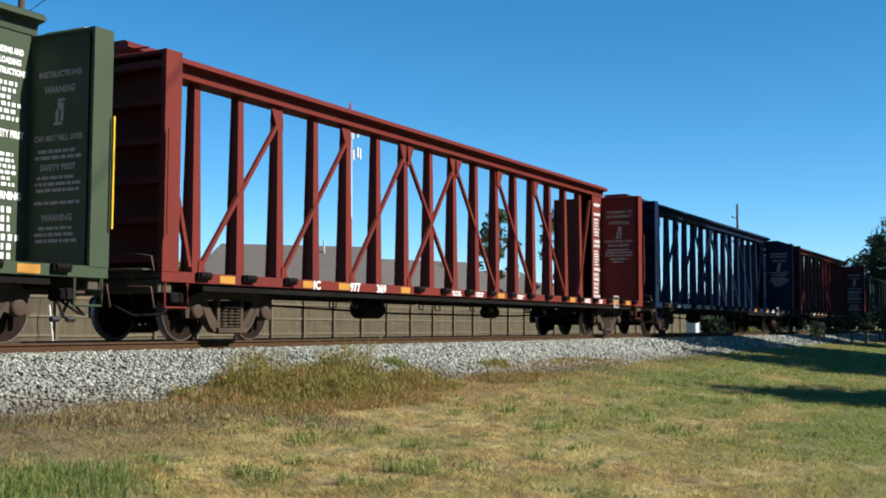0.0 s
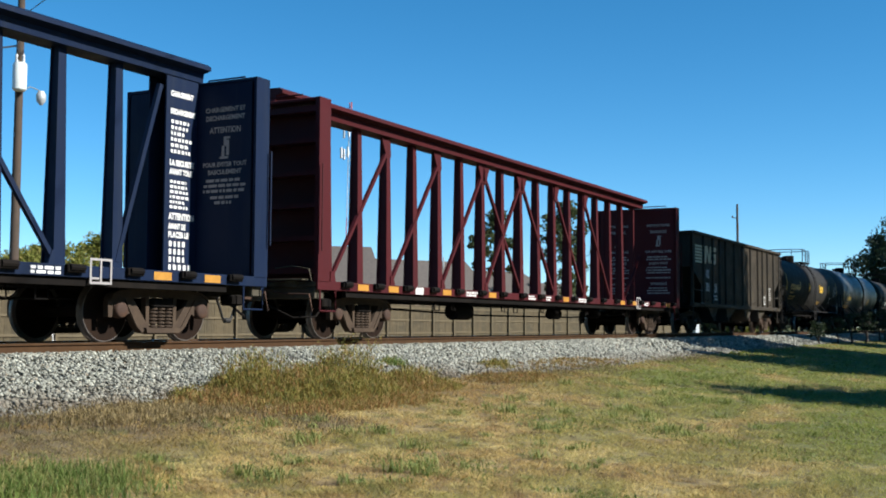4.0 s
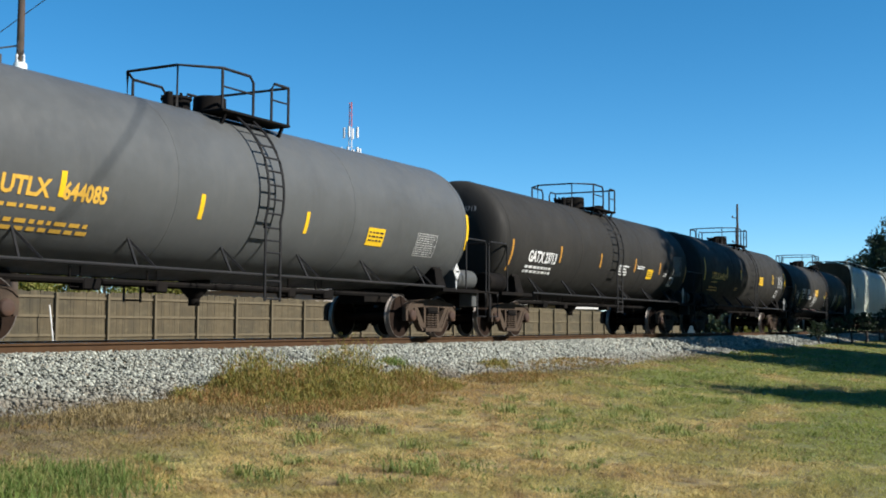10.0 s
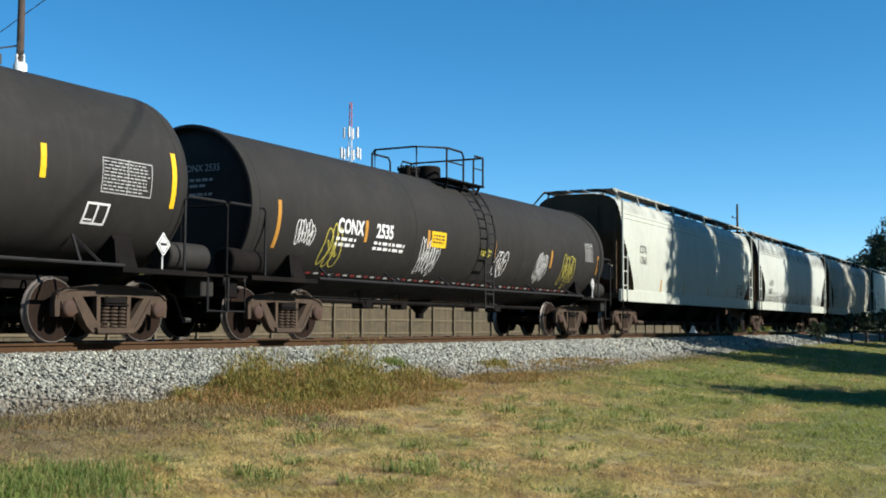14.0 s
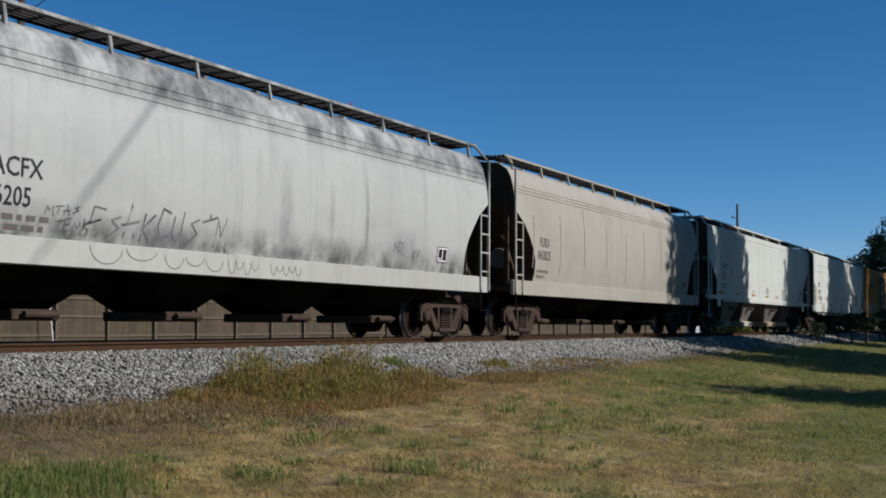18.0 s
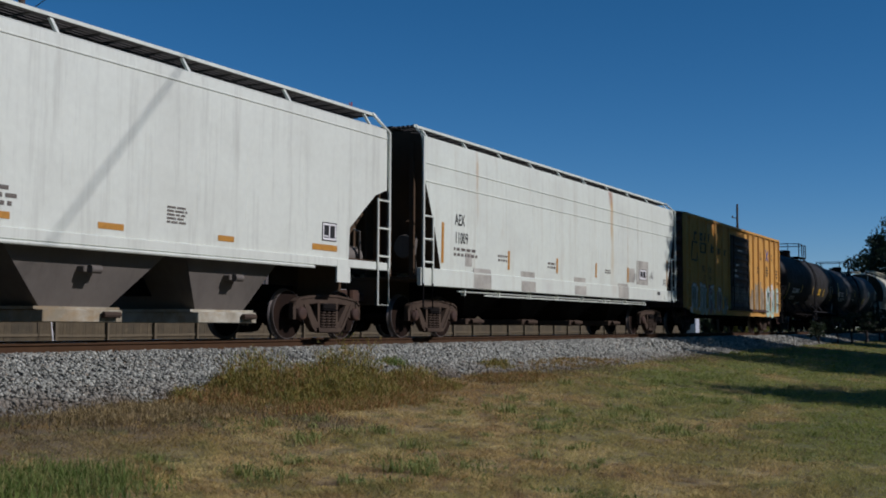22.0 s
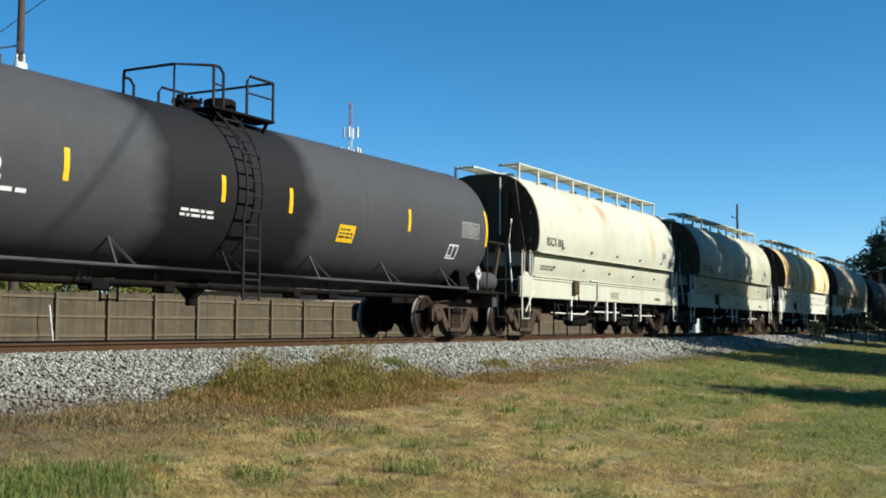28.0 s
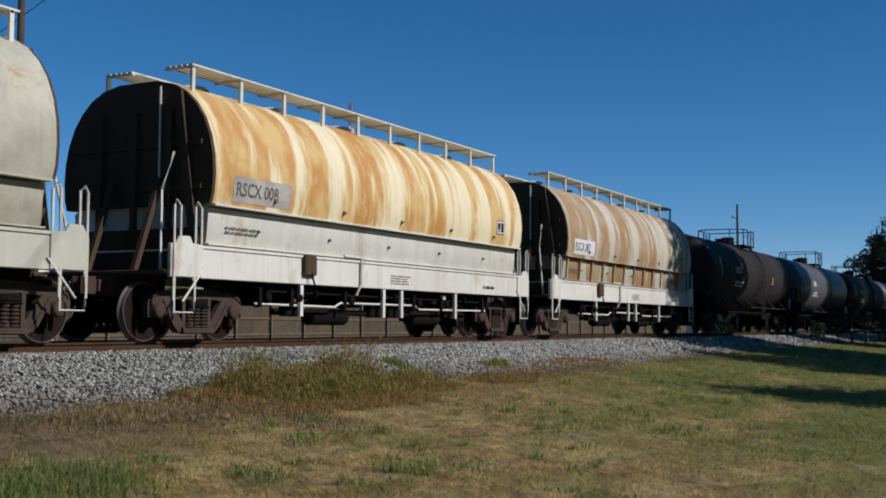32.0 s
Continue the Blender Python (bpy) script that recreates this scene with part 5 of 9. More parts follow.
def barrel_hopper(mat, label, number, spec):
    """Short round-sided hopper with a stepped lower band, white sill and outside piping."""
    car = thing("covered_hopper", label, "hopper car", "cars of the freight train")
    H, ht = 5.82, 5.51
    prof = [(2.17, 1.55), (2.35, 1.60), (2.65, 1.62), (2.95, 1.60), (3.25, 1.535), (3.55, 1.41), (3.80, 1.235), (4.00, 1.02), (4.14, 0.76), (4.22, 0.40)]
    lv = [(z, y, H - 0.02) for z, y in prof]
    side = side_at(lv)
    body = Shape()
    ring = [(-y, z) for z, y in prof] + [(y, z) for z, y in reversed(prof)]
    body.prism(ring, "x", -H + 0.04, H - 0.04)
    part("barrel", body, mat, car, smooth=30)
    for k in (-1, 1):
        # end sheets in the same dark colour, which holds grime and shade
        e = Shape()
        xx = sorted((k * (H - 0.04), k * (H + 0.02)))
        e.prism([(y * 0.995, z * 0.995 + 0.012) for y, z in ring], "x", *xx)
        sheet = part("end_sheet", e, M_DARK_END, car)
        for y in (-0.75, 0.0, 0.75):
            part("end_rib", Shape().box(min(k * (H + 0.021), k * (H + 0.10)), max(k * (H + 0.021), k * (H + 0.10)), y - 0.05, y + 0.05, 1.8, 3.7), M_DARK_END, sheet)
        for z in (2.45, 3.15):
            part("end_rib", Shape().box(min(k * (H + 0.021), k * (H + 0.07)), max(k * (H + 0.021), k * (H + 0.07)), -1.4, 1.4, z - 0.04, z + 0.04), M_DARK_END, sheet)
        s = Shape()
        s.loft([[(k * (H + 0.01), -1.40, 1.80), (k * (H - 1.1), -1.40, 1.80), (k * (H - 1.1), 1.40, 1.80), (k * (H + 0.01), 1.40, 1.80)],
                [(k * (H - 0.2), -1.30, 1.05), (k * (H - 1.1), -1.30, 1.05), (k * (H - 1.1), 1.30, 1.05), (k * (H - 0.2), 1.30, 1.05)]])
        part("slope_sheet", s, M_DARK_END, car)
    low = Shape()
    low.prism([(-1.41, 1.58), (-1.45, 2.11), (-1.32, 2.17), (1.32, 2.17), (1.45, 2.11), (1.41, 1.58), (1.30, 1.45), (-1.30, 1.45)], "x", -H + 0.08, H - 0.08)
    part("lower_band", low, spec["band"], car)
    for i in range(5):
        x = -H + 1.6 + i * (2 * H - 3.2) / 4
        part("bracket", Shape().prism([(x - 0.03, 2.30), (x + 0.01, 2.30), (x + 0.02, 2.33), (x + 0.05, 2.33), (x + 0.05, 2.36), (x - 0.03, 2.36)], "y", -1.64, -1.59), M_GRIME, car)
        part("bracket", Shape().box(x - 0.26, x - 0.22, -1.48, -1.43, 1.79, 1.84), M_GRIME, car)
    if spec.get("hoops"):
        for i in range(13):
            x = -H + 0.3 + i * (2 * H - 0.6) / 12
            r = Shape()
            r.loft([[(x - 0.03, -1.40, 1.52), (x + 0.03, -1.40, 1.52), (x + 0.03, -1.46, 1.54), (x - 0.03, -1.46, 1.54)],
                    [(x - 0.03, -1.44, 2.12), (x + 0.03, -1.44, 2.12), (x + 0.03, -1.52, 2.12), (x - 0.03, -1.52, 2.12)]])
            part("rib", r, spec["band"], car)
    for j in (-1, 1):
        sl = Shape()
        sl.box(-H - 0.75, H + 0.75, min(j * 1.36, j * 1.44), max(j * 1.36, j * 1.44), 0.98, 1.50, 0.012)
        part("side_sill", sl, spec.get("sill_mat", M_WHITE_SILL), car)
    for z, yo, yi in ((2.155, 1.60, 1.43), (1.535, 1.475, 1.39)):
        part("drip_edge", Shape().box(-H + 0.06, H - 0.06, -yo, -yi, z - 0.014, z + 0.014), spec["band"], car)
    for k in (-1, 1):
        plate = Shape()
        a = sorted((k * (H + 0.78), k * (H - 0.4)))
        plate.box(a[0], a[1], -1.35, 1.35, 1.04, 1.10, 0.01)
        plate.box(a[0], a[1], -0.30, 0.30, 0.72, 1.04)
        for y in (-0.55, 0.45):
            plate.beam((k * (H + 0.6), y, 1.1), (k * (H + 0.06), y, 2.6), 0.09, 0.09)
        part("end_platform", plate, M_DARK_END, car)
        part("corner_brace", Shape().beam((k * (H + 0.07), -1.3, 1.5), (k * (H + 0.06), -0.9, 4.0), 0.06, 0.16), M_DARK_END, car)
    for k in (-1, 1):
        h = Shape()
        for x in (k * (H + 0.70), k * (H + 0.22)):
            h.tube([(x, -1.45, 0.62), (x, -1.45, 2.08), (x - k * 0.05, -1.45, 2.16), (x - k * 0.14, -1.45, 2.08), (x - k * 0.14, -1.45, 1.2)], 0.022, 6)
        h.tube([(k * (H + 0.72), -1.2, 1.1), (k * (H + 0.5), -1.0, 2.35), (k * (H + 0.12), -0.9, 3.0)], 0.022, 6)
        h.tube([(k * (H + 0.08), -0.55, 2.1), (k * (H + 0.08), -0.55, 4.1)], 0.02, 5)
        stirrup(h, k * (H + 0.46), -1.45, 0.44, 1.0, 0.45)
        h.tube([(k * (H + 0.5), -1.46, 0.62), (k * (H + 0.0), -1.46, 1.15)], 0.02, 5)
        part("handrail", h, M_WHITE_SILL, car)
        bx = Shape()
        bx.prism([(k * (H + 0.72), 1.0), (k * (H + 0.72), 1.45), (k * (H + 0.60), 1.62), (k * (H + 0.36), 1.62), (k * (H + 0.30), 1.52), (k * (H + 0.05), 1.50), (k * (H + 0.05), 1.0)], "y", -1.47, -1.445)
        part("corner_plate", bx, spec.get("sill_mat", M_WHITE_SILL), car)
    # roof walk on brackets
    wz = 4.47
    for j in (-1, 1):
        w = Shape()
        for i in range(5):
            y = j * (0.42 + i * 0.12)
            w.box(-H + 0.22, H - 0.12, y - 0.045, y + 0.045, wz, wz + 0.028)
        part("running_board", w, M_WHITE_SILL, car)
        for i in range(10):
            x = -H + 0.25 + i * (2 * H - 0.5) / 9
            p = Shape()
            p.box(x - 0.035, x + 0.035, min(j * 0.90, j * 0.95), max(j * 0.90, j * 0.95), 4.02, wz)
            p.box(x - 0.03, x + 0.03, min(j * 0.35, j * 0.95), max(j * 0.35, j * 0.95), wz - 0.04, wz - 0.004)
            part("board_bracket", p, M_WHITE_SILL, car)
    for i in range(5):
        hat = Shape()
        x = -H + 1.3 + i * (2 * H - 2.6) / 4
        hat.lathe([(4.14, 0.30), (4.34, 0.30), (4.38, 0.25)], "z", 14, (x, 0, 0))
        part("hatch", hat, M_WHITE_SILL, car)
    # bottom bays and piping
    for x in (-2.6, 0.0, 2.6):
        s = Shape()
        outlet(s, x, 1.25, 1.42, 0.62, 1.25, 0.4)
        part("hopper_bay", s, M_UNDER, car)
    pm = spec.get("pipe_mat", M_WHITE_SILL)
    part("unloading_pipe", Shape().tube([(-4.4, -1.34, 0.62), (-2.0, -1.34, 0.60), (-1.8, -1.34, 0.68), (1.0, -1.34, 0.68), (1.2, -1.34, 0.60), (4.3, -1.34, 0.61)], 0.02, 8), pm, car)
    for x in (-4.3, -3.4, -1.7, 0.9, 2.1, 4.1):
        part("pipe_clamp", Shape().box(x - 0.04, x + 0.04, -1.40, -1.26, 0.56, 0.90, 0.008), M_UNDER, car)
        part("hand_valve", Shape().lathe([(-1.42, 0.07), (-1.40, 0.085), (-1.37, 0.085), (-1.35, 0.03)], "y", 12, (x + 0.22, 0, 0.74)), M_UNDER, car)
    part("unloading_pipe", Shape().tube([(-4.0, -1.30, 0.84), (4.2, -1.30, 0.80)], 0.022, 8), M_UNDER, car)
    part("product_pipe", Shape().tube([(-3.6, -1.10, 0.50), (3.6, -1.10, 0.50)], 0.06, 8), M_UNDER, car)
    for x in (-3.15, -0.35, 0.35, 2.7):
        part("pipe_hanger", Shape().box(x - 0.045, x + 0.045, -1.42, -1.36, 0.42, 1.0), pm, car)
        v = Shape().box(x - 0.22, x + 0.22, -1.25, -1.05, 0.42, 0.68, 0.03)
        v.tube([(x - 0.3, -1.2, 0.7), (x + 0.1, -1.28, 0.62), (x + 0.35, -1.28, 0.72)], 0.02, 5)
        part("valve_box", v, M_UNDER, car)
        part("pipe_flange", Shape().lathe([(x + 0.5, 0.09), (x + 0.56, 0.09)], "x", 12, (0, -1.30, 0.82)), M_UNDER, car)
    part("riser_pipe", Shape().tube([(-1.9, -1.48, 1.55), (-1.3, -1.48, 1.55), (-1.3, -1.48, 1.05), (-1.35, -1.40, 0.84)], 0.03, 6), pm, car)
    part("control_box", Shape().box(-3.2, -2.85, -1.54, -1.45, 1.14, 1.50, 0.02), M_DARK_END, car)
    part("control_lever", Shape().tube([(-3.02, -1.53, 1.20), (-2.96, -1.56, 0.98), (-3.06, -1.50, 0.80)], 0.02, 6), M_UNDER, car)
    part("sill_lip", Shape().box(-H - 0.6, H + 0.6, -1.465, -1.441, 1.455, 1.50), spec.get("sill_mat", M_WHITE_SILL), car)
    for x in (-1.8, 1.9):
        tank = Shape()
        tank.lathe([(x - 0.6, 0.12), (x - 0.57, 0.16), (x + 0.57, 0.16), (x + 0.6, 0.12)], "x", 14, (0, -1.0, 0.42))
        part("manifold", tank, M_UNDER, car)
    pt = Shape()
    pt.add(*(lambda q: (q.v, q.f))(flat([(0, 0, 1.55, 0.42)])))
    if spec.get("plate", True):
        part("number_ground", on_curve(pt, spec["num_x"] - 0.06, 2.24, side), spec["plate_mat"], car)
    part("car_number", on_curve(letters(number, 0.31, 0.86, 0.004), spec["num_x"], 2.35, lambda q: side(q) + 0.004), M_FADEDINK, car)
    bx = part("stencil_plate", on_curve(flat([(0, 0, 0.42, 0.32)]), H - 1.45, 2.42, side), M_INK, car)
    part("stencil", on_curve(stencil_box(0.02, 0.02, 0.38, 0.28), H - 1.45, 2.42, lambda q: side(q) + 0.004), M_DECAL, bx)
    part("small_print", on_side(bars(-H + 0.5, 1.86, 1.0, 0.14, 2, 31, 0.5), 0, 0, 1.449), M_GREY_HOPPER, car)
    part("small_print", on_side(bars(H - 1.8, 1.20, 0.7, 0.09, 1, 32, 0.3), 0, 0, 1.446), M_INK, car)
    part("small_print", on_side(bars(-0.15, 1.28, 0.78, 0.20, 4, 33, 0.55), 0, 0, 1.446), M_GREY_HOPPER, car)
    running_gear(car, ht, H + 0.78)
    return car


def open_hopper(label):
    """Black open-top coal hopper with outside posts."""
    car = thing("open_hopper", label, "hopper car", "cars of the freight train")
    H, ht, y, z0, z1 = 7.26, 5.97, 1.46, 1.05, 3.66
    for j in (-1, 1):
        s = Shape()
        s.prism([(-H, z1), (-H, 2.42), (-H + 1.2, 1.80), (-H + 1.2, z0), (H - 1.2, z0), (H - 1.2, 1.80), (H, 2.42), (H, z1)], "y", j * y, j * (y - 0.03))
        part("side_sheet", s, M_BLACK_CAR, car)
        t = Shape()
        t.box(-H - 0.06, H + 0.06, min(j * (y - 0.08), j * (y + 0.10)), max(j * (y - 0.08), j * (y + 0.10)), z1, z1 + 0.11, 0.015)
        t.box(-H, H, min(j * (y - 0.10), j * (y + 0.06)), max(j * (y - 0.10), j * (y + 0.06)), z0 - 0.05, z0 + 0.09, 0.01)
        part("side_chord", t, M_BLACK_CAR, car)
        for x in (-5.89, -4.60, -3.60, -2.68, -1.30, 0.08, 1.45, 2.80, 3.70, 4.68, 5.89):
            p = Shape()
            a, b = j * y, j * (y + 0.075)
            p.loft([[(x - 0.055, a, z0 + 0.09), (x + 0.055, a, z0 + 0.09), (x + 0.03, b, z0 + 0.12), (x - 0.03, b, z0 + 0.12)],
                    [(x - 0.055, a, z1), (x + 0.055, a, z1), (x + 0.03, b, z1), (x - 0.03, b, z1)]])
            part("side_post", p, M_BLACK_CAR, car)
        for k in (-1, 1):
            c = Shape()
            c.box(min(k * H, k * (H - 0.10)), max(k * H, k * (H - 0.10)), min(j * (y + 0.04), j * (y - 0.06)), max(j * (y + 0.04), j * (y - 0.06)), z0 + 0.09, z1)
            part("corner_post", c, M_BLACK_CAR, car)
            l = Shape()
            l.tube([(k * (H - 0.05), j * (y + 0.06), 1.62), (k * (H - 1.2), j * (y + 0.06), 1.60)], 0.022, 5)
            if k > 0:
                ladder(l, H - 0.55, H - 0.08, j * (y + 0.10), 1.1, 3.6, 6)
            stirrup(l, k * (H - 0.3), j * y, 0.44, z0, 0.48)
            l.tube([(k * (H - 1.5), j * (y + 0.04), 1.0), (k * (H - 1.2), j * (y + 0.05), 1.12), (k * (H - 0.8), j * (y + 0.05), 1.12)], 0.05, 6)
            part("grab_iron", l, M_BLACK_CAR, car)
    for k in (-1, 1):
        e = Shape()
        e.box(min(k * H, k * (H - 0.04)), max(k * H, k * (H - 0.04)), -y + 0.031, y - 0.031, 2.45, z1)
        for yy in (-0.9, 0.0, 0.9):
            part("end_post", Shape().box(min(k * H, k * (H + 0.06)), max(k * H, k * (H + 0.06)), yy - 0.05, yy + 0.05, 2.52, z1), M_BLACK_CAR, car)
        part("end_chord", Shape().box(min(k * (H - 0.08), k * (H + 0.07)), max(k * (H - 0.08), k * (H + 0.07)), -y, y, z1, z1 + 0.105, 0.01), M_BLACK_CAR, car)
        e.loft([[(k * (H - 0.02), -y + 0.04, 2.56), (k * (H - 0.02), y - 0.04, 2.56), (k * (H - 0.02), y - 0.04, 2.60), (k * (H - 0.02), -y + 0.04, 2.60)],
                [(k * (H - 3.0), -y + 0.04, 1.0), (k * (H - 3.0), y - 0.04, 1.0), (k * (H - 3.0), y - 0.04, 1.05), (k * (H - 3.0), -y + 0.04, 1.05)]])
        part("end_sheet", e, M_BLACK_CAR, car)
        s = Shape()
        a = sorted((k * H, k * (H - 1.8)))
        s.box(a[0], a[1], -0.35, 0.35, 0.70, 1.0)
        s.box(a[0], a[1], -1.35, 1.35, 0.96, 1.02)
        for yy in (-1.0, 0.95):
            s.beam((k * (H - 0.2), yy, 1.02), (k * (H - 0.2), yy, 2.56), 0.08, 0.08)
        s.lathe([(k * (H - 1.1), 0.2), (k * (H - 0.4), 0.2)], "x", 14, (0, -0.8, 1.28))
        part("end_frame", s, M_UNDER, car)
    # bays that widen downwards, recess shade put into their near-black colour; ridge sheets between in car paint
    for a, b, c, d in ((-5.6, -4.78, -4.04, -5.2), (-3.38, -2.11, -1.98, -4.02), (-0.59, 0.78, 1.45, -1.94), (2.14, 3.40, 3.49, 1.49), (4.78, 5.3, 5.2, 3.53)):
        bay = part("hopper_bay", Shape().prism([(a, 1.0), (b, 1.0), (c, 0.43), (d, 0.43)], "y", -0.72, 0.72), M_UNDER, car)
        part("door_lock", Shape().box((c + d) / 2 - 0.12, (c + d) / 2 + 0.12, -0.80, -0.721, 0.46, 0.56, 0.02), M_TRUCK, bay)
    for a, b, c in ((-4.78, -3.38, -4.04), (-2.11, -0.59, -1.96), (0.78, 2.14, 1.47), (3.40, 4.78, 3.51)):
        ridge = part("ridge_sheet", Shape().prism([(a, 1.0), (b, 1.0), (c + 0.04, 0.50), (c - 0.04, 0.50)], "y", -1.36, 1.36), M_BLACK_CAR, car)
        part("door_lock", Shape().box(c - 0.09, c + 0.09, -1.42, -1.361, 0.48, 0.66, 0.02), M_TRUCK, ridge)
    part("center_sill", Shape().box(-H + 1.7, H - 1.7, -0.2, 0.2, 0.7, 1.02), M_UNDER, car)
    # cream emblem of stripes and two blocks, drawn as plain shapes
    for i in range(6):
        part("emblem_stripe", on_side(flat([(-6.88, 3.21 - i * 0.115, -6.88 + 1.58 - 0.035 * i, 3.29 - i * 0.115)]), 0, 0, y + 0.007), M_CREAMMARK, car, "cream stripe")
    for poly in (((-5.62, 2.68), (-5.42, 2.68), (-5.27, 3.32), (-5.47, 3.32)), ((-5.40, 3.32), (-5.22, 3.32), (-4.90, 2.68), (-5.08, 2.68)), ((-5.04, 2.68), (-4.84, 2.68), (-4.70, 3.32), (-4.90, 3.32)),
                 ((-4.66, 3.16), (-4.02, 3.16), (-3.98, 3.32), (-4.50, 3.32), (-4.60, 3.26)), ((-4.66, 2.92), (-4.48, 2.92), (-4.44, 3.16), (-4.66, 3.16)), ((-4.62, 2.92), (-4.10, 2.92), (-4.04, 3.06), (-4.62, 3.06)),
                 ((-4.22, 2.82), (-4.04, 2.82), (-4.04, 2.94), (-4.22, 2.94)), ((-4.76, 2.66), (-4.16, 2.66), (-4.06, 2.74), (-4.04, 2.82), (-4.72, 2.82))):
        part("emblem_block", Shape().prism(poly, "y", -y - 0.012, -y - 0.004), M_CREAMMARK, car, "cream block")
    for txt, x, z, sz in (("NS", -5.46, 2.10, 0.46), ("301", -5.46, 1.60, 0.46), ("324", -4.46, 1.60, 0.46)):
        part("car_number", on_side(letters(txt, sz, 0.80, 0.012), x, z, y + 0.006), M_DECAL, car)
    part("small_print", on_side(bars(-4.5, 1.50, 0.7, 0.24, 2, 41, 0.4), 0, 0, y + 0.006), M_DECAL, car)
    for txt, z in (("NS", 3.28), ("301324", 2.98)):
        q = letters(txt, 0.36, 0.74, 0.008)
        q.v = [(-H - 0.064, -0.20 - p[0], z + p[1]) for p in q.v]
        part("car_number", q, M_NOTICE, car)
    # rows of rivet heads along the lower edge of the side
    for x0, n in ((-5.7, 5), (-4.4, 4), (-3.4, 3), (-2.4, 5), (-1.1, 5), (0.3, 5), (1.7, 5), (3.0, 3), (3.95, 3), (4.95, 4)):
        for q in range(n):
            part("rivet", Shape().lathe([(-y - 0.022, 0.012), (-y - 0.018, 0.026), (-y, 0.03)], "y", 6, (x0 + q * 0.2, 0, 1.24 + 0.05 * abs(q - (n - 1) / 2))), M_BLACK_CAR, car)
    part("small_print", on_side(bars(4.98, 2.05, 0.42, 0.6, 6, 42, 0.6, (0.06, 0.2)), 0, 0, y + 0.006), M_DECAL, car)
    part("stencil", on_side(stencil_box(3.80, 1.26, 0.50, 0.36), 0, 0, y + 0.006), M_DECAL, car)
    running_gear(car, ht, H + 0.15)
    return car


M_CREAMMARK = plain("cream_mark", (0.624, 0.552, 0.368), 0.5, 0, 0.15)


# ---------------------------------------------------------------- box car

def bubble(cx, cz, w, h, seed, grow=0.0):
    """A lumpy closed outline for one spray-painted form."""
    rng = random.Random(seed)
    p = [rng.uniform(0, 6.28) for _ in range(3)]
    out = []
    for i in range(26):
        a = 2 * math.pi * i / 26
        r = 1 + 0.16 * math.sin(2 * a + p[0]) + 0.12 * math.sin(3 * a + p[1]) + 0.09 * math.sin(5 * a + p[2])
        c, s = math.cos(a), math.sin(a)
        c, s = math.copysign(abs(c) ** 0.55, c), math.copysign(abs(s) ** 0.45, s)
        out.append((cx + (w / 2 * r + grow) * c, cz + (h / 2 * r + grow) * s))
    return out


def disc(outline, y):
    n = len(outline)
    cx, cz = sum(p[0] for p in outline) / n, sum(p[1] for p in outline) / n
    s = Shape()
    s.add([(cx, -y, cz)] + [(a, -y, b) for a, b in outline], [(0, i + 1, (i + 1) % n + 1) for i in range(n)])
    return s


def outline_field(poly):
    """A flat field inside an outline."""
    n = len(poly)
    return Shape().add([(a, b, 0.0) for a, b in poly], [tuple(range(n))])


def fat_line(pts, thick):
    """A flat strip along a smooth curve through points, with rounded ends."""
    p = [Vector((a, b)) for a, b in pts]
    q = []
    for i in range(len(p) - 1):
        a, b, c, d = p[max(i - 1, 0)], p[i], p[i + 1], p[min(i + 2, len(p) - 1)]
        for k in range(5):
            t = k / 5
            q.append(0.5 * ((2 * b) + (c - a) * t + (2 * a - 5 * b + 4 * c - d) * t * t + (3 * b - a - 3 * c + d) * t ** 3))
    q.append(p[-1])
    s = Shape()
    rows = []
    for i, c in enumerate(q):
        d = (q[min(i + 1, len(q) - 1)] - q[max(i - 1, 0)]).normalized()
        w = thick / 2 * min(1.0, 0.55 + 0.22 * min(i, len(q) - 1 - i))
        rows.append([(c.x - d.y * w, c.y + d.x * w, 0), (c.x + d.y * w, c.y - d.x * w, 0)])
    return s.loft(rows, closed=False, caps=False)


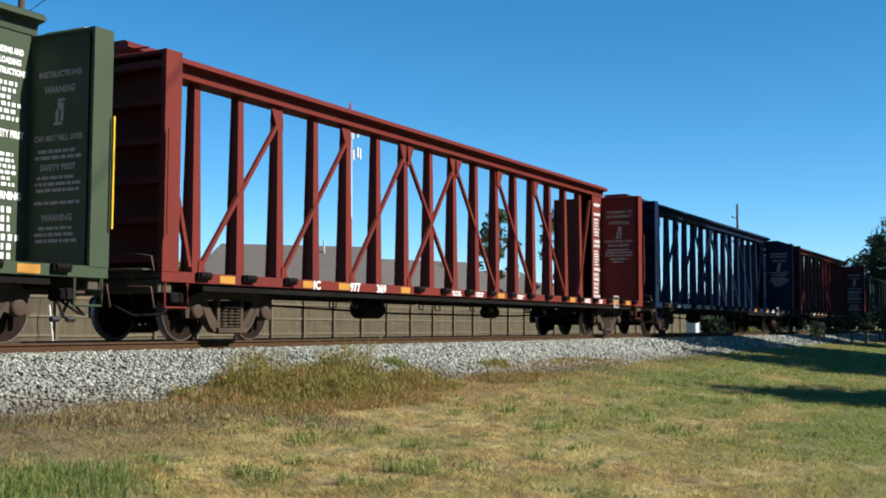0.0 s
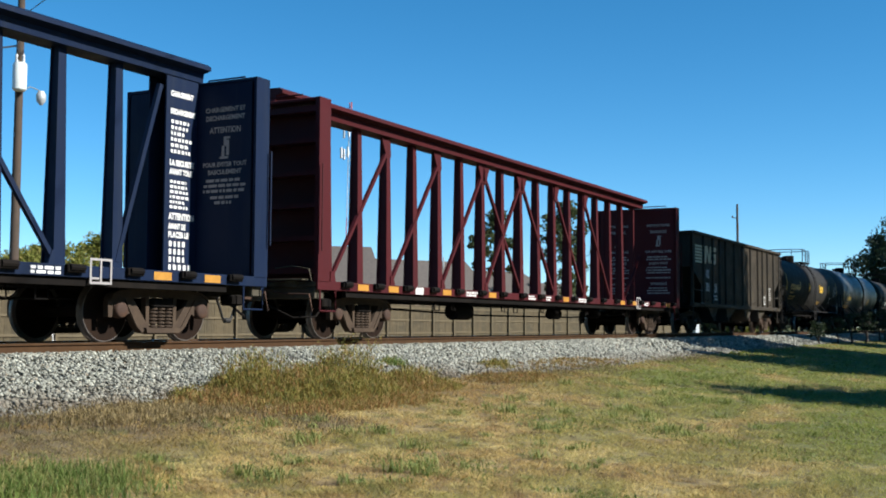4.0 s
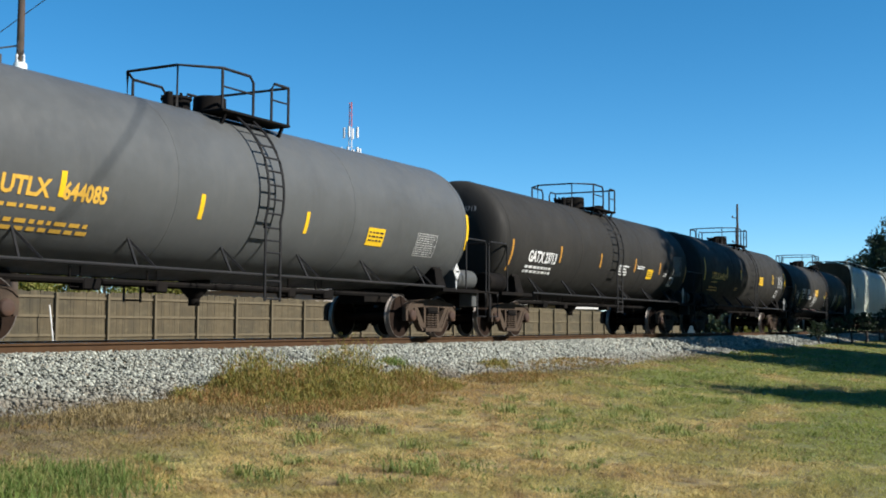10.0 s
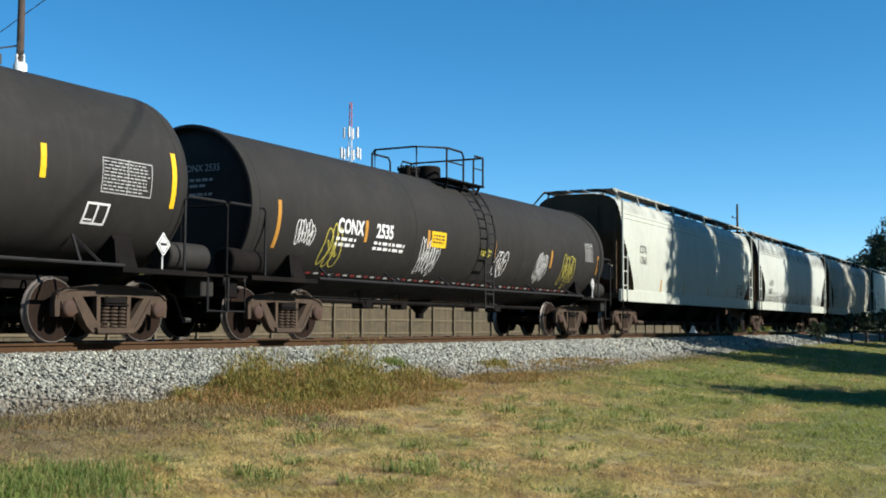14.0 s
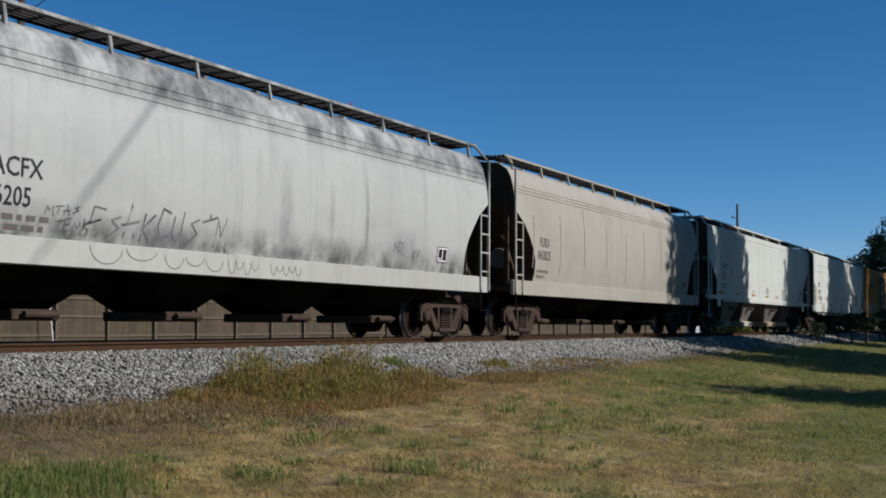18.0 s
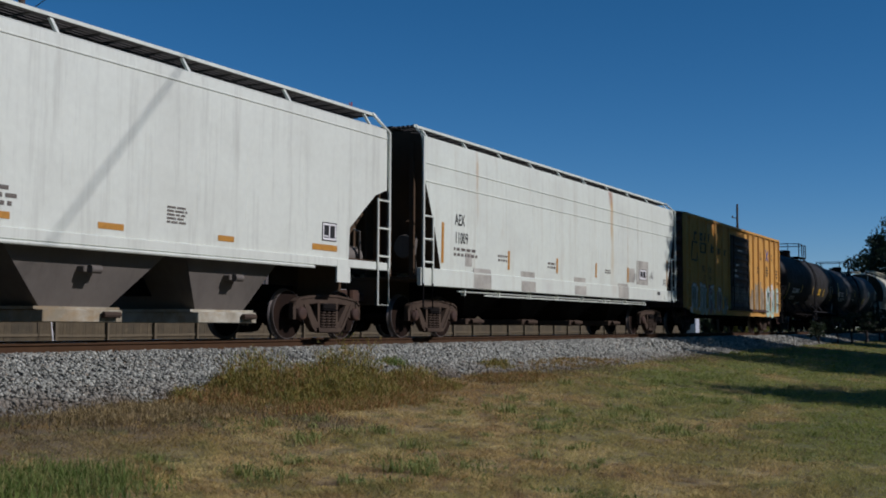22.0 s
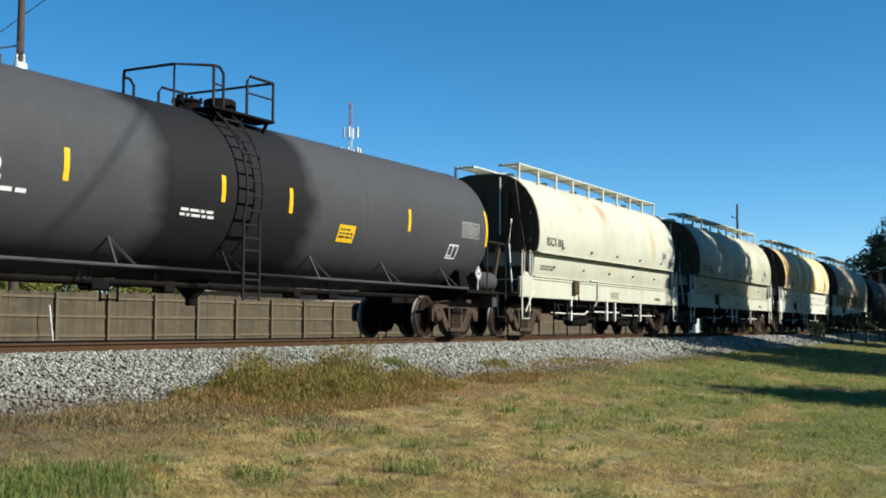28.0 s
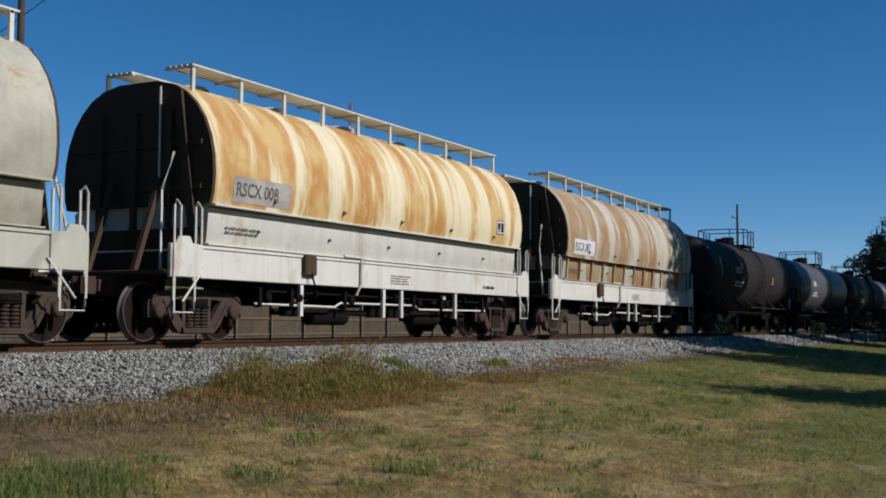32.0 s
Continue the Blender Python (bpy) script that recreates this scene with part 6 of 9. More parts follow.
def box_car(label):
    car = thing("box_car", label, "box car", "cars of the freight train")
    H, ht, y, z0, z1 = 7.71, 6.23, 1.46, 0.95, 4.26
    d0, d1 = -1.43, 1.64
    for j in (-1, 1):
        s = Shape()
        if j < 0:
            s.box(-H, d0, -y, -y + 0.05, z0, z1)
            s.box(d1, H, -y, -y + 0.05, z0, z1)
            s.box(d0, d1, -y + 0.01, -y + 0.05, 4.02, z1)
        else:
            s.box(-H, H, y - 0.05, y, z0, z1)
        part("side_sheet", s, M_BOX, car)
        c = Shape()
        c.box(-H, H, min(j * (y - 0.05), j * (y + 0.07)), max(j * (y - 0.05), j * (y + 0.07)), z1, z1 + 0.10, 0.01)
        part("roof_edge", c, M_BOX, car)
        sl = Shape()
        sl.prism([(-H, z0), (H, z0), (H, 0.78), (H - 1.6, 0.72), (-H + 1.6, 0.72), (-H, 0.95)], "y", j * (y + 0.02), j * (y - 0.06))
        part("side_sill", sl, M_BOX, car)
        xs = [-7.65, -7.09, -5.99, -4.85, -3.69, -2.58, -1.58, 1.72, 2.58, 3.55, 4.66, 5.76, 6.75, 7.65]
        for x in xs:
            p = Shape()
            a, b = j * y, j * (y + 0.075)
            p.loft([[(x - 0.06, a, z0), (x + 0.06, a, z0), (x + 0.04, b, z0 + 0.04), (x - 0.04, b, z0 + 0.04)],
                    [(x - 0.06, a, z1), (x + 0.06, a, z1), (x + 0.04, b, z1), (x - 0.04, b, z1)]])
            part("side_post", p, M_BOX, car)
    dr = Shape()
    dr.box(d0 + 0.02, d1 - 0.02, -y - 0.03, -y + 0.02, 1.02, 4.0)
    n, ribs = 11, []
    for i in range(n):
        z = 1.12 + i * 2.8 / (n - 1)
        ribs.append(Shape().prism([(-y - 0.03, z - 0.07), (-y - 0.085, z - 0.03), (-y - 0.085, z + 0.03), (-y - 0.03, z + 0.07)], "x", d0 + 0.18, d1 - 0.18))
    dr.box(d0 + 0.02, d0 + 0.16, -y - 0.07, -y - 0.03, 1.02, 4.0)
    dr.box(d1 - 0.16, d1 - 0.02, -y - 0.07, -y - 0.03, 1.02, 4.0)
    door = part("sliding_door", dr, M_DOOR, car, "dark ribbed sliding door with spray paint")
    for r in ribs:
        part("door_rib", r, M_DOOR, door)
    lk = Shape()
    lk.tube([(d0 + 0.32, -y - 0.11, 1.05), (d0 + 0.32, -y - 0.11, 4.0)], 0.025, 6)
    lk.box(d0 + 0.2, d0 + 0.44, -y - 0.13, -y - 0.09, 1.9, 2.2, 0.01)
    part("lock_bar", lk, M_DOOR, door)
    tr = Shape()
    tr.box(d0 - 0.2, d1 + 3.4, -y - 0.12, -y + 0.02, 0.93, 0.985, 0.01)
    for i in range(24):
        x = d0 - 0.1 + i * 0.255
        tr.box(x - 0.03, x + 0.03, -y - 0.13, -y - 0.02, 0.985, 1.015)
    part("door_track", tr, M_BOXEND, car)
    for k in (-1, 1):
        e = Shape()
        e.box(min(k * H, k * (H - 0.04)), max(k * H, k * (H - 0.04)), -y + 0.051, y - 0.051, z0, z1)
        wall = part("end_wall", e, M_BOXEND, car)
        for i in range(9):
            z = z0 + 0.2 + i * (z1 - z0 - 0.4) / 8
            part("corrugation", Shape().prism([(k * H, z - 0.13), (k * (H + 0.09), z - 0.04), (k * (H + 0.09), z + 0.04), (k * H, z + 0.13)], "y", -y + 0.10, y - 0.10), M_BOXEND, wall)
        for z in (1.35, 1.85, 2.35):
            l = Shape()
            l.tube([(k * (H - 0.10), -y - 0.10, z), (k * (H - 0.55), -y - 0.10, z)], 0.022, 5)
            l.tube([(k * (H - 0.10), -y - 0.10, z), (k * (H - 0.10), -y, z)], 0.02, 5)
            l.tube([(k * (H - 0.55), -y - 0.10, z), (k * (H - 0.55), -y, z)], 0.02, 5)
            part("grab_iron", l, M_BOX, car)
        l = Shape()
        l.tube([(k * (H + 0.10), -0.9, 0.9), (k * (H + 0.10), -0.9, 2.4), (k * (H + 0.10), -1.35, 2.4), (k * (H + 0.10), -1.35, 0.9)], 0.02, 5)
        steps = part("end_ladder", l, M_BOXEND, car)
        for i in range(4):
            z = 1.1 + i * 0.40
            part("rung", Shape().tube([(k * (H + 0.10), -1.35, z), (k * (H + 0.10), -0.90, z)], 0.02, 5), M_BOXEND, steps)
        part("step", stirrup(Shape(), k * (H - 0.3), -y, 0.44, 0.95, 0.45), M_BOXEND, car)
    rf = Shape()
    rf.prism([(-y - 0.06, z1 + 0.10), (0.0, z1 + 0.32), (y + 0.06, z1 + 0.10), (y + 0.06, z1 + 0.06), (-y - 0.06, z1 + 0.06)], "x", -H, H)
    for i in range(15):
        x = -H + 0.3 + i * (2 * H - 0.6) / 14
        rf.prism([(-y - 0.07, z1 + 0.10), (0.0, z1 + 0.36), (y + 0.07, z1 + 0.10)], "x", x - 0.05, x + 0.05)
    part("roof", rf, M_BOXEND, car)
    fl = Shape()
    fl.box(-H + 0.05, H - 0.05, -y + 0.06, y - 0.06, 0.94, 1.0)
    fl.box(-H, H, -0.3, 0.3, 0.62, 0.93)
    for x in (-2.6, -1.2, 0.9, 2.4):
        fl.box(x - 0.3, x + 0.3, -1.0, -0.6, 0.60, 0.92, 0.03)
    part("underframe", fl, M_UNDER, car)
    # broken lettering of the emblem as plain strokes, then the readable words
    yy = y + 0.012
    for poly in (((-6.55, 3.44), (-6.40, 3.44), (-6.33, 3.66), (-6.12, 3.66), (-6.09, 3.76), (-6.46, 3.76)), ((-5.80, 3.46), (-5.42, 3.46), (-5.33, 3.76), (-5.71, 3.76)),
                 ((-5.17, 3.49), (-4.99, 3.49), (-4.93, 3.68), (-5.11, 3.68)), ((-5.10, 3.71), (-4.92, 3.71), (-4.90, 3.78), (-5.08, 3.78)), ((-4.64, 3.47), (-4.47, 3.47), (-4.36, 3.80), (-4.53, 3.80)),
                 ((-4.27, 3.10), (-3.86, 3.10), (-3.80, 3.33), (-4.04, 3.35), (-4.01, 3.42), (-4.18, 3.42)), ((-3.26, 3.09), (-2.90, 3.09), (-2.83, 3.33), (-3.19, 3.33)),
                 ((-2.40, 3.08), (-2.24, 3.08), (-1.92, 3.33), (-2.08, 3.33)), ((-2.38, 3.33), (-2.20, 3.33), (-2.00, 3.08), (-2.18, 3.08))):
        part("emblem", on_side(outline_field(poly), 0, 0, yy), M_INK, car, "black slanted block")
    for x, z in ((-5.60, 3.55), (-4.04, 3.16), (-3.08, 3.15)):
        part("emblem", on_side(outline_field(((x, z), (x + 0.09, z), (x + 0.13, z + 0.11), (x + 0.04, z + 0.11))), 0, 0, yy + 0.003), M_BOX, car, "yellow slot in a black block")
    loop = Shape()
    pts = [(-6.9, 2.71), (-6.7, 3.37), (-5.85, 3.37), (-5.82, 3.36), (-4.96, 3.38), (-5.03, 3.04), (-5.62, 3.04), (-5.62, 3.28), (-5.9, 3.34), (-6.12, 2.70), (-6.9, 2.71)]
    for (a, b), (c, d) in zip(pts, pts[1:]):
        loop.beam((a, -yy, b), (c, -yy, d), 0.012, 0.055)
    part("emblem", loop, M_INK, car, "black outline")
    for txt, x, z, sz in (("RB", -5.43, 2.30, 0.34), ("OX", -4.57, 2.30, 0.34), ("32", -5.26, 1.97, 0.34), ("134", -4.61, 1.97, 0.34),
                          ("next", 3.9, 3.47, 0.24), ("load", 3.92, 3.25, 0.24), ("any", 6.05, 3.48, 0.22), ("road", 6.0, 3.30, 0.22)):
        part("car_number" if txt.isupper() or txt.isdigit() else "lettering", on_side(letters(txt, sz, 0.8, 0.0), x, z, yy), M_INK, car)
    arrows = Shape()
    arrows.beam((5.02, -yy, 3.74), (5.52, -yy, 3.24), 0.012, 0.07)
    arrows.beam((5.04, -yy - 0.004, 3.26), (5.50, -yy - 0.004, 3.72), 0.012, 0.07)
    part("emblem", arrows, plain("blue_mark", (0.10, 0.12, 0.30), 0.5), car, "crossed blue strokes")
    for x, z, w, h, n in ((5.0, 3.02, 0.5, 0.5, 4), (7.05, 2.95, 0.35, 0.45, 3), (3.4, 2.95, 0.18, 0.35, 2)):
        part("small_print", on_side(bars(x, z, w, h, n, 51, 0.4), 0, 0, yy), M_INK, car)
    part("small_print", on_side(bars(-0.4, 3.45, 0.9, 0.08, 1, 52, 0.2), 0, 0, y + 0.09), M_DECAL, car)
    # graffiti along the lower side: fat outlined strokes, paler fields, cloud tops
    def fat_form(pts, width, fill, lift, name="graffiti_form"):
        rim = part(name, on_side(fat_line(pts, width + 0.028), 0, 0, y + lift), M_INK, car, "graffiti form with a dark outline")
        part("graffiti_fill", on_side(fat_line(pts, width), 0, 0, y + lift + 0.003), M_FILL[fill], rim)
        part("graffiti_shine", on_side(fat_line([(a - width * 0.30, b + width * 0.12) for a, b in pts[:max(2, len(pts) * 2 // 3)]], 0.035), 0, 0, y + lift + 0.006), M_FILL["white"], rim)
    sheet = y + 0.016
    part("graffiti_ground", on_side(outline_field(((-7.0, 0.76), (-1.75, 0.76), (-1.95, 1.15), (-2.1, 1.42), (-2.6, 1.62), (-3.6, 1.66), (-4.4, 1.72), (-5.5, 1.74), (-6.4, 1.70), (-7.0, 1.55))), 0, 0, sheet - 0.0015), M_FILL["cream"], car, "dull painted field behind the graffiti")
    part("graffiti_ground", on_side(outline_field(((4.86, 0.76), (7.55, 0.76), (7.55, 2.0), (7.1, 2.1), (6.5, 1.95), (5.9, 2.08), (5.3, 2.05), (4.92, 1.7))), 0, 0, sheet - 0.0015), M_FILL["mint"], car, "pale green painted field")
    bow = lambda cx, cz, rx, rz, a0, a1, n=12: [(cx + rx * math.cos(radians(a0 + (a1 - a0) * i / n)), cz + rz * math.sin(radians(a0 + (a1 - a0) * i / n))) for i in range(n + 1)]
    fat_form([(-6.85, 0.86), (-6.72, 1.6), (-6.45, 1.55), (-6.5, 1.25), (-6.78, 1.22)], 0.17, "cream", 0.018)
    fat_form([(-6.28, 0.86), (-6.22, 1.62), (-5.95, 1.60)] + bow(-6.0, 1.38, 0.16, 0.22, 90, -90, 6) + [(-5.9, 0.88)], 0.17, "white", 0.02)
    fat_form(bow(-5.45, 1.22, 0.30, 0.42, 40, 320), 0.22, "cream", 0.018)
    fat_form(bow(-4.92, 1.22, 0.22, 0.42, 60, 400), 0.20, "cream", 0.022)
    fat_form([(-4.10, 1.58), (-4.34, 1.60), (-4.50, 1.42), (-4.36, 1.24), (-4.18, 1.10), (-4.20, 0.88), (-4.48, 0.84)], 0.22, "pink", 0.018)
    fat_form([(-3.98, 1.60), (-3.92, 1.05), (-3.78, 0.86), (-3.60, 1.05), (-3.52, 1.58)], 0.20, "cream", 0.022)
    fat_form([(-3.36, 0.86), (-3.28, 1.54), (-2.98, 0.92), (-2.90, 1.50)], 0.20, "pink", 0.018)
    fat_form([(-2.66, 0.88), (-2.62, 1.46), (-2.30, 1.40), (-2.58, 1.14), (-2.28, 1.05), (-2.60, 0.86), (-2.0, 0.84)], 0.16, "cream", 0.022)
    rg = random.Random(19)
    for i in range(13):
        x, z = -6.75 + 0.40 * i + rg.uniform(-0.1, 0.1), rg.uniform(0.84, 1.0)
        fat_form([(x, z), (x + rg.uniform(-0.08, 0.08), z + 0.3), (x + rg.uniform(-0.1, 0.12), z + rg.uniform(0.5, 0.66))], rg.uniform(0.07, 0.13), rg.choice(("cream", "pink", "grey", "white", "cream")), 0.026 + 0.002 * (i % 3))
    for i in range(8):
        x, z = 5.0 + 0.32 * i, rg.uniform(0.85, 1.2)
        fat_form([(x, z), (x + 0.1, z + 0.3), (x + rg.uniform(-0.1, 0.1), z + rg.uniform(0.5, 0.8))], rg.uniform(0.06, 0.11), rg.choice(("mint", "white", "grey")), 0.026 + 0.002 * (i % 3))
    part("graffiti_splash", disc(bubble(-6.95, 0.98, 0.34, 0.36, 141), y + 0.034), M_FILL["white"], car, "white paint splash")
    for i in range(16):
        part("track_bolt", Shape().box(-1.45 + 0.28 * i, -1.35 + 0.28 * i, -y - 0.125, -y - 0.09, 0.875, 0.925), M_ORANGE, car)
    for i, (cx, cz, w, h, col) in enumerate(((-6.5, 1.72, 0.5, 0.26, "white"), (-5.55, 1.76, 0.44, 0.26, "white"), (-5.2, 1.72, 0.36, 0.24, "white"), (-4.52, 1.74, 0.30, 0.16, "red"), (-4.1, 1.70, 0.50, 0.30, "white"),
                                             (-3.0, 1.62, 0.46, 0.30, "white"), (-2.5, 1.56, 0.20, 0.30, "red"), (-1.9, 0.95, 0.34, 0.34, "white"), (-1.7, 0.86, 0.22, 0.16, "red"))):
        rim = part("graffiti_form", disc(bubble(cx, cz, w + 0.05, h + 0.05, 100 + i), y + 0.010), M_INK, car)
        part("graffiti_fill", disc(bubble(cx, cz, w, h, 100 + i), y + 0.013), M_FILL[col], rim)
    for i, (x0, z0, x1, z1) in enumerate(((-5.85, 1.0, -5.70, 1.2), (-5.0, 0.98, -4.86, 1.16), (-4.36, 1.28, -4.24, 1.46), (-3.86, 0.98, -3.74, 1.14), (-3.2, 0.85, -3.08, 1.05), (-2.44, 1.20, -2.30, 1.32))):
        part("graffiti_chip", on_side(outline_field(((x0, z0), (x1, z0 + 0.04), (x1 - 0.03, z1), (x0 + 0.02, z1 - 0.05))), 0, 0, y + 0.036), M_INK if i % 2 else M_FILL["white"], car)
    for i, (pts, wd, col) in enumerate((([(4.98, 2.0), (5.05, 1.5), (5.3, 1.25), (5.5, 2.1)], 0.20, "white"), ([(5.0, 1.1), (5.1, 0.85), (5.55, 0.85), (5.5, 1.15), (5.15, 1.2)], 0.20, "mint"), (bow(6.15, 1.85, 0.17, 0.28, 0, 360), 0.20, "white"),
                                        (bow(6.2, 1.10, 0.30, 0.34, 20, 340), 0.18, "mint"), ([(5.78, 0.86), (5.8, 1.5), (5.86, 2.0)], 0.16, "mint"), ([(6.98, 0.88), (6.95, 1.4), (7.02, 2.05)], 0.22, "mint"), ([(7.38, 0.90), (7.36, 1.5), (7.42, 1.95)], 0.20, "white"))):
        fat_form(pts, wd, col, 0.018 + 0.002 * (i % 3))
    for i in range(5):
        cx = 2.0 + i * 0.56
        part("buffed_patch", disc(bubble(cx, (1.30, 1.42, 1.55, 1.55, 1.45)[i], 0.74, (0.8, 1.0, 1.2, 1.25, 1.1)[i], 90 + i), y + 0.012 + 0.002 * i), M_FILL["grey"], car, "grey-brown buffed paint patch")
    for i in range(4):
        part("spray_paint", on_side(strokes(-1.15 + 0.65 * i, 1.1, 0.7, 0.95, 110 + i, 4, 0.022), 0, 0, y + 0.094), M_FADED, car, "pale spray-paint loops on the door")
    for i, (x, z, w) in enumerate(((-1.0, 2.62, 0.5), (-1.05, 2.40, 0.75), (-0.6, 2.85, 0.45))):
        part("small_print", on_side(bars(x, z, w, 0.10, 1, 57 + i, 0.15), 0, 0, y + 0.09), M_DECAL, car)
    # rust along the sill, the posts' feet and the roof edge
    rr = random.Random(77)
    for i in range(26):
        x = rr.uniform(-7.5, 7.5)
        w, h = rr.uniform(0.03, 0.10), rr.uniform(0.12, 0.5)
        top = rr.choice((4.22, 4.22, 2.6, 1.35))
        if -1.5 < x < 1.7:
            continue
        part("rust_stain", on_side(outline_field(((x, top), (x + w, top), (x + w * 0.7, top - h * 0.6), (x + w * 0.45, top - h), (x + w * 0.2, top - h * 0.5))), 0, 0, y + 0.005), M_RUSTRUN, car)
    bxp = part("stencil_plate", on_side(flat([(5.3, 1.62, 5.65, 1.90)]), 0, 0, y + 0.094), M_INK, car)
    part("stencil", on_side(stencil_box(5.32, 1.64, 0.31, 0.23), 0, 0, y + 0.098), M_DECAL, bxp)
    running_gear(car, ht, H + 0.2)
    return car

# ---------------------------------------------------------------- the train: each car with its place along the train
TRAIN = []


def couple(car, s):
    TRAIN.append((car, s))
    return car


couple(lumber_flat(M_GREEN, "green centerbeam lumber flat car, empty", dict(seed=1, english=True, iron=M_YELLOW, box_x=6.0)), 0.77)
couple(lumber_flat(M_RED, "oxide-red centerbeam lumber flat car, empty", dict(seed=2, iron=M_RED, step=1.2, shift=0.19, box_x=8.4, words=(("IC", -7.2), ("977", -6.0), ("369", -5.05)))), 24.1)
couple(lumber_flat(M_BLUE, "dark blue centerbeam lumber flat car, empty", dict(seed=3, iron=M_BLUE, box_x=7.1, words=(("NOKL", -8.1), ("737", -6.1), ("390", -4.95)))), 47.68)
couple(lumber_flat(M_MAROON, "maroon centerbeam lumber flat car, empty", dict(seed=4, english=True, web=False, iron=M_MAROON, box_x=6.4, words=(("600", -7.6),))), 71.42)
couple(open_hopper("black open-top steel coal hopper with outside posts"), 91.34)
couple(tank_car(M_BLACK_TANK, "black tank car with gold lettering", 7.7, 6.46, dict(
    dome=-0.2, lad=-0.35, r=1.42, zc=2.41, wide=1.18, ink=M_GOLD, words=(("UTLX", -6.13, 2.16, 0.36, 0.95), ("645308", -5.02, 2.16, 0.34, 0.84)), print=((-6.1, 2.05, 1.0, 0.10, 1, 1), (-6.1, 1.87, 1.5, 0.26, 2, 2), (1.5, 1.7, 0.75, 0.22, 2, 154)),
    stripes=((-7.08, 2.05, 0.86), (-3.78, 2.21, 0.40), (-1.39, 2.18, 0.44), (1.54, 2.19, 0.44), (4.3, 2.2, 0.42), (6.84, 2.08, 0.78)), signs=((1.66, 2.18, 0.75, 0.34),),
    panels=((5.64, 2.58, 0.95, 0.55),), boxes=((4.82, 1.66),))), 107.72)
couple(tank_car(M_GREY_TANK, "faded grey tank car with gold lettering", 7.5, 6.22, dict(
    dome=-0.1, lad=-0.15, ink=M_GOLD, words=(("UTLX", -5.77, 1.96, 0.34, 0.95), ("644085", -4.72, 1.96, 0.34, 0.8)), print=((-5.77, 1.86, 1.0, 0.10, 1, 3), (-5.8, 1.68, 1.9, 0.24, 2, 4)),
    stripes=((-6.82, 1.9, 0.85), (-4.75, 1.98, 0.36), (-1.9, 1.92, 0.40), (0.95, 1.9, 0.40), (7.13, 1.98, 0.8)), signs=((3.0, 1.83, 0.62, 0.36),),
    panels=((4.93, 2.2, 0.85, 0.5),))), 124.1)
couple(tank_car(M_BLACK_TANK, "black tank car with white lettering", 7.9, 6.53, dict(
    dome=0.25, lad=-0.1, r=1.44, zc=2.45, words=(("GATX", -6.17, 1.92, 0.40, 0.88), ("23713", -5.12, 1.92, 0.40, 0.75)), print=((-6.2, 1.84, 1.8, 0.26, 2, 5), (0.55, 2.16, 0.85, 0.36, 4, 151), (2.2, 2.2, 0.72, 0.12, 2, 152), (5.0, 2.08, 0.30, 0.14, 2, 153)), vents=(2.15,), stripe_mat=M_ORANGE,
    stripes=((-7.2, 1.65, 0.80), (-4.12, 1.98, 0.44), (-1.07, 1.98, 0.42), (2.0, 1.98, 0.43), (4.5, 2.0, 0.4), (7.45, 1.85, 0.58)), signs=((3.25, 1.82, 0.56, 0.32),),
    panels=((5.96, 2.68, 0.95, 0.65),), boxes=((5.75, 1.66),))), 140.97)
couple(tank_car(M_BLACK_TANK, "black tank car with gold lettering and yellow strips", 7.75, 6.32, dict(
    dome=0.4, lad=0.35, r=1.44, zc=2.45, wide=1.2, ink=M_GOLD, words=(("UTLX", -5.9, 2.13, 0.36, 0.95), ("644039", -4.82, 2.13, 0.34, 0.84)), print=((-5.86, 2.06, 1.0, 0.10, 1, 7), (-5.95, 1.86, 1.45, 0.24, 2, 8), (-2.0, 1.9, 0.3, 0.16, 2, 77)),
    stripes=((-6.9, 2.02, 0.85), (-3.64, 2.21, 0.43), (-1.39, 2.23, 0.40), (1.67, 2.21, 0.40), (4.58, 2.2, 0.46), (7.12, 2.02, 0.85)), signs=((1.89, 2.12, 0.68, 0.36),),
    panels=((5.64, 2.62, 1.0, 0.5),), boxes=((5.45, 1.67),))), 157.88)
couple(tank_car(M_BLACK_TANK, "black tank car with white lettering and graffiti", 8.25, 6.75, dict(
    dome=0.2, head=0.22, bend=0.5, lip=True, r=1.42, zc=2.27, dashes=1.22, words=(("CONX", -5.68, 2.0, 0.38, 0.78), ("2535", -4.31, 2.0, 0.38, 0.85)), print=((-5.68, 1.94, 0.8, 0.22, 2, 9), (-4.35, 1.94, 1.2, 0.22, 2, 10)), stripe_mat=M_ORANGE,
    stripes=((-7.5, 1.6, 0.85), (-4.68, 1.88, 0.42), (-2.2, 1.92, 0.38), (1.05, 1.88, 0.42), (4.5, 1.8, 0.46), (7.9, 1.75, 0.55)), signs=((-2.08, 1.95, 0.65, 0.34),),
    panels=((6.9, 2.6, 0.6, 0.5),),
    tags=((-6.95, 1.72, 0.55, 0.42, 5, M_DECAL), (-6.0, 1.35, 0.55, 0.80, 6, M_FILL["yellow"]), (-2.45, 1.4, 0.8, 0.85, 7, M_DECAL), (1.2, 1.42, 0.6, 0.8, 8, M_DECAL),
          (3.6, 1.42, 0.65, 0.8, 9, M_DECAL), (5.35, 1.42, 0.85, 0.85, 10, M_FILL["yellow"]), (0.35, 1.9, 0.5, 0.16, 11, M_FILL["yellow"])))), 175.2)

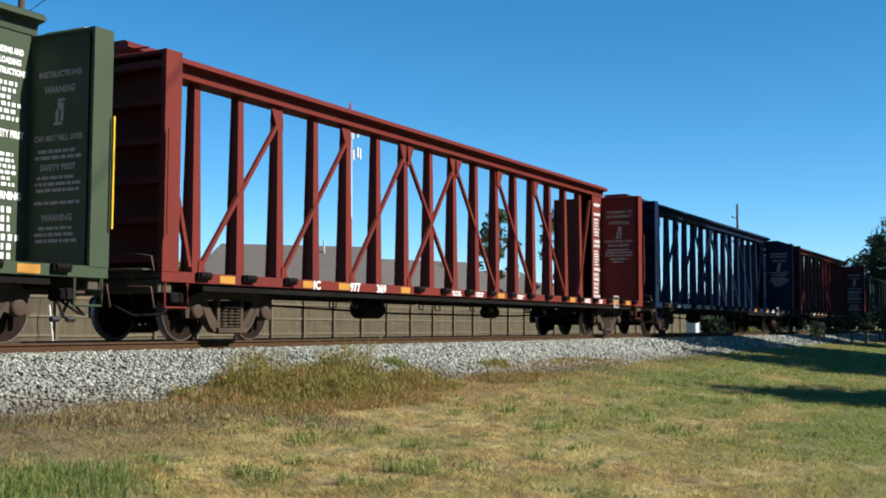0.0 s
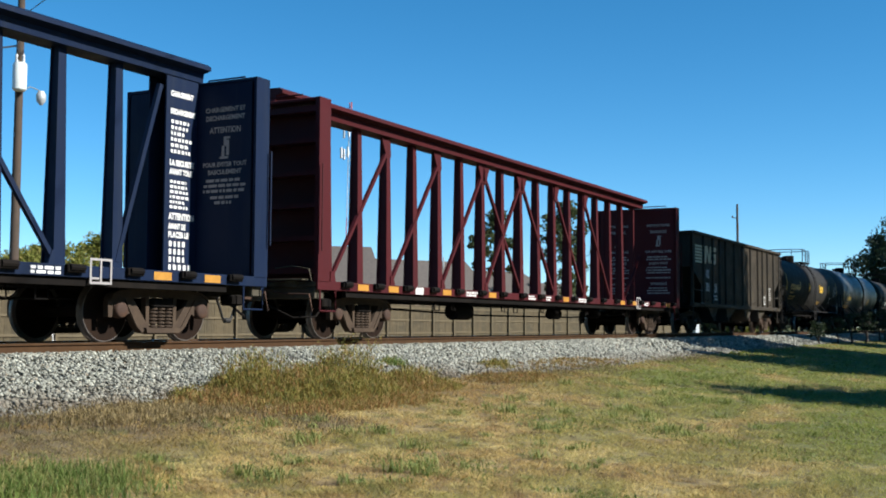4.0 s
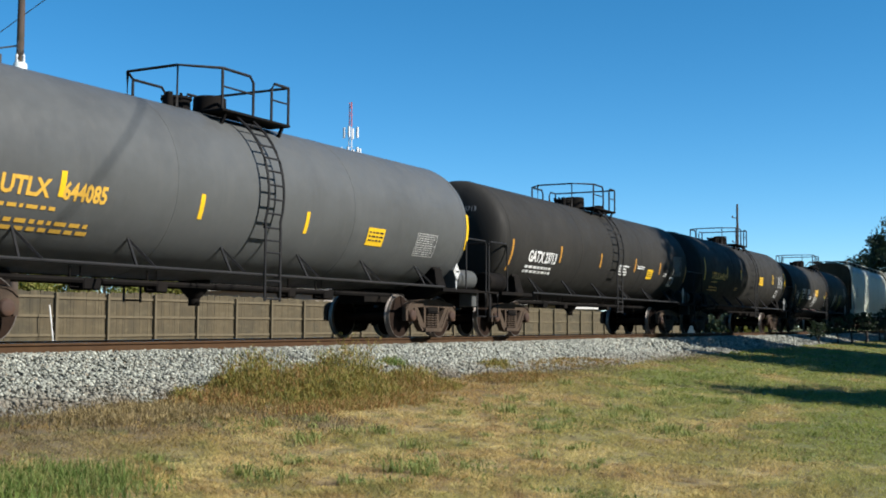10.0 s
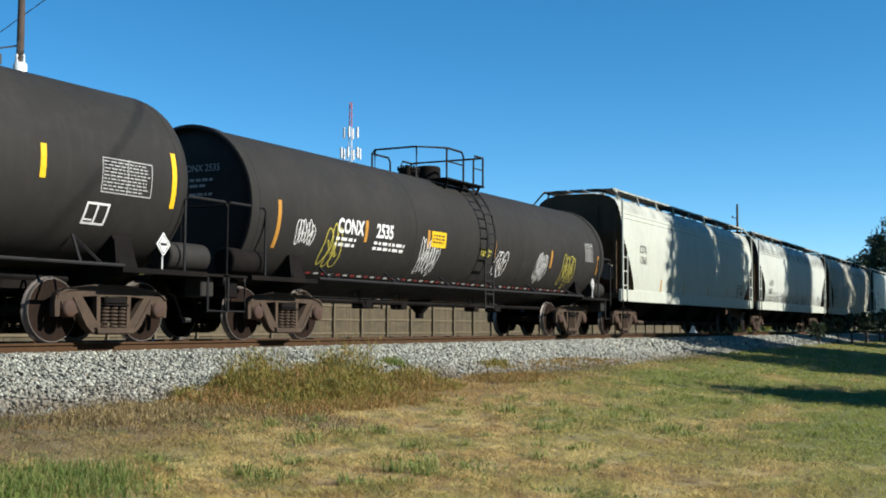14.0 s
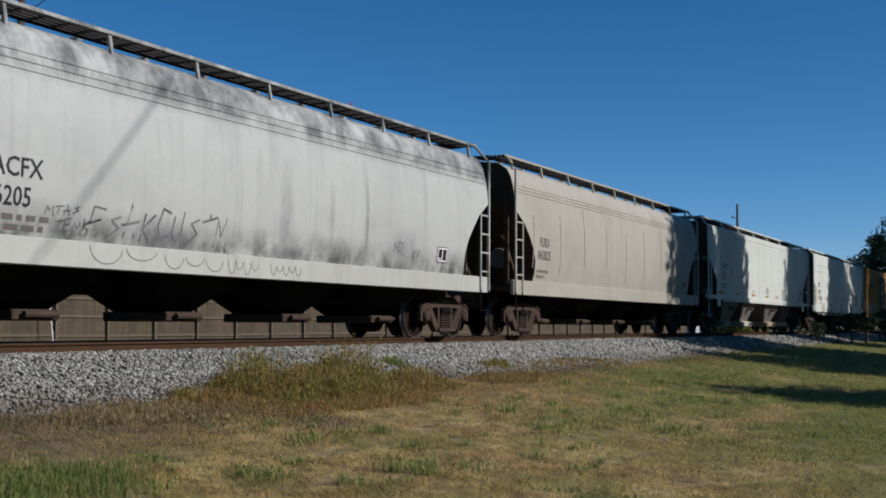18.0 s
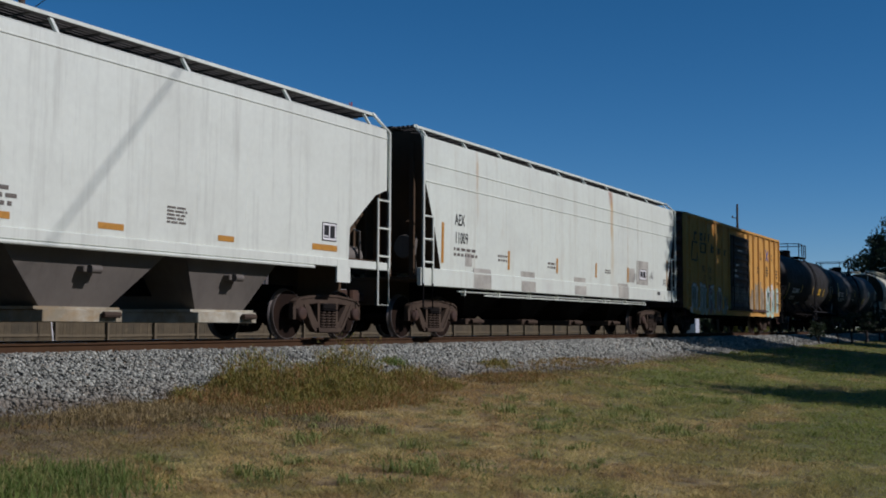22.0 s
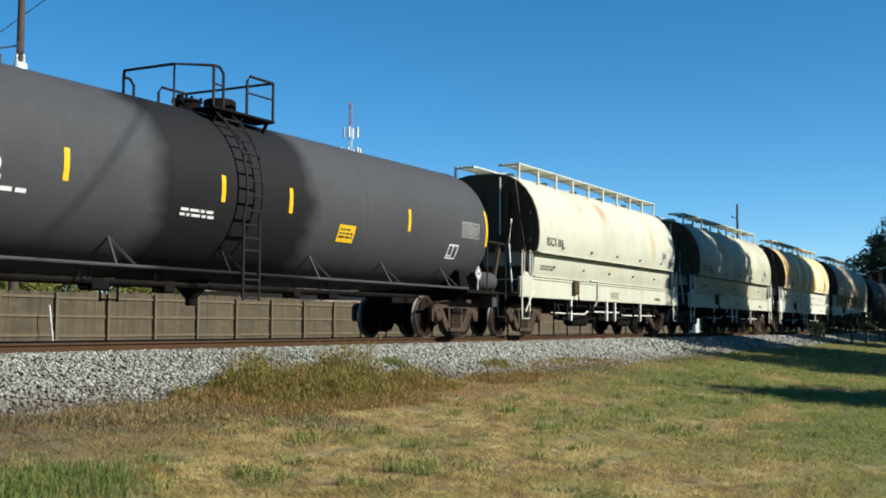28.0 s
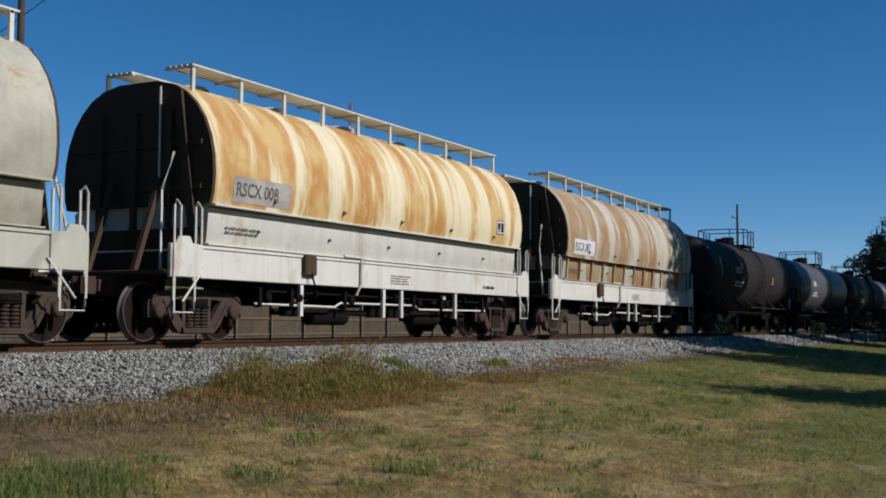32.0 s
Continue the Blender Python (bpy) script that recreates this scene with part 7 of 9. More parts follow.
def rounded(half, cut, top=4.15):
    """Levels of a round-sided hopper; cut: (height, inset of the side sheet's end) pairs."""
    out = []
    for z, y in ((1.32, 1.40), (1.6, 1.455), (1.9, 1.49), (2.2, 1.505), (2.5, 1.51), (2.8, 1.505), (3.1, 1.49), (3.4, 1.46), (3.7, 1.41), (3.95, 1.35), (4.15, 1.24), (4.27, 1.06), (4.34, 0.80), (4.38, 0.40)):
        inset = float(np.interp(z, [c[0] for c in cut], [c[1] for c in cut]))
        out.append((z, y, half - inset))
    return out


CURVE_CUT = ((1.32, 1.22), (1.6, 1.26), (1.9, 1.26), (2.2, 1.12), (2.5, 0.88), (2.8, 0.58), (3.1, 0.10), (3.3, 0.06))
STRAIGHT_CUT = ((1.32, 1.35), (3.05, 0.08), (3.2, 0.06))
HOP = dict(sill=(1.03, 1.40, 1.47), eave=4.12, walk=(4.52, 1.16), bays=((-4.6, 1.5), (-1.55, 1.5), (1.55, 1.5), (4.6, 1.5)), ladder_top=2.85)
couple(covered_hopper(M_WHITE_A, "off-white round-sided covered hopper", 8.33, 6.86, rounded(8.33, STRAIGHT_CUT), dict(
    HOP, ribs=(3.62, 3.76), seams=(-5.3, -3.2, -1.0, 1.2, 3.4, 5.4), words=(("CSTX", -6.7, 2.6, 0.34, 0.8), ("13363", -6.7, 2.25, 0.34, 0.8)),
    stripes=((-1.8, 1.40, 0.11, 0.42), (1.32, 1.40, 0.11, 0.40), (4.1, 1.40, 0.10, 0.40), (-4.45, 1.40, 0.11, 0.42), (6.72, 1.45, 0.10, 0.80)), faint=True, print=((5.65, 2.0, 0.5, 0.55, 6, 61), (6.2, 2.0, 0.45, 0.2, 2, 62)), boxes=((6.25, 1.45),))), 193.3)
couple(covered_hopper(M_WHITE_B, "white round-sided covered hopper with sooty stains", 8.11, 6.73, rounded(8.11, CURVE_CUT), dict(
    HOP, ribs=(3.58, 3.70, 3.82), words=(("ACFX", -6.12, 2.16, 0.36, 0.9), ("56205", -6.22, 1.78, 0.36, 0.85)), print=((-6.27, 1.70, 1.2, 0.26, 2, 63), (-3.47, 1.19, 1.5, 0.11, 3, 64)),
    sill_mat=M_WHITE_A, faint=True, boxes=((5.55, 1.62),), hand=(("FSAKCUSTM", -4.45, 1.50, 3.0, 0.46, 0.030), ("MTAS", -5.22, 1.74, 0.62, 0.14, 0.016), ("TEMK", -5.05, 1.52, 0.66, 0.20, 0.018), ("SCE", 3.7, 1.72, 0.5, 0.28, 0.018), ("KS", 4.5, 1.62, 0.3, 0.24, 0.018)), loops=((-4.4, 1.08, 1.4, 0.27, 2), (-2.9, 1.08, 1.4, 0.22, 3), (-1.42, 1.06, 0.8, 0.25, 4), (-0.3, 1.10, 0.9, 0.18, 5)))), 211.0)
couple(covered_hopper(M_BEIGE, "dusty beige round-sided covered hopper", 8.05, 6.61, rounded(8.05, CURVE_CUT), dict(
    HOP, ribs=(3.60, 3.68, 3.76), seam_mat=M_GRIME, seams=(-6.91, -5.16, -3.41, -1.64, 0.08, 1.82, 3.55, 5.29), words=(("FURX", -6.56, 2.30, 0.34, 0.75), ("842825", -6.65, 1.97, 0.34, 0.8)),
    print=((-6.65, 1.74, 0.7, 0.28, 2, 65),), boxes=((6.0, 1.55),), faint=True, ink=M_FADEDINK)), 228.54)
couple(covered_hopper(M_WHITE_C, "clean white flat-sided covered hopper with grey bays", 9.83, 8.34,
    [(1.50, 1.46, 8.40), (2.10, 1.47, 8.42), (2.80, 1.48, 9.30), (2.95, 1.48, 9.74), (3.4, 1.48, 9.77), (4.02, 1.48, 9.78), (4.16, 1.47, 9.78), (4.27, 1.20, 9.78), (4.33, 0.80, 9.78), (4.36, 0.4, 9.78)], dict(
    sill=(1.34, 1.50, 1.50), eave=4.12, walk=(4.50, 1.20), posts=8, step_mat=M_WHITE_C, step_low=0.66, end_plates=True, bays=((-5.6, 1.7), (-2.5, 1.3), (2.05, 1.75), (5.2, 1.3)), bay_mat=M_GREY_HOPPER, gate_mat=M_BANDSTAIN, planks=True, bay_low=0.42, ladder_top=2.75,
    ribs=(3.98,), seams=(-8.3, -6.9, -5.2, -3.5, -1.6, 0.2, 1.5, 3.0, 4.1, 5.3, 6.9, 8.4), words=(("ALHX", -7.59, 2.60, 0.34, 0.85), ("1537", -7.64, 2.14, 0.34, 0.85)), print=((-7.66, 2.02, 0.8, 0.26, 2, 67), (0.0, 2.05, 0.6, 0.3, 3, 68), (-2.6, 1.85, 0.4, 0.1, 1, 66), (-3.86, 2.04, 0.52, 0.28, 5, 96), (3.41, 2.06, 0.45, 0.28, 5, 97)), faint=True,
    stripes=((-8.1, 1.56, 0.75, 0.12), (-5.32, 1.58, 0.46, 0.09), (-2.61, 1.59, 0.46, 0.09), (0.0, 1.6, 0.5, 0.09), (2.02, 1.6, 0.5, 0.09), (4.6, 1.6, 0.4, 0.09), (7.2, 1.62, 0.8, 0.11)), boxes=((7.5, 1.8),),
    patches=((-6.19, 2.36, 0.25, 0.28),))), 247.65)
couple(covered_hopper(M_WHITE_D, "worn white flat-sided covered hopper with grey patches", 8.94, 7.57,
    [(1.42, 1.47, 8.02), (1.8, 1.48, 8.15), (2.4, 1.49, 8.36), (3.0, 1.49, 8.62), (3.55, 1.485, 8.86), (4.1, 1.48, 8.90), (4.28, 1.46, 8.90), (4.36, 1.15, 8.90), (4.41, 0.7, 8.90), (4.43, 0.4, 8.90)], dict(
    sill=(1.10, 1.48, 1.50), eave=4.26, walk=(4.52, 1.24), posts=10, bays=((-4.9, 1.6), (-1.65, 1.6), (1.65, 1.6), (4.9, 1.6)), bay_low=0.42, ladder_top=2.6, pipe=True,
    faint=True, seams=(-6.3, -4.75, -3.2, -1.7, -0.1, 1.5, 3.2, 5.0), ribs=(3.32, 3.71), words=(("AEX", -7.42, 2.49, 0.36, 0.7), ("11009", -7.42, 2.09, 0.36, 0.72)), print=((-7.45, 2.02, 1.15, 0.24, 2, 69), (-5.2, 1.98, 0.5, 0.2, 2, 70), (-2.2, 1.95, 0.5, 0.2, 2, 71), (2.04, 1.94, 0.5, 0.13, 2, 72), (7.6, 1.86, 0.3, 0.22, 4, 73)),
    stripes=((-8.03, 1.62, 0.11, 0.88), (-4.65, 1.62, 0.11, 0.46), (-1.63, 1.66, 0.11, 0.40), (1.26, 1.66, 0.11, 0.42), (4.0, 1.62, 0.12, 0.46), (7.98, 1.62, 0.10, 0.88)), boxes=((5.16, 1.74),), wide_box=True, hand=(("EK", 4.62, 1.72, 0.30, 0.22, 0.018), ("MSKA", 6.15, 1.8, 0.42, 0.26, 0.016)), sill_box=(6.93, 1.31),
    patches=((-6.49, 1.12, 0.9, 0.46), (-3.89, 1.12, 0.87, 0.5), (-0.37, 1.13, 0.87, 0.48), (3.17, 1.12, 0.92, 0.355), (3.17, 1.483, 0.92, 0.08), (4.87, 1.59, 1.15, 0.75), (4.12, 1.63, 0.58, 0.43), (-6.9, 1.6, 0.35, 0.3)))), 267.69)
couple(box_car("weathered yellow box car with graffiti and a dark door"), 285.55)
couple(tank_car(M_BLACK_TANK, "short black tank car with white lettering", 6.85, 5.52, dict(
    dome=-0.25, r=1.5, zc=2.57, words=(("TILX 200431", -4.96, 2.0, 0.34, 0.92),), print=((-5.0, 1.85, 1.5, 0.24, 2, 11), (-2.9, 1.6, 0.9, 0.22, 3, 12)),
    stripes=((-6.0, 1.65, 0.85), (-2.75, 2.02, 0.46), (0.22, 2.0, 0.45), (3.3, 2.0, 0.46), (6.0, 1.78, 0.65)), signs=((1.76, 2.03, 0.56, 0.34),), panels=((4.98, 2.6, 0.8, 0.6),))), 301.6)
couple(tank_car(M_BAND_TANK, "grey tank car with a darker zone and white lettering", 8.4, 7.18, dict(
    dome=-0.35, lad=-0.65, rails=(-1.0, -0.75, -0.12, 0.62, 0.25), darkrail=False, words=(("GATX", -7.78, 2.12, 0.38, 0.85), ("53602", -6.72, 2.12, 0.38, 0.8)), print=((-7.75, 2.05, 2.3, 0.22, 2, 13), (-2.54, 2.08, 0.8, 0.16, 2, 14)),
    stripes=((-7.9, 2.03, 0.88), (-4.9, 2.2, 0.45), (-1.6, 2.23, 0.43), (0.23, 2.21, 0.44), (4.36, 2.2, 0.46), (7.95, 2.11, 0.84)), signs=((1.81, 1.83, 0.56, 0.34),),
    panels=((6.71, 2.6, 0.85, 0.35),), boxes=((6.2, 1.75),))), 317.73)
couple(barrel_hopper(M_CREAM, "cream round-barrelled hopper with white piping", "RSCX 006", dict(band=M_CREAM, sill_mat=M_CREAM, num_x=-5.31, plate=False)), 334.2)
couple(barrel_hopper(M_SOOTCREAM, "grimy cream round-barrelled hopper with rust spots", "RSCX 005", dict(band=M_SOOTCREAM, sill_mat=M_CREAM, num_x=-5.44, plate=False)), 348.9)
couple(barrel_hopper(M_RUSTBARREL, "round-barrelled hopper streaked with orange rust", "RSCX 008", dict(band=M_WHITE_SILL, num_x=-5.27, plate_mat=M_PATCH)), 363.7)
couple(barrel_hopper(M_RUSTPALE, "faded rusty round-barrelled hopper with ribbed flank", "RSCX 007", dict(band=M_RUSTPALE, num_x=-5.27, plate_mat=M_DECAL, hoops=True)), 378.3)
for _i, (_ma, _half, _c) in enumerate(((M_BLACK_TANK, 7.6, 395.0), (M_GREY_TANK, 7.6, 411.8), (M_BLACK_TANK, 7.6, 428.6), (M_GREY_TANK, 7.6, 445.4), (M_BLACK_TANK, 7.6, 462.2))):
    couple(tank_car(_ma, "black tank car, far down the train" if _i % 2 == 0 else "grey tank car, far down the train", _half, 6.3, dict(
        words=((("UTLX", "ACFX", "GATX")[_i % 3], -3.8, 2.5, 0.34, 1.0),), stripes=((-6.0, 2.3, 0.8), (3.0, 2.2, 0.35)), print=((-3.8, 2.2, 1.6, 0.3, 2, 80 + _i),))), _c)

# ---------------------------------------------------------------- ground
GROUND = [(-900, -1.6), (-40, -1.45), (0, -1.2), (3, -1.12), (6, -0.95), (8.2, -0.74), (9.6, -0.63), (17.5, -0.60), (30, -0.44), (60, -0.42), (2500, -0.2)]


def ground_z(x, y):
    z = np.interp(y, [g[0] for g in GROUND], [g[1] for g in GROUND])
    return z + 0.10 * np.clip((x - 24) / 30.0, 0, 1) * (y < 11)


def across(nt, a, b, k):
    """a + k b, for zones that run slanting over the lawn."""
    q = nt.nodes.new("ShaderNodeMath")
    q.operation = "MULTIPLY_ADD"
    nt.links.new(b, q.inputs[0])
    q.inputs[1].default_value = k
    nt.links.new(a, q.inputs[2])
    return q.outputs[0]


def lawn_colour(nt):
    """Straw, brown thatch and green patches, greener far along the lawn, russet beside the stones, dead brown near the foot of the ballast."""
    pos = coords(nt, (1, 1, 0), True)
    sx = nt.nodes.new("ShaderNodeSeparateXYZ")
    nt.links.new(pos, sx.inputs[0])
    wx, wy = sx.outputs[0], sx.outputs[1]
    far = across(nt, wx, wy, -1.6)
    foot = across(nt, wy, wx, -0.45)
    mid = cloud(nt, pos, 2.4, 5, 0.62)
    fine = cloud(nt, pos, 11.0, 4, 0.65)
    c = mixed(nt, band(nt, mid, 0.42, 0.60), (0.64, 0.475, 0.18), (0.33, 0.205, 0.075))
    c = mixed(nt, band(nt, cloud(nt, pos, 0.75, 5, 0.62), 0.50, 0.57, 0.8), c, (0.68, 0.55, 0.22))
    c = mixed(nt, band(nt, cloud(nt, pos, 0.45, 4, 0.6), 0.50, 0.58, 0.6), c, (0.30, 0.29, 0.06))
    c = mixed(nt, times(nt, band(nt, wy, 6.6, 8.2, 0.8), band(nt, cloud(nt, pos, 0.9, 5, 0.6), 0.40, 0.56)), c, (0.376, 0.208, 0.068))
    c = mixed(nt, times(nt, band(nt, far, 4.5, 11.0, 0.95), band(nt, cloud(nt, pos, 0.62, 5, 0.6), 0.38, 0.50)), c, (0.195, 0.255, 0.036))
    c = mixed(nt, times(nt, times(nt, band(nt, foot, 3.2, 4.3, 0.85), band(nt, wy, 4.5, 6.2)), band(nt, cloud(nt, pos, 1.2, 5, 0.6), 0.36, 0.5)), c, (0.232, 0.172, 0.084))
    c = mixed(nt, band(nt, cloud(nt, pos, 1.9, 5, 0.6), 0.56, 0.63, 0.75), c, (0.15, 0.19, 0.042))
    c = mixed(nt, band(nt, cloud(nt, pos, 4.5, 5, 0.65), 0.55, 0.63, 0.8), c, (0.13, 0.085, 0.036))
    return mixed(nt, band(nt, fine, 0.48, 0.70, 0.45), c, (0.12, 0.08, 0.04)), fine


M_TURF, _nt, _b = nodes_of("dry_turf")
_c, _f = lawn_colour(_nt)
_c = mixed(_nt, 0.62, _c, (0.042, 0.034, 0.020))
_nt.links.new(_c, _b.inputs["Base Color"])
_b.inputs["Roughness"].default_value = 0.95
bumped(_nt, _b, cloud(_nt, coords(_nt, (1, 1, 1), True), 22.0, 5), 0.8, 0.03)

M_BLADE, _nt, _b = nodes_of("grass_blade")
_c, _f = lawn_colour(_nt)
_g = _nt.nodes.new("ShaderNodeNewGeometry")
_c = mixed(_nt, band(_nt, _g.outputs["Random Per Island"], 0.35, 0.7, 0.26), _c, (0.624, 0.512, 0.224))
_c = mixed(_nt, band(_nt, _g.outputs["Random Per Island"], 0.76, 0.84, 0.4), _c, (0.15, 0.17, 0.044))
_nt.links.new(_c, _b.inputs["Base Color"])
_b.inputs["Roughness"].default_value = 0.75


def see_through(nt, bsdf, colour, share=0.45):
    """Lets light pass through a thin leaf."""
    tr = nt.nodes.new("ShaderNodeBsdfTranslucent")
    nt.links.new(colour, tr.inputs["Color"])
    mx = nt.nodes.new("ShaderNodeMixShader")
    mx.inputs[0].default_value = share
    nt.links.new(bsdf.outputs[0], mx.inputs[1])
    nt.links.new(tr.outputs[0], mx.inputs[2])
    nt.links.new(mx.outputs[0], nt.nodes["Material Output"].inputs["Surface"])


see_through(_nt, _b, _c)


def leafy(name, cols, rough=0.7):
    """Leaf material: colour by piece."""
    m, nt, b = nodes_of(name)
    g = nt.nodes.new("ShaderNodeNewGeometry")
    r = nt.nodes.new("ShaderNodeValToRGB")
    nt.links.new(g.outputs["Random Per Island"], r.inputs[0])
    el = r.color_ramp.elements
    while len(el) < len(cols):
        el.new(0.5)
    for i, c in enumerate(cols):
        el[i].position = i / (len(cols) - 1)
        el[i].color = (*c, 1)
    nt.links.new(r.outputs[0], b.inputs["Base Color"])
    b.inputs["Roughness"].default_value = rough
    see_through(nt, b, r.outputs[0], 0.4)
    return m


M_GREENBLADE = leafy("green_blade", ((0.08, 0.135, 0.022), (0.12, 0.185, 0.032), (0.16, 0.215, 0.045), (0.32, 0.29, 0.105)))
M_BLUEBLADE = leafy("blue_green_blade", ((0.10, 0.145, 0.030), (0.17, 0.215, 0.05), (0.25, 0.285, 0.08), (0.37, 0.36, 0.13)))
M_WEED = leafy("autumn_weed", ((0.046, 0.0561, 0.0119), (0.1564, 0.1615, 0.0289), (0.3036, 0.2422, 0.051), (0.1104, 0.1318, 0.0238), (0.3036, 0.1445, 0.0425), (0.2208, 0.221, 0.0391), (0.4232, 0.323, 0.0935)))
M_RUSTWEED = leafy("russet_weed", ((0.09, 0.075, 0.022), (0.30, 0.195, 0.06), (0.19, 0.185, 0.04), (0.31, 0.13, 0.045), (0.42, 0.31, 0.11)))
M_MAUVEWEED = leafy("dead_mauve_thatch", ((0.06, 0.045, 0.030), (0.15, 0.108, 0.062), (0.20, 0.15, 0.09), (0.11, 0.10, 0.04), (0.30, 0.235, 0.14)))
M_BROWNWEED = leafy("dead_thatch", ((0.17, 0.125, 0.05), (0.27, 0.20, 0.085), (0.37, 0.29, 0.135)))

gx = np.concatenate([[-900, -200, -60, -20], np.arange(0, 70, 1.0), [80, 100, 130, 180, 300, 600, 1200, 2600]])
gy = np.concatenate([[-900, -200, -40, -15, -6], np.arange(-3, 9.7, 0.7), [9.8, 12, 17.5, 22, 30, 40, 60, 120, 300, 900, 2500]])
X, Y = np.meshgrid(gx, gy)
Z = ground_z(X, Y)
rs = np.random.RandomState(3)
lump = (X > -5) & (X < 69) & (Y > -3.2) & (Y < 9.5)
Z = Z + np.where(lump, -np.abs(rs.normal(0, 0.012, Z.shape)), 0)
nxg = len(gx)
gnd = bpy.data.meshes.new("ground")
gnd.from_pydata([tuple(p) for p in np.stack([X.ravel(), Y.ravel(), Z.ravel()], 1)], [],
                [(j * nxg + i, j * nxg + i + 1, (j + 1) * nxg + i + 1, (j + 1) * nxg + i) for j in range(len(gy) - 1) for i in range(nxg - 1)])
gnd.shade_smooth()
gnd.materials.append(M_TURF)
lone("ground", gnd, None, "dry autumn lawn with straw and green patches", "ground", kind="structure")


def in_view(n, d0, d1, seed, power=1.0, y_max=9.9, y_min=-0.5):
    """Random places on the lawn between two distances, thinning out with distance."""
    r = np.random.RandomState(seed)
    u = r.rand(n)
    d = d0 * (d1 / d0) ** (u ** power)
    a = np.radians(r.uniform(38.5, 85.0, n))
    x, y = d * np.sin(a), d * np.cos(a)
    k = (y < y_max) & (y > y_min)
    return x[k], y[k], d[k]


def blades(x, y, z, length, width, seed, lean=0.55, least=0.1):
    """Bent two-piece blades as one mesh: arrays of base points, lengths and widths."""
    r = np.random.RandomState(seed)
    n = len(x)
    a, b = r.uniform(0, 2 * np.pi, n), r.uniform(0, 2 * np.pi, n)
    tilt = r.uniform(least, 1.0, n) * lean
    dx, dy = np.cos(a) * width / 2, np.sin(a) * width / 2
    lx, ly = np.cos(b) * np.sin(tilt) * length, np.sin(b) * np.sin(tilt) * length
    h = np.cos(tilt) * length
    v = np.empty((n, 5, 3))
    v[:, 0] = np.stack([x - dx, y - dy, z - 0.01], 1)
    v[:, 1] = np.stack([x + dx, y + dy, z - 0.01], 1)
    v[:, 2] = np.stack([x + dx * 0.8 + lx * 0.4, y + dy * 0.8 + ly * 0.4, z + h * 0.6], 1)
    v[:, 3] = np.stack([x - dx * 0.8 + lx * 0.4, y - dy * 0.8 + ly * 0.4, z + h * 0.6], 1)
    v[:, 4] = np.stack([x + lx * 1.25, y + ly * 1.25, z + h * 0.92], 1)
    return raw_mesh("blades", v.reshape(-1, 3), n, 5, ((0, 1, 2, 3), (3, 2, 4)))


def raw_mesh(name, verts, n, per, faces):
    """n alike pieces of per vertices with the given faces, quickly into one mesh."""
    me = bpy.data.meshes.new(name)
    loops = np.concatenate([np.array(f) for f in faces])
    sizes = np.array([len(f) for f in faces])
    allv = (np.arange(n)[:, None] * per + loops[None, :]).ravel()
    tot = np.tile(sizes, n)
    me.vertices.add(len(verts))
    me.vertices.foreach_set("co", np.asarray(verts, dtype=np.float32).ravel())
    me.loops.add(len(allv))
    me.loops.foreach_set("vertex_index", allv.astype(np.int32))
    me.polygons.add(len(tot))
    me.polygons.foreach_set("loop_start", np.concatenate([[0], np.cumsum(tot)[:-1]]).astype(np.int32))
    me.update(calc_edges=True)
    me.validate()
    return me


def patchy(x, y, k, seed):
    """A smooth random field, about -1 to 1."""
    r = np.random.RandomState(seed)
    out = np.zeros_like(x)
    for _ in range(5):
        a, f, p = r.uniform(0, 6.28), k * r.uniform(0.6, 1.6), r.uniform(0, 6.28)
        out += np.sin((np.cos(a) * x + np.sin(a) * y) * f + p)
    return out / 2.6


x, y, d = in_view(440000, 8.2, 80.0, 11)
r = np.random.RandomState(12)
thick = patchy(x, y, 7.0, 5) + 0.6 * patchy(x, y, 17.0, 6)
k = (thick > -0.9) | (r.rand(len(x)) < 0.35)
x, y, d, thick = x[k], y[k], d[k], thick[k]
ln = r.uniform(0.03, 0.10, len(x)) * np.clip(d / 15, 0.9, 1.7) * np.clip(0.9 + 0.45 * thick, 0.4, 1.9)
lone("lawn_grass", blades(x, y, ground_z(x, y) + r.uniform(0.0, 0.012, len(x)) * np.clip(1 + thick, 0, 2), ln, r.uniform(0.004, 0.009, len(x)) * np.clip(d / 11, 1, 5), 13, 1.52, 0.72), M_BLADE, "short dry matted grass, straw with green", "grass", kind="stuff", smooth=0)
x, y, d = in_view(60000, 8.6, 45.0, 21)
keep = patchy(x, y, 1.4, 8) + 0.25 * patchy(x, y, 5.0, 9) > 0.72
x, y, d = x[keep], y[keep], d[keep]
r = np.random.RandomState(22)
lone("green_grass", blades(x, y, ground_z(x, y), r.uniform(0.035, 0.08, len(x)) * np.clip(d / 14, 0.9, 1.8), r.uniform(0.007, 0.012, len(x)) * np.clip(d / 12, 1, 4), 23, 1.35, 0.4), M_GREENBLADE, "patches of green grass", "grass", kind="stuff", smooth=0)


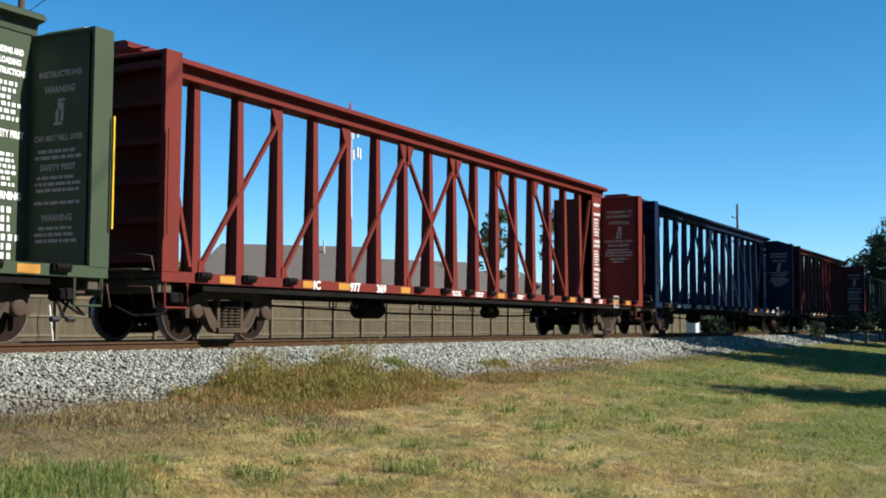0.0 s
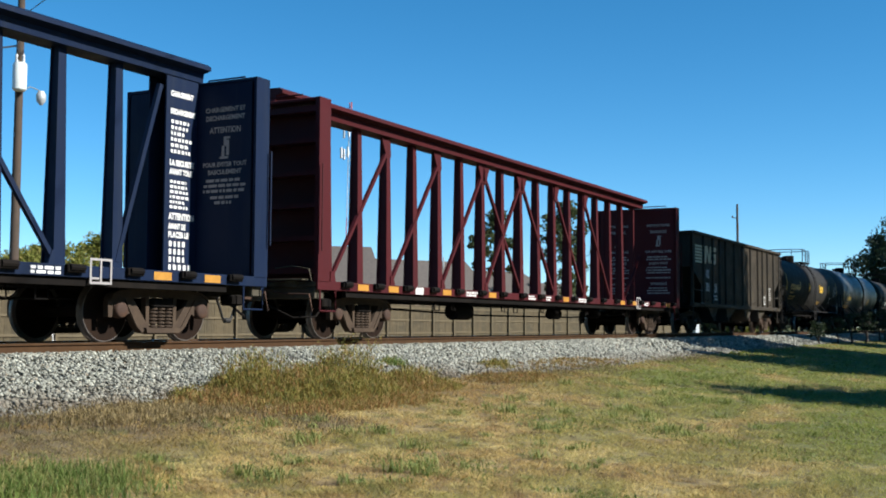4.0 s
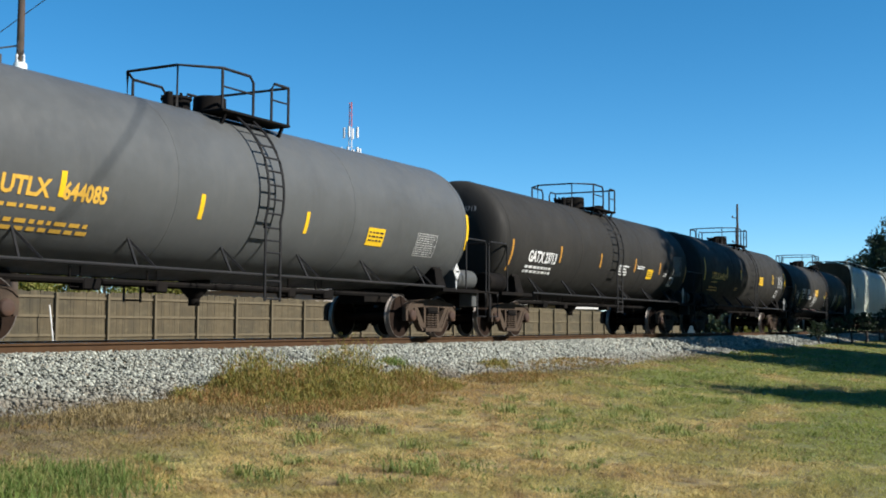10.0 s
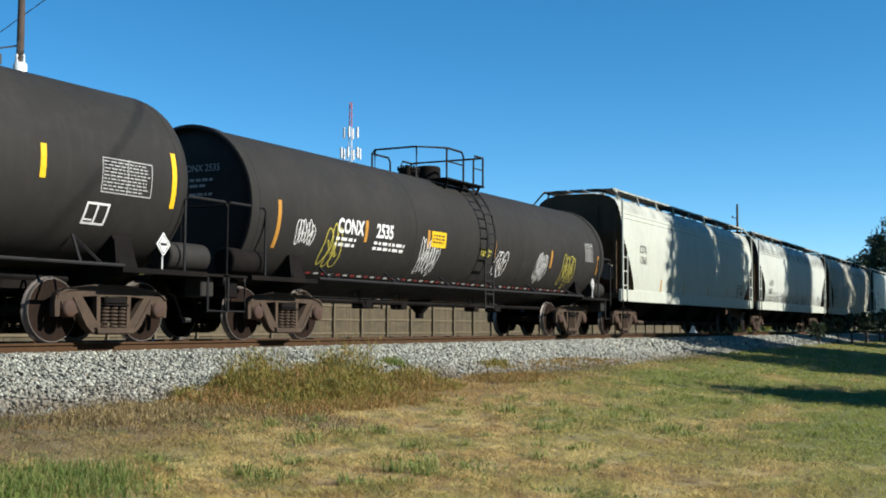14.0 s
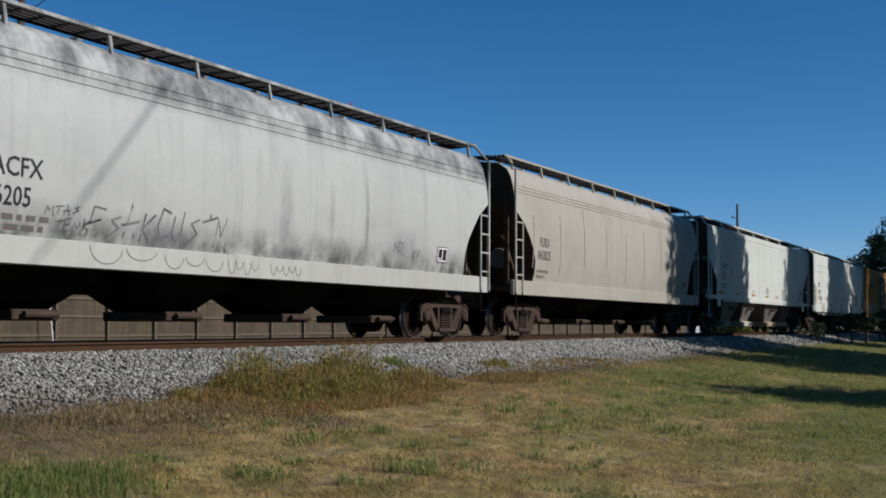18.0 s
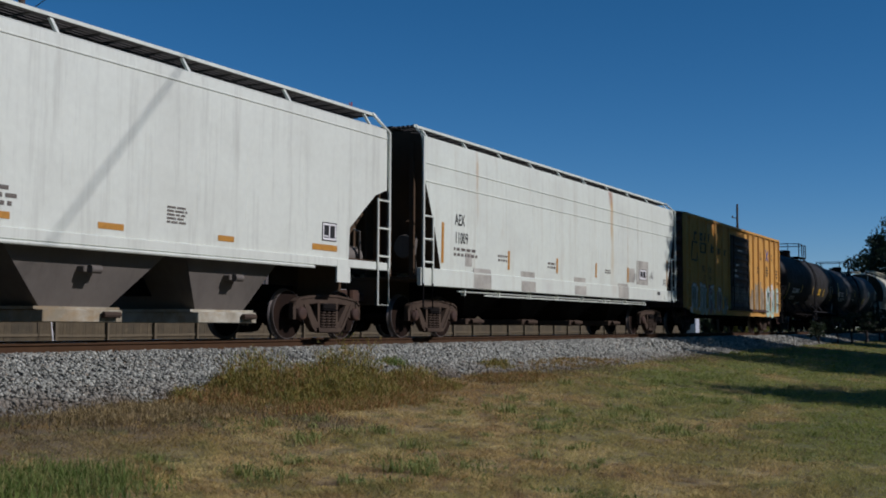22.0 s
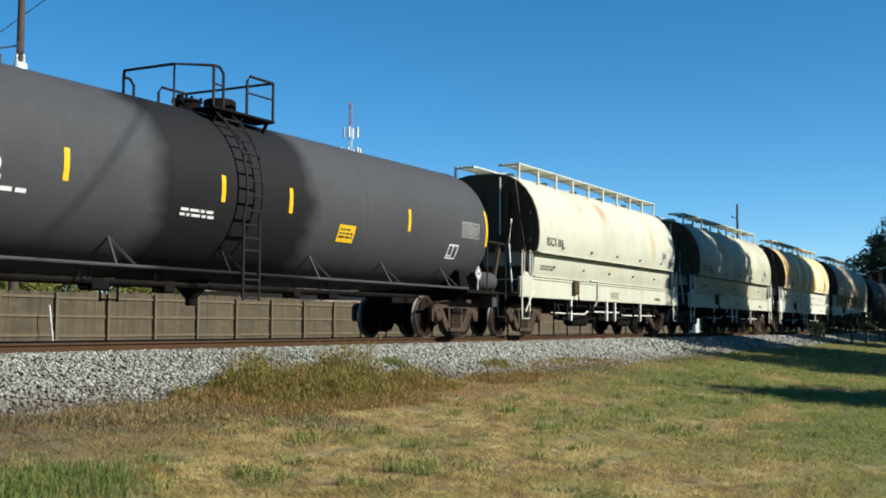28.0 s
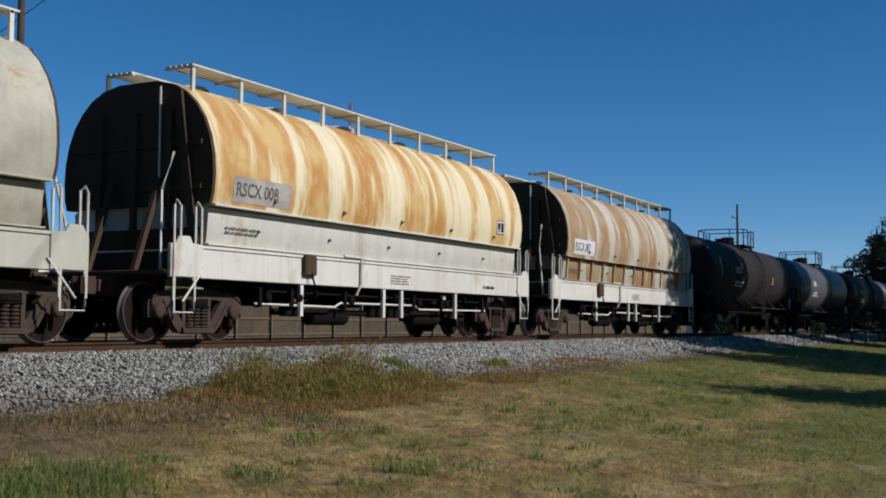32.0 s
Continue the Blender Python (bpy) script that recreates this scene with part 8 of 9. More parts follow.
def tufts(spots, per, length, width, seed):
    """Low tufts whose long blades arch outwards from one root."""
    r = np.random.RandomState(seed)
    x, y, s, bend = [], [], [], []
    for sx, sy, k in spots:
        n = int(per * k)
        for a in (x, y):
            a.append(np.zeros(n))
        x[-1] += sx + r.normal(0, 0.07 * k, n)
        y[-1] += sy + r.normal(0, 0.07 * k, n)
        s.append(np.full(n, k))
        bend.append(r.uniform(0, 2 * np.pi, n))
    x, y, s, b = (np.concatenate(q) for q in (x, y, s, bend))
    n = len(x)
    ln, w = length * s * r.uniform(0.5, 1.15, n), width * r.uniform(0.7, 1.3, n)
    z = ground_z(x, y)
    tilt = r.uniform(0.35, 1.25, n)
    dx, dy = -np.sin(b) * w / 2, np.cos(b) * w / 2
    ox, oy = np.cos(b) * np.sin(tilt) * ln, np.sin(b) * np.sin(tilt) * ln
    h = np.cos(tilt) * ln
    v = np.empty((n, 7, 3))
    for i, (out, up, wide) in enumerate(((0.0, -0.06, 1.0), (0.40, 0.62, 0.9), (0.85, 0.72, 0.6))):
        v[:, 2 * i] = np.stack([x - dx * wide + ox * out, y - dy * wide + oy * out, z + h * up + 0.01], 1)
        v[:, 2 * i + 1] = np.stack([x + dx * wide + ox * out, y + dy * wide + oy * out, z + h * up + 0.01], 1)
    v[:, 6] = np.stack([x + ox * 1.15, y + oy * 1.15, z + h * 0.45 + 0.01], 1)
    return raw_mesh("tufts", v.reshape(-1, 3), n, 7, ((0, 1, 3, 2), (2, 3, 5, 4), (4, 5, 6)))


r = np.random.RandomState(31)
spots = []
for i in range(300):
    a, dd = radians(r.uniform(44, 80)), r.uniform(9.0, 30)
    px, py = dd * math.sin(a), dd * math.cos(a)
    if py < 8.2 and patchy(np.array([px]), np.array([py]), 0.9, 33)[0] > -0.25:
        spots.append((px, py, r.uniform(0.5, 1.25)))
lone("crabgrass", tufts(spots, 50, 0.15, 0.010, 32), M_BLUEBLADE, "low grey-green crabgrass tufts in the lawn", "grass", kind="stuff", smooth=0)
# lush corner of taller green grass close to the camera
r = np.random.RandomState(41)
n = 9000
cx, cy = 5.9 + r.normal(0, 0.8, n), 6.55 + r.normal(0, 0.55, n)
k = ((cx - 5.9) / 1.3) ** 2 + ((cy - 6.5) / 0.85) ** 2 < r.uniform(0.25, 1.1, n)
cx, cy = cx[k], cy[k]
lone("lush_grass", blades(cx, cy, ground_z(cx, cy), r.uniform(0.05, 0.15, len(cx)), r.uniform(0.005, 0.009, len(cx)), 42, 1.25), M_GREENBLADE, "lush green grass clump", "grass", kind="stuff", smooth=0)
n = 16000
bx, by = r.uniform(6.0, 12.0, n), r.uniform(6.6, 9.7, n)
k = (patchy(bx, by, 2.6, 48) > -0.35) & (by > 13.2 - 0.62 * bx + r.normal(0, 0.35, n)) & (bx < 11.6 + r.normal(0, 0.3, n))
bx, by = bx[k], by[k]
lone("dead_grass", blades(bx, by, ground_z(bx, by), r.uniform(0.04, 0.10, len(bx)), r.uniform(0.004, 0.009, len(bx)), 49, 1.5), M_MAUVEWEED, "flattened dead brown grass", "grass", kind="stuff", smooth=0)
# brown thatch along the foot of the ballast
n = 16000
bx = r.uniform(6, 34, n)
by = 9.25 + r.normal(0, 0.42, n) + 0.25 * np.sin(bx * 1.3)
k = (patchy(bx, by, 1.5, 44) > -0.5) & (by < 10.0)
bx, by = bx[k], by[k]
lone("thatch", blades(bx, by, ground_z(bx, by), r.uniform(0.05, 0.13, len(bx)), r.uniform(0.005, 0.010, len(bx)), 45, 1.4), M_MAUVEWEED, "dead brown thatch beside the ballast", "grass", kind="stuff", smooth=0)


def weed_clump(cx, cy, rx, ry, height, n, seed, mat, label):
    """Arching wiry stems set with many small leaves, denser and taller towards the middle."""
    r = np.random.RandomState(seed)
    a, q = r.uniform(0, 6.283, n), np.sqrt(r.rand(n)) * r.uniform(0.8, 1.25, n)
    px, py = cx + rx * q * np.cos(a), cy + ry * q * np.sin(a)
    hh = height * np.maximum(0.12, 1.05 - 0.8 * q ** 2) * r.uniform(0.45, 1.1, n) * (0.9 + 0.3 * patchy(px, py, 4.2, seed))
    hh = np.maximum(hh, 0.05)
    z = np.maximum(ground_z(px, py), ballast_z(py) - 0.02)
    m = 26
    u = r.uniform(0.12, 1.0, n * m)
    b = np.repeat(r.uniform(0, 6.283, n), m)
    reach = np.repeat(hh * r.uniform(0.15, 0.7, n), m) * u ** 2
    lx = np.repeat(px, m) + reach * np.cos(b) + r.normal(0, 0.035, n * m)
    ly = np.repeat(py, m) + reach * np.sin(b) + r.normal(0, 0.035, n * m)
    lz = np.repeat(z, m) + np.repeat(hh, m) * (u - 0.12 * u ** 3)
    me = blades(np.concatenate([px, lx]), np.concatenate([py, ly]), np.concatenate([z, lz]), np.concatenate([hh * 0.98, r.uniform(0.03, 0.075, n * m)]),
                np.concatenate([np.full(n, 0.006), r.uniform(0.005, 0.013, n * m)]), seed + 1, 1.5, 0.1)
    return lone("weeds", me, mat, label, "weeds", "weeds along the ballast", kind="stuff", smooth=0)


def ballast_z(y):
    return np.interp(y, [8.9, 9.3, 11.6, 12.1, 14.4, 15.2, 17.2], [-0.80, -0.66, -0.20, -0.16, -0.16, -0.25, -0.66])


# ---------------------------------------------------------------- ballast, ties and rails
M_BED, _nt, _b = nodes_of("ballast_bed")
_p = coords(_nt, (1, 1, 1), True)
_v = _nt.nodes.new("ShaderNodeTexVoronoi")
_v.inputs["Scale"].default_value = 17.0
_nt.links.new(_p, _v.inputs["Vector"])
_c = mixed(_nt, band(_nt, _v.outputs["Distance"], 0.1, 0.6), (0.12, 0.116, 0.098), (0.035, 0.033, 0.028))
_c = mixed(_nt, band(_nt, cloud(_nt, _p, 1.0, 4), 0.45, 0.7, 0.5), _c, (0.2, 0.172, 0.136))
_nt.links.new(_c, _b.inputs["Base Color"])
_b.inputs["Roughness"].default_value = 0.95
bumped(_nt, _b, _v.outputs["Distance"], 0.9, 0.05)
M_STONE, _nt, _b = nodes_of("crushed_stone")
_g = _nt.nodes.new("ShaderNodeNewGeometry")
_r = _nt.nodes.new("ShaderNodeValToRGB")
_nt.links.new(_g.outputs["Random Per Island"], _r.inputs[0])
for _i, (_q, _k) in enumerate(((0.0, (0.12, 0.12, 0.098)), (0.25, (0.19, 0.196, 0.162)), (0.6, (0.262, 0.27, 0.222)), (0.92, (0.43, 0.44, 0.365)), (1.0, (0.25, 0.205, 0.14)))):
    _e = _r.color_ramp.elements[_i] if _i < 2 else _r.color_ramp.elements.new(_q)
    _e.position, _e.color = _q, (*_k, 1)
_p = coords(_nt, (1, 1, 1), True)
_c = mixed(_nt, band(_nt, cloud(_nt, _p, 60.0, 3), 0.3, 0.8, 0.4), _r.outputs[0], (0.128, 0.124, 0.112))
_s = _nt.nodes.new("ShaderNodeSeparateXYZ")
_nt.links.new(_p, _s.inputs[0])
_c = mixed(_nt, times(_nt, band(_nt, _s.outputs[1], 10.5, 9.5, 0.85), band(_nt, cloud(_nt, _p, 1.6, 4), 0.35, 0.56)), _c, (0.135, 0.108, 0.076))
_nt.links.new(_c, _b.inputs["Base Color"])
_b.inputs["Roughness"].default_value = 0.9

bed = Shape()
prof = [(8.9, -0.80), (9.3, -0.68), (11.6, -0.225), (12.1, -0.19), (14.4, -0.19), (15.2, -0.27), (17.4, -0.72)]
bed.loft([[(-120, a, b) for a, b in prof], [(600, a, b) for a, b in prof]], closed=False, caps=False)
lone("ballast_bed", bed, M_BED, "bed of grey crushed stone under the track", "ballast", kind="structure", smooth=0)


def stone_shapes(seed, count=10):
    r = np.random.RandomState(seed)
    base = np.array([(0, 0, 1), (0.9, 0, 0.4), (0.28, 0.85, 0.4), (-0.72, 0.53, 0.4), (-0.72, -0.53, 0.4), (0.28, -0.85, 0.4),
                     (0.7, 0.5, -0.4), (-0.3, 0.85, -0.4), (-0.9, 0, -0.4), (-0.3, -0.85, -0.4), (0.7, -0.5, -0.4)])
    return [base * r.uniform(0.72, 1.25, base.shape) * np.array([1.0, r.uniform(0.6, 0.95), r.uniform(0.5, 0.85)]) for _ in range(count)]


STONE_FACES = ((0, 1, 2), (0, 2, 3), (0, 3, 4), (0, 4, 5), (0, 5, 1), (1, 6, 2), (2, 7, 3), (3, 8, 4), (4, 9, 5), (5, 10, 1), (2, 6, 7), (3, 7, 8), (4, 8, 9), (5, 9, 10), (1, 10, 6))


def stones(px, py, pz, size, seed):
    r = np.random.RandomState(seed)
    n = len(px)
    kinds = np.stack(stone_shapes(seed))
    v = kinds[r.randint(0, len(kinds), n)] * size[:, None, None]
    a, b = r.uniform(0, 6.283, n), r.normal(0, 0.9, n)
    ca, sa, cb, sb = np.cos(a)[:, None], np.sin(a)[:, None], np.cos(b)[:, None], np.sin(b)[:, None]
    x, y, z = v[..., 0], v[..., 1] * cb - v[..., 2] * sb, v[..., 1] * sb + v[..., 2] * cb
    v = np.stack([x * ca - y * sa + px[:, None], x * sa + y * ca + py[:, None], z + pz[:, None]], 2)
    return raw_mesh("stones", v.reshape(-1, 3), n, 11, STONE_FACES)


r = np.random.RandomState(51)
n = 56000
px = 5 + 27 * r.rand(n) ** 1.25
py = r.uniform(8.95, 12.38, n)
k = py > 9.15 + 0.28 * patchy(px, py, 1.1, 52) + r.normal(0, 0.14, n)
px, py = px[k], py[k]
lone("ballast_stones", stones(px, py, ballast_z(py) + r.uniform(-0.015, 0.03, len(px)), (0.014 + 0.024 * r.rand(len(px)) ** 1.4) * np.clip(px / 16, 0.95, 1.3), 53), M_STONE, "loose grey crushed stones", "ballast", kind="stuff", smooth=0)
n = 12000
px = 30 + 55 * r.rand(n) ** 1.4
py = r.uniform(9.5, 12.38, n)
lone("far_ballast_stones", stones(px, py, ballast_z(py) + r.uniform(-0.015, 0.03, n), r.uniform(0.035, 0.07, n), 54), M_STONE, "loose grey crushed stones farther on", "ballast", kind="stuff", smooth=0)
n = 3500
px, py = r.uniform(6, 45, n), r.uniform(12.6, 15.0, n)
lone("crib_stones", stones(px, py, np.full(n, -0.19) + r.uniform(-0.01, 0.02, n), r.uniform(0.03, 0.05, n), 55), M_STONE, "crushed stones between the ties", "ballast", kind="stuff", smooth=0)

M_RAIL = paint("rusty_rail", (0.052, 0.027, 0.012), 0.85, (0.09, 0.046, 0.018), 0.6, 0.0, wave=0.2, big=2.0, spec=0.2)
M_RAILTOP = plain("polished_railhead", (0.36, 0.344, 0.328), 0.3, 1.0, 0.15, 5)
M_TIE = paint("creosoted_tie", (0.056, 0.04, 0.0304), 0.9, (0.104, 0.08, 0.06), 0.6, 0.0, wave=0.4, big=3.0)
track = thing("railway_track", "rusty rails spiked to dark timber ties", "railway track", kind="structure")
for k in (-1, 1):
    s = Shape()
    y = TRACK_Y + k * 0.755
    s.prism([(y - 0.075, -0.176), (y + 0.075, -0.176), (y + 0.075, -0.165), (y + 0.012, -0.14), (y + 0.010, -0.045), (y + 0.036, -0.032), (y + 0.036, -0.004), (y + 0.030, -0.001),
             (y - 0.030, -0.001), (y - 0.036, -0.004), (y - 0.036, -0.032), (y - 0.010, -0.045), (y - 0.012, -0.14), (y - 0.075, -0.165)], "x", -120, 600)
    rail = part("rail", s, M_RAIL, track, smooth=0)
    part("railhead", Shape().box(-120, 600, y - 0.028, y + 0.028, -0.003, 0.0005), M_RAILTOP, rail)
tie = Shape().box(-0.115, 0.115, TRACK_Y - 1.3, TRACK_Y + 1.3, -0.36, -0.178, 0.012).mesh("tie")
plate = Shape()
for k in (-1, 1):
    plate.box(-0.10, 0.10, TRACK_Y + k * 0.755 - 0.18, TRACK_Y + k * 0.755 + 0.18, -0.1779, -0.166)
    for j in (-1, 1):
        plate.box(-0.04, -0.01, TRACK_Y + k * 0.755 + j * 0.085 - 0.015, TRACK_Y + k * 0.755 + j * 0.085 + 0.015, -0.166, -0.135)
plate = plate.mesh("tie_plate")
tie.materials.append(M_TIE)
plate.materials.append(M_RAIL)
for i in range(110):
    x = 4.0 + i * 0.5
    t = part("tie", tie, None, track, "", (x, 0, random.Random(i).uniform(-0.004, 0.0)))
    part("tie_plate", plate, None, t)

weed_clump(12.2, 9.25, 0.85, 0.60, 0.58, 560, 61, M_WEED, "green and russet weeds on the ballast foot")
weed_clump(14.0, 9.3, 1.05, 0.70, 0.66, 700, 62, M_WEED, "tall green weeds on the ballast foot")
weed_clump(12.9, 8.6, 1.5, 0.60, 0.40, 520, 63, M_WEED, "low straggling green weeds below the stones")
weed_clump(15.7, 9.0, 0.9, 0.60, 0.38, 340, 69, M_WEED, "russet and green weeds below the stones")
weed_clump(12.7, 9.1, 1.4, 0.7, 0.52, 200, 74, M_RUSTWEED, "russet stems among the weeds")
weed_clump(15.2, 8.8, 1.1, 0.5, 0.34, 170, 75, M_RUSTWEED, "russet weeds beside the stones")
weed_clump(10.9, 8.9, 0.8, 0.50, 0.20, 170, 70, M_RUSTWEED, "russet and brown weeds below the stones")
weed_clump(12.2, 9.7, 0.5, 0.25, 0.30, 110, 71, M_RUSTWEED, "russet weed tops on the stones")
weed_clump(12.6, 8.0, 1.9, 0.40, 0.14, 260, 72, M_RUSTWEED, "low russet weeds in the grass")
weed_clump(10.9, 9.45, 0.22, 0.20, 0.26, 60, 73, M_WEED, "small green weed on the stones")
weed_clump(19.0, 8.8, 1.6, 0.5, 0.10, 200, 64, M_RUSTWEED, "low russet weeds in the grass")
weed_clump(9.4, 8.6, 1.2, 0.60, 0.12, 240, 65, M_BROWNWEED, "low brown weeds in the grass")
weed_clump(17.5, 10.45, 0.28, 0.22, 0.20, 60, 66, M_GREENBLADE, "single green weed among the stones")
weed_clump(24.0, 9.7, 3.2, 0.40, 0.13, 260, 67, M_RUSTWEED, "low russet weeds along the stones")
weed_clump(20.5, 9.9, 0.6, 0.30, 0.22, 80, 68, M_WEED, "small weed at the edge of the stones")

# ---------------------------------------------------------------- timber fence behind the track
M_BOARD, _nt, _b = nodes_of("weathered_cedar")
_oi = _nt.nodes.new("ShaderNodeObjectInfo")
_gr = cloud(_nt, coords(_nt, (14, 14, 0.7)), 3.0, 6, 0.65)
_c = mixed(_nt, _gr, (0.088, 0.067, 0.034), (0.048, 0.037, 0.019))
_c = mixed(_nt, band(_nt, cloud(_nt, coords(_nt, (1, 1, 1), True), 0.7, 4), 0.45, 0.68, 0.7), _c, (0.036, 0.031, 0.018))
_c = mixed(_nt, band(_nt, cloud(_nt, coords(_nt, (1, 1, 2.2), True), 1.7, 6, 0.7), 0.50, 0.70, 0.6), _c, (0.105, 0.086, 0.048))
_m = _nt.nodes.new("ShaderNodeHueSaturation")
_nt.links.new(_c, _m.inputs["Color"])
_nt.links.new(band(_nt, _oi.outputs["Random"], 0, 1), _m.inputs["Value"])
_m.inputs["Value"].links[0].from_node.inputs["To Min"].default_value = 0.86
_m.inputs["Value"].links[0].from_node.inputs["To Max"].default_value = 1.14
_nt.links.new(_m.outputs[0], _b.inputs["Base Color"])
_b.inputs["Roughness"].default_value = 0.9
bumped(_nt, _b, _gr, 0.4, 0.01)
M_POSTWOOD = paint("grey_post_wood", (0.125, 0.102, 0.064), 0.9, (0.07, 0.058, 0.038), 0.5, 0.3, wave=0.3, big=2.0, spec=0.2)

FENCE_Y = 30.5
fence = thing("board_fence", "weathered brown board fence with posts and rails", "fence", at=(0, FENCE_Y, 0))
FX0, FX1, BAY = 18.0, 108.0, 2.44
rng = random.Random(71)
nb = int((FX1 - FX0) / BAY)
post = Shape().box(-0.05, 0.05, -0.14, -0.04, -0.55, 1.36, 0.006).mesh("post")
post.materials.append(M_POSTWOOD)
rail_m = Shape().box(0.0, BAY, -0.04, -0.002, -0.045, 0.045, 0.004).mesh("rail")
rail_m.materials.append(M_POSTWOOD)
for i in range(nb + 1):
    part("post", post, None, fence, "", (FX0 + 0.55 + i * BAY, 0, rng.uniform(-0.03, 0.03)))
    if i < nb:
        for z in (-0.15, 0.52, 1.18):
            o = part("rail", rail_m, None, fence, "", (FX0 + 0.55 + i * BAY, 0, z + rng.uniform(-0.02, 0.02)))
            o.rotation_euler = (0, rng.uniform(-0.006, 0.006), 0)
boards = []
for q in range(6):
    w = 0.139 + 0.002 * q
    boards.append(Shape().prism([(0, -0.50), (w, -0.50), (w, 1.36), (w - 0.025, 1.40), (0.025, 1.40), (0, 1.36)], "y", 0.0, 0.018).mesh("board"))
    boards[-1].materials.append(M_BOARD)
x, i = FX0, 0
rest = Shape()
while x < FX1:
    dz = rng.uniform(-0.035, 0.03) + 0.05 * math.sin(x * 0.21)
    if 20 < x < 62 and i < 300:
        o = part("board", boards[rng.randrange(6)], None, fence, "", (x, 0, dz))
        o.rotation_euler = (0, rng.uniform(-0.008, 0.008), 0)
        i += 1
    else:
        rest.prism([(x, -0.50), (x + 0.142, -0.50), (x + 0.142, 1.36 + dz), (x + 0.12, 1.40 + dz), (x + 0.02, 1.40 + dz), (x, 1.36 + dz)], "y", 0.0, 0.018)
    x += 0.149
tagged(part("board_rest", rest, M_BOARD, fence, "", smooth=0), kind="stuff")
pipe = Shape().tube([(0, 0, 0), (-0.12, 0.1, 1.35)], 0.02, 8)
lone("leaning_pipe", pipe, plain("white_pvc", (0.75, 0.75, 0.72), 0.4), "thin white pipe leaning on the fence", "pipe", at=(27.75, 29.9, -0.45))

# ---------------------------------------------------------------- poles and mast
M_POLE = paint("pole_wood", (0.068, 0.0464, 0.0336), 0.9, (0.036, 0.04, 0.028), 0.6, 0.5, wave=0.4, big=1.5)
M_GALV = plain("galvanised_grey", (0.416, 0.432, 0.424), 0.5, 0.2, 0.12)
M_CONC = plain("pale_concrete", (0.44, 0.432, 0.4), 0.8, 0, 0.1)
M_WIRE = plain("dark_wire", (0.04, 0.04, 0.04), 0.6)


def utility_pole(x, y, h, r0, label, mat, arms=(), can=False, lean=0.0, hooks=()):
    p = thing("utility_pole", label, "utility pole", at=(x, y, -0.45))
    s = Shape()
    s.loft([[(lean * z / h + rr * math.cos(a * 0.524), rr * math.sin(a * 0.524), z) for a in range(12)] for z, rr in ((0, r0), (h * 0.5, r0 * 0.85), (h, r0 * 0.68))])
    part("shaft", s, mat, p)
    for z, w in arms:
        a = Shape()
        a.beam((-w * 0.53, w * 0.85, z), (w * 0.53, -w * 0.85, z), 0.09, 0.11)
        arm = part("crossarm", a, mat, p)
        for q in (-0.9, -0.45, 0.45, 0.9):
            part("insulator", Shape().lathe([(z + 0.06, 0.03), (z + 0.10, 0.06), (z + 0.16, 0.05), (z + 0.22, 0.03)], "z", 10, (w * 0.53 * q, -w * 0.85 * q, 0)), M_GALV, arm)
    for z in hooks:
        b = Shape().beam((0, 0, z), (-0.36, 0.42, z + 0.12), 0.06, 0.08)
        b.lathe([(z + 0.08, 0.06), (z + 0.14, 0.10), (z + 0.3, 0.08)], "z", 8, (-0.38, 0.44, 0))
        part("insulator_bracket", b, M_WIRE, p)
    if can:
        c = Shape()
        c.lathe([(8.05, 0.19), (8.10, 0.235), (8.95, 0.235), (9.02, 0.20), (9.05, 0.04)], "z", 18, (-0.20, -0.24, 0.6))
        t = part("transformer", c, plain("transformer_grey", (0.62, 0.66, 0.62), 0.45, 0, 0.1), p, "pale grey transformer can")
        b = Shape()
        b.lathe([(9.03, 0.05), (9.12, 0.06), (9.18, 0.035), (9.25, 0.055), (9.32, 0.03)], "z", 10, (-0.28, -0.16, 0.6))
        b.lathe([(9.03, 0.05), (9.12, 0.06), (9.18, 0.035), (9.25, 0.055), (9.32, 0.03)], "z", 10, (-0.12, -0.32, 0.6))
        part("bushing", b, M_GALV, t)
        hw = Shape()
        hw.tube([(-0.12, -0.32, 9.9), (-0.3, -0.2, 10.1), (-0.2, -0.1, 10.3), (0, 0, 10.6)], 0.012, 5)
        hw.beam((0, 0, 10.3), (-0.5, 0.5, 10.15), 0.05, 0.05)
        hw.lathe([(9.6, 0.05), (9.95, 0.045)], "z", 10, (-0.45, 0.45, 0))
        part("cutout", hw, M_WIRE, p)
        l = Shape()
        l.tube([(0.05, -0.05, 8.75), (0.2, -0.35, 8.85), (0.36, -0.62, 8.72)], 0.02, 6)
        l.lathe([(8.22, 0.05), (8.36, 0.16), (8.56, 0.17), (8.70, 0.10)], "z", 12, (0.38, -0.66, 0))
        part("lamp_bracket", l, M_GALV, p)
    return p


utility_pole(27.3, 31.4, 13.5, 0.17, "brown timber utility pole with a transformer can", M_POLE, can=True)
utility_pole(126.0, 31.2, 14.2, 0.17, "dark timber utility pole beyond the fence", M_POLE, hooks=(12.6, 9.9))
utility_pole(90.0, 80.4, 13.3, 0.16, "slim pale concrete utility pole far off", M_CONC)
utility_pole(96.0, 62.5, 9.5, 0.13, "thin timber pole among the houses", M_POLE)

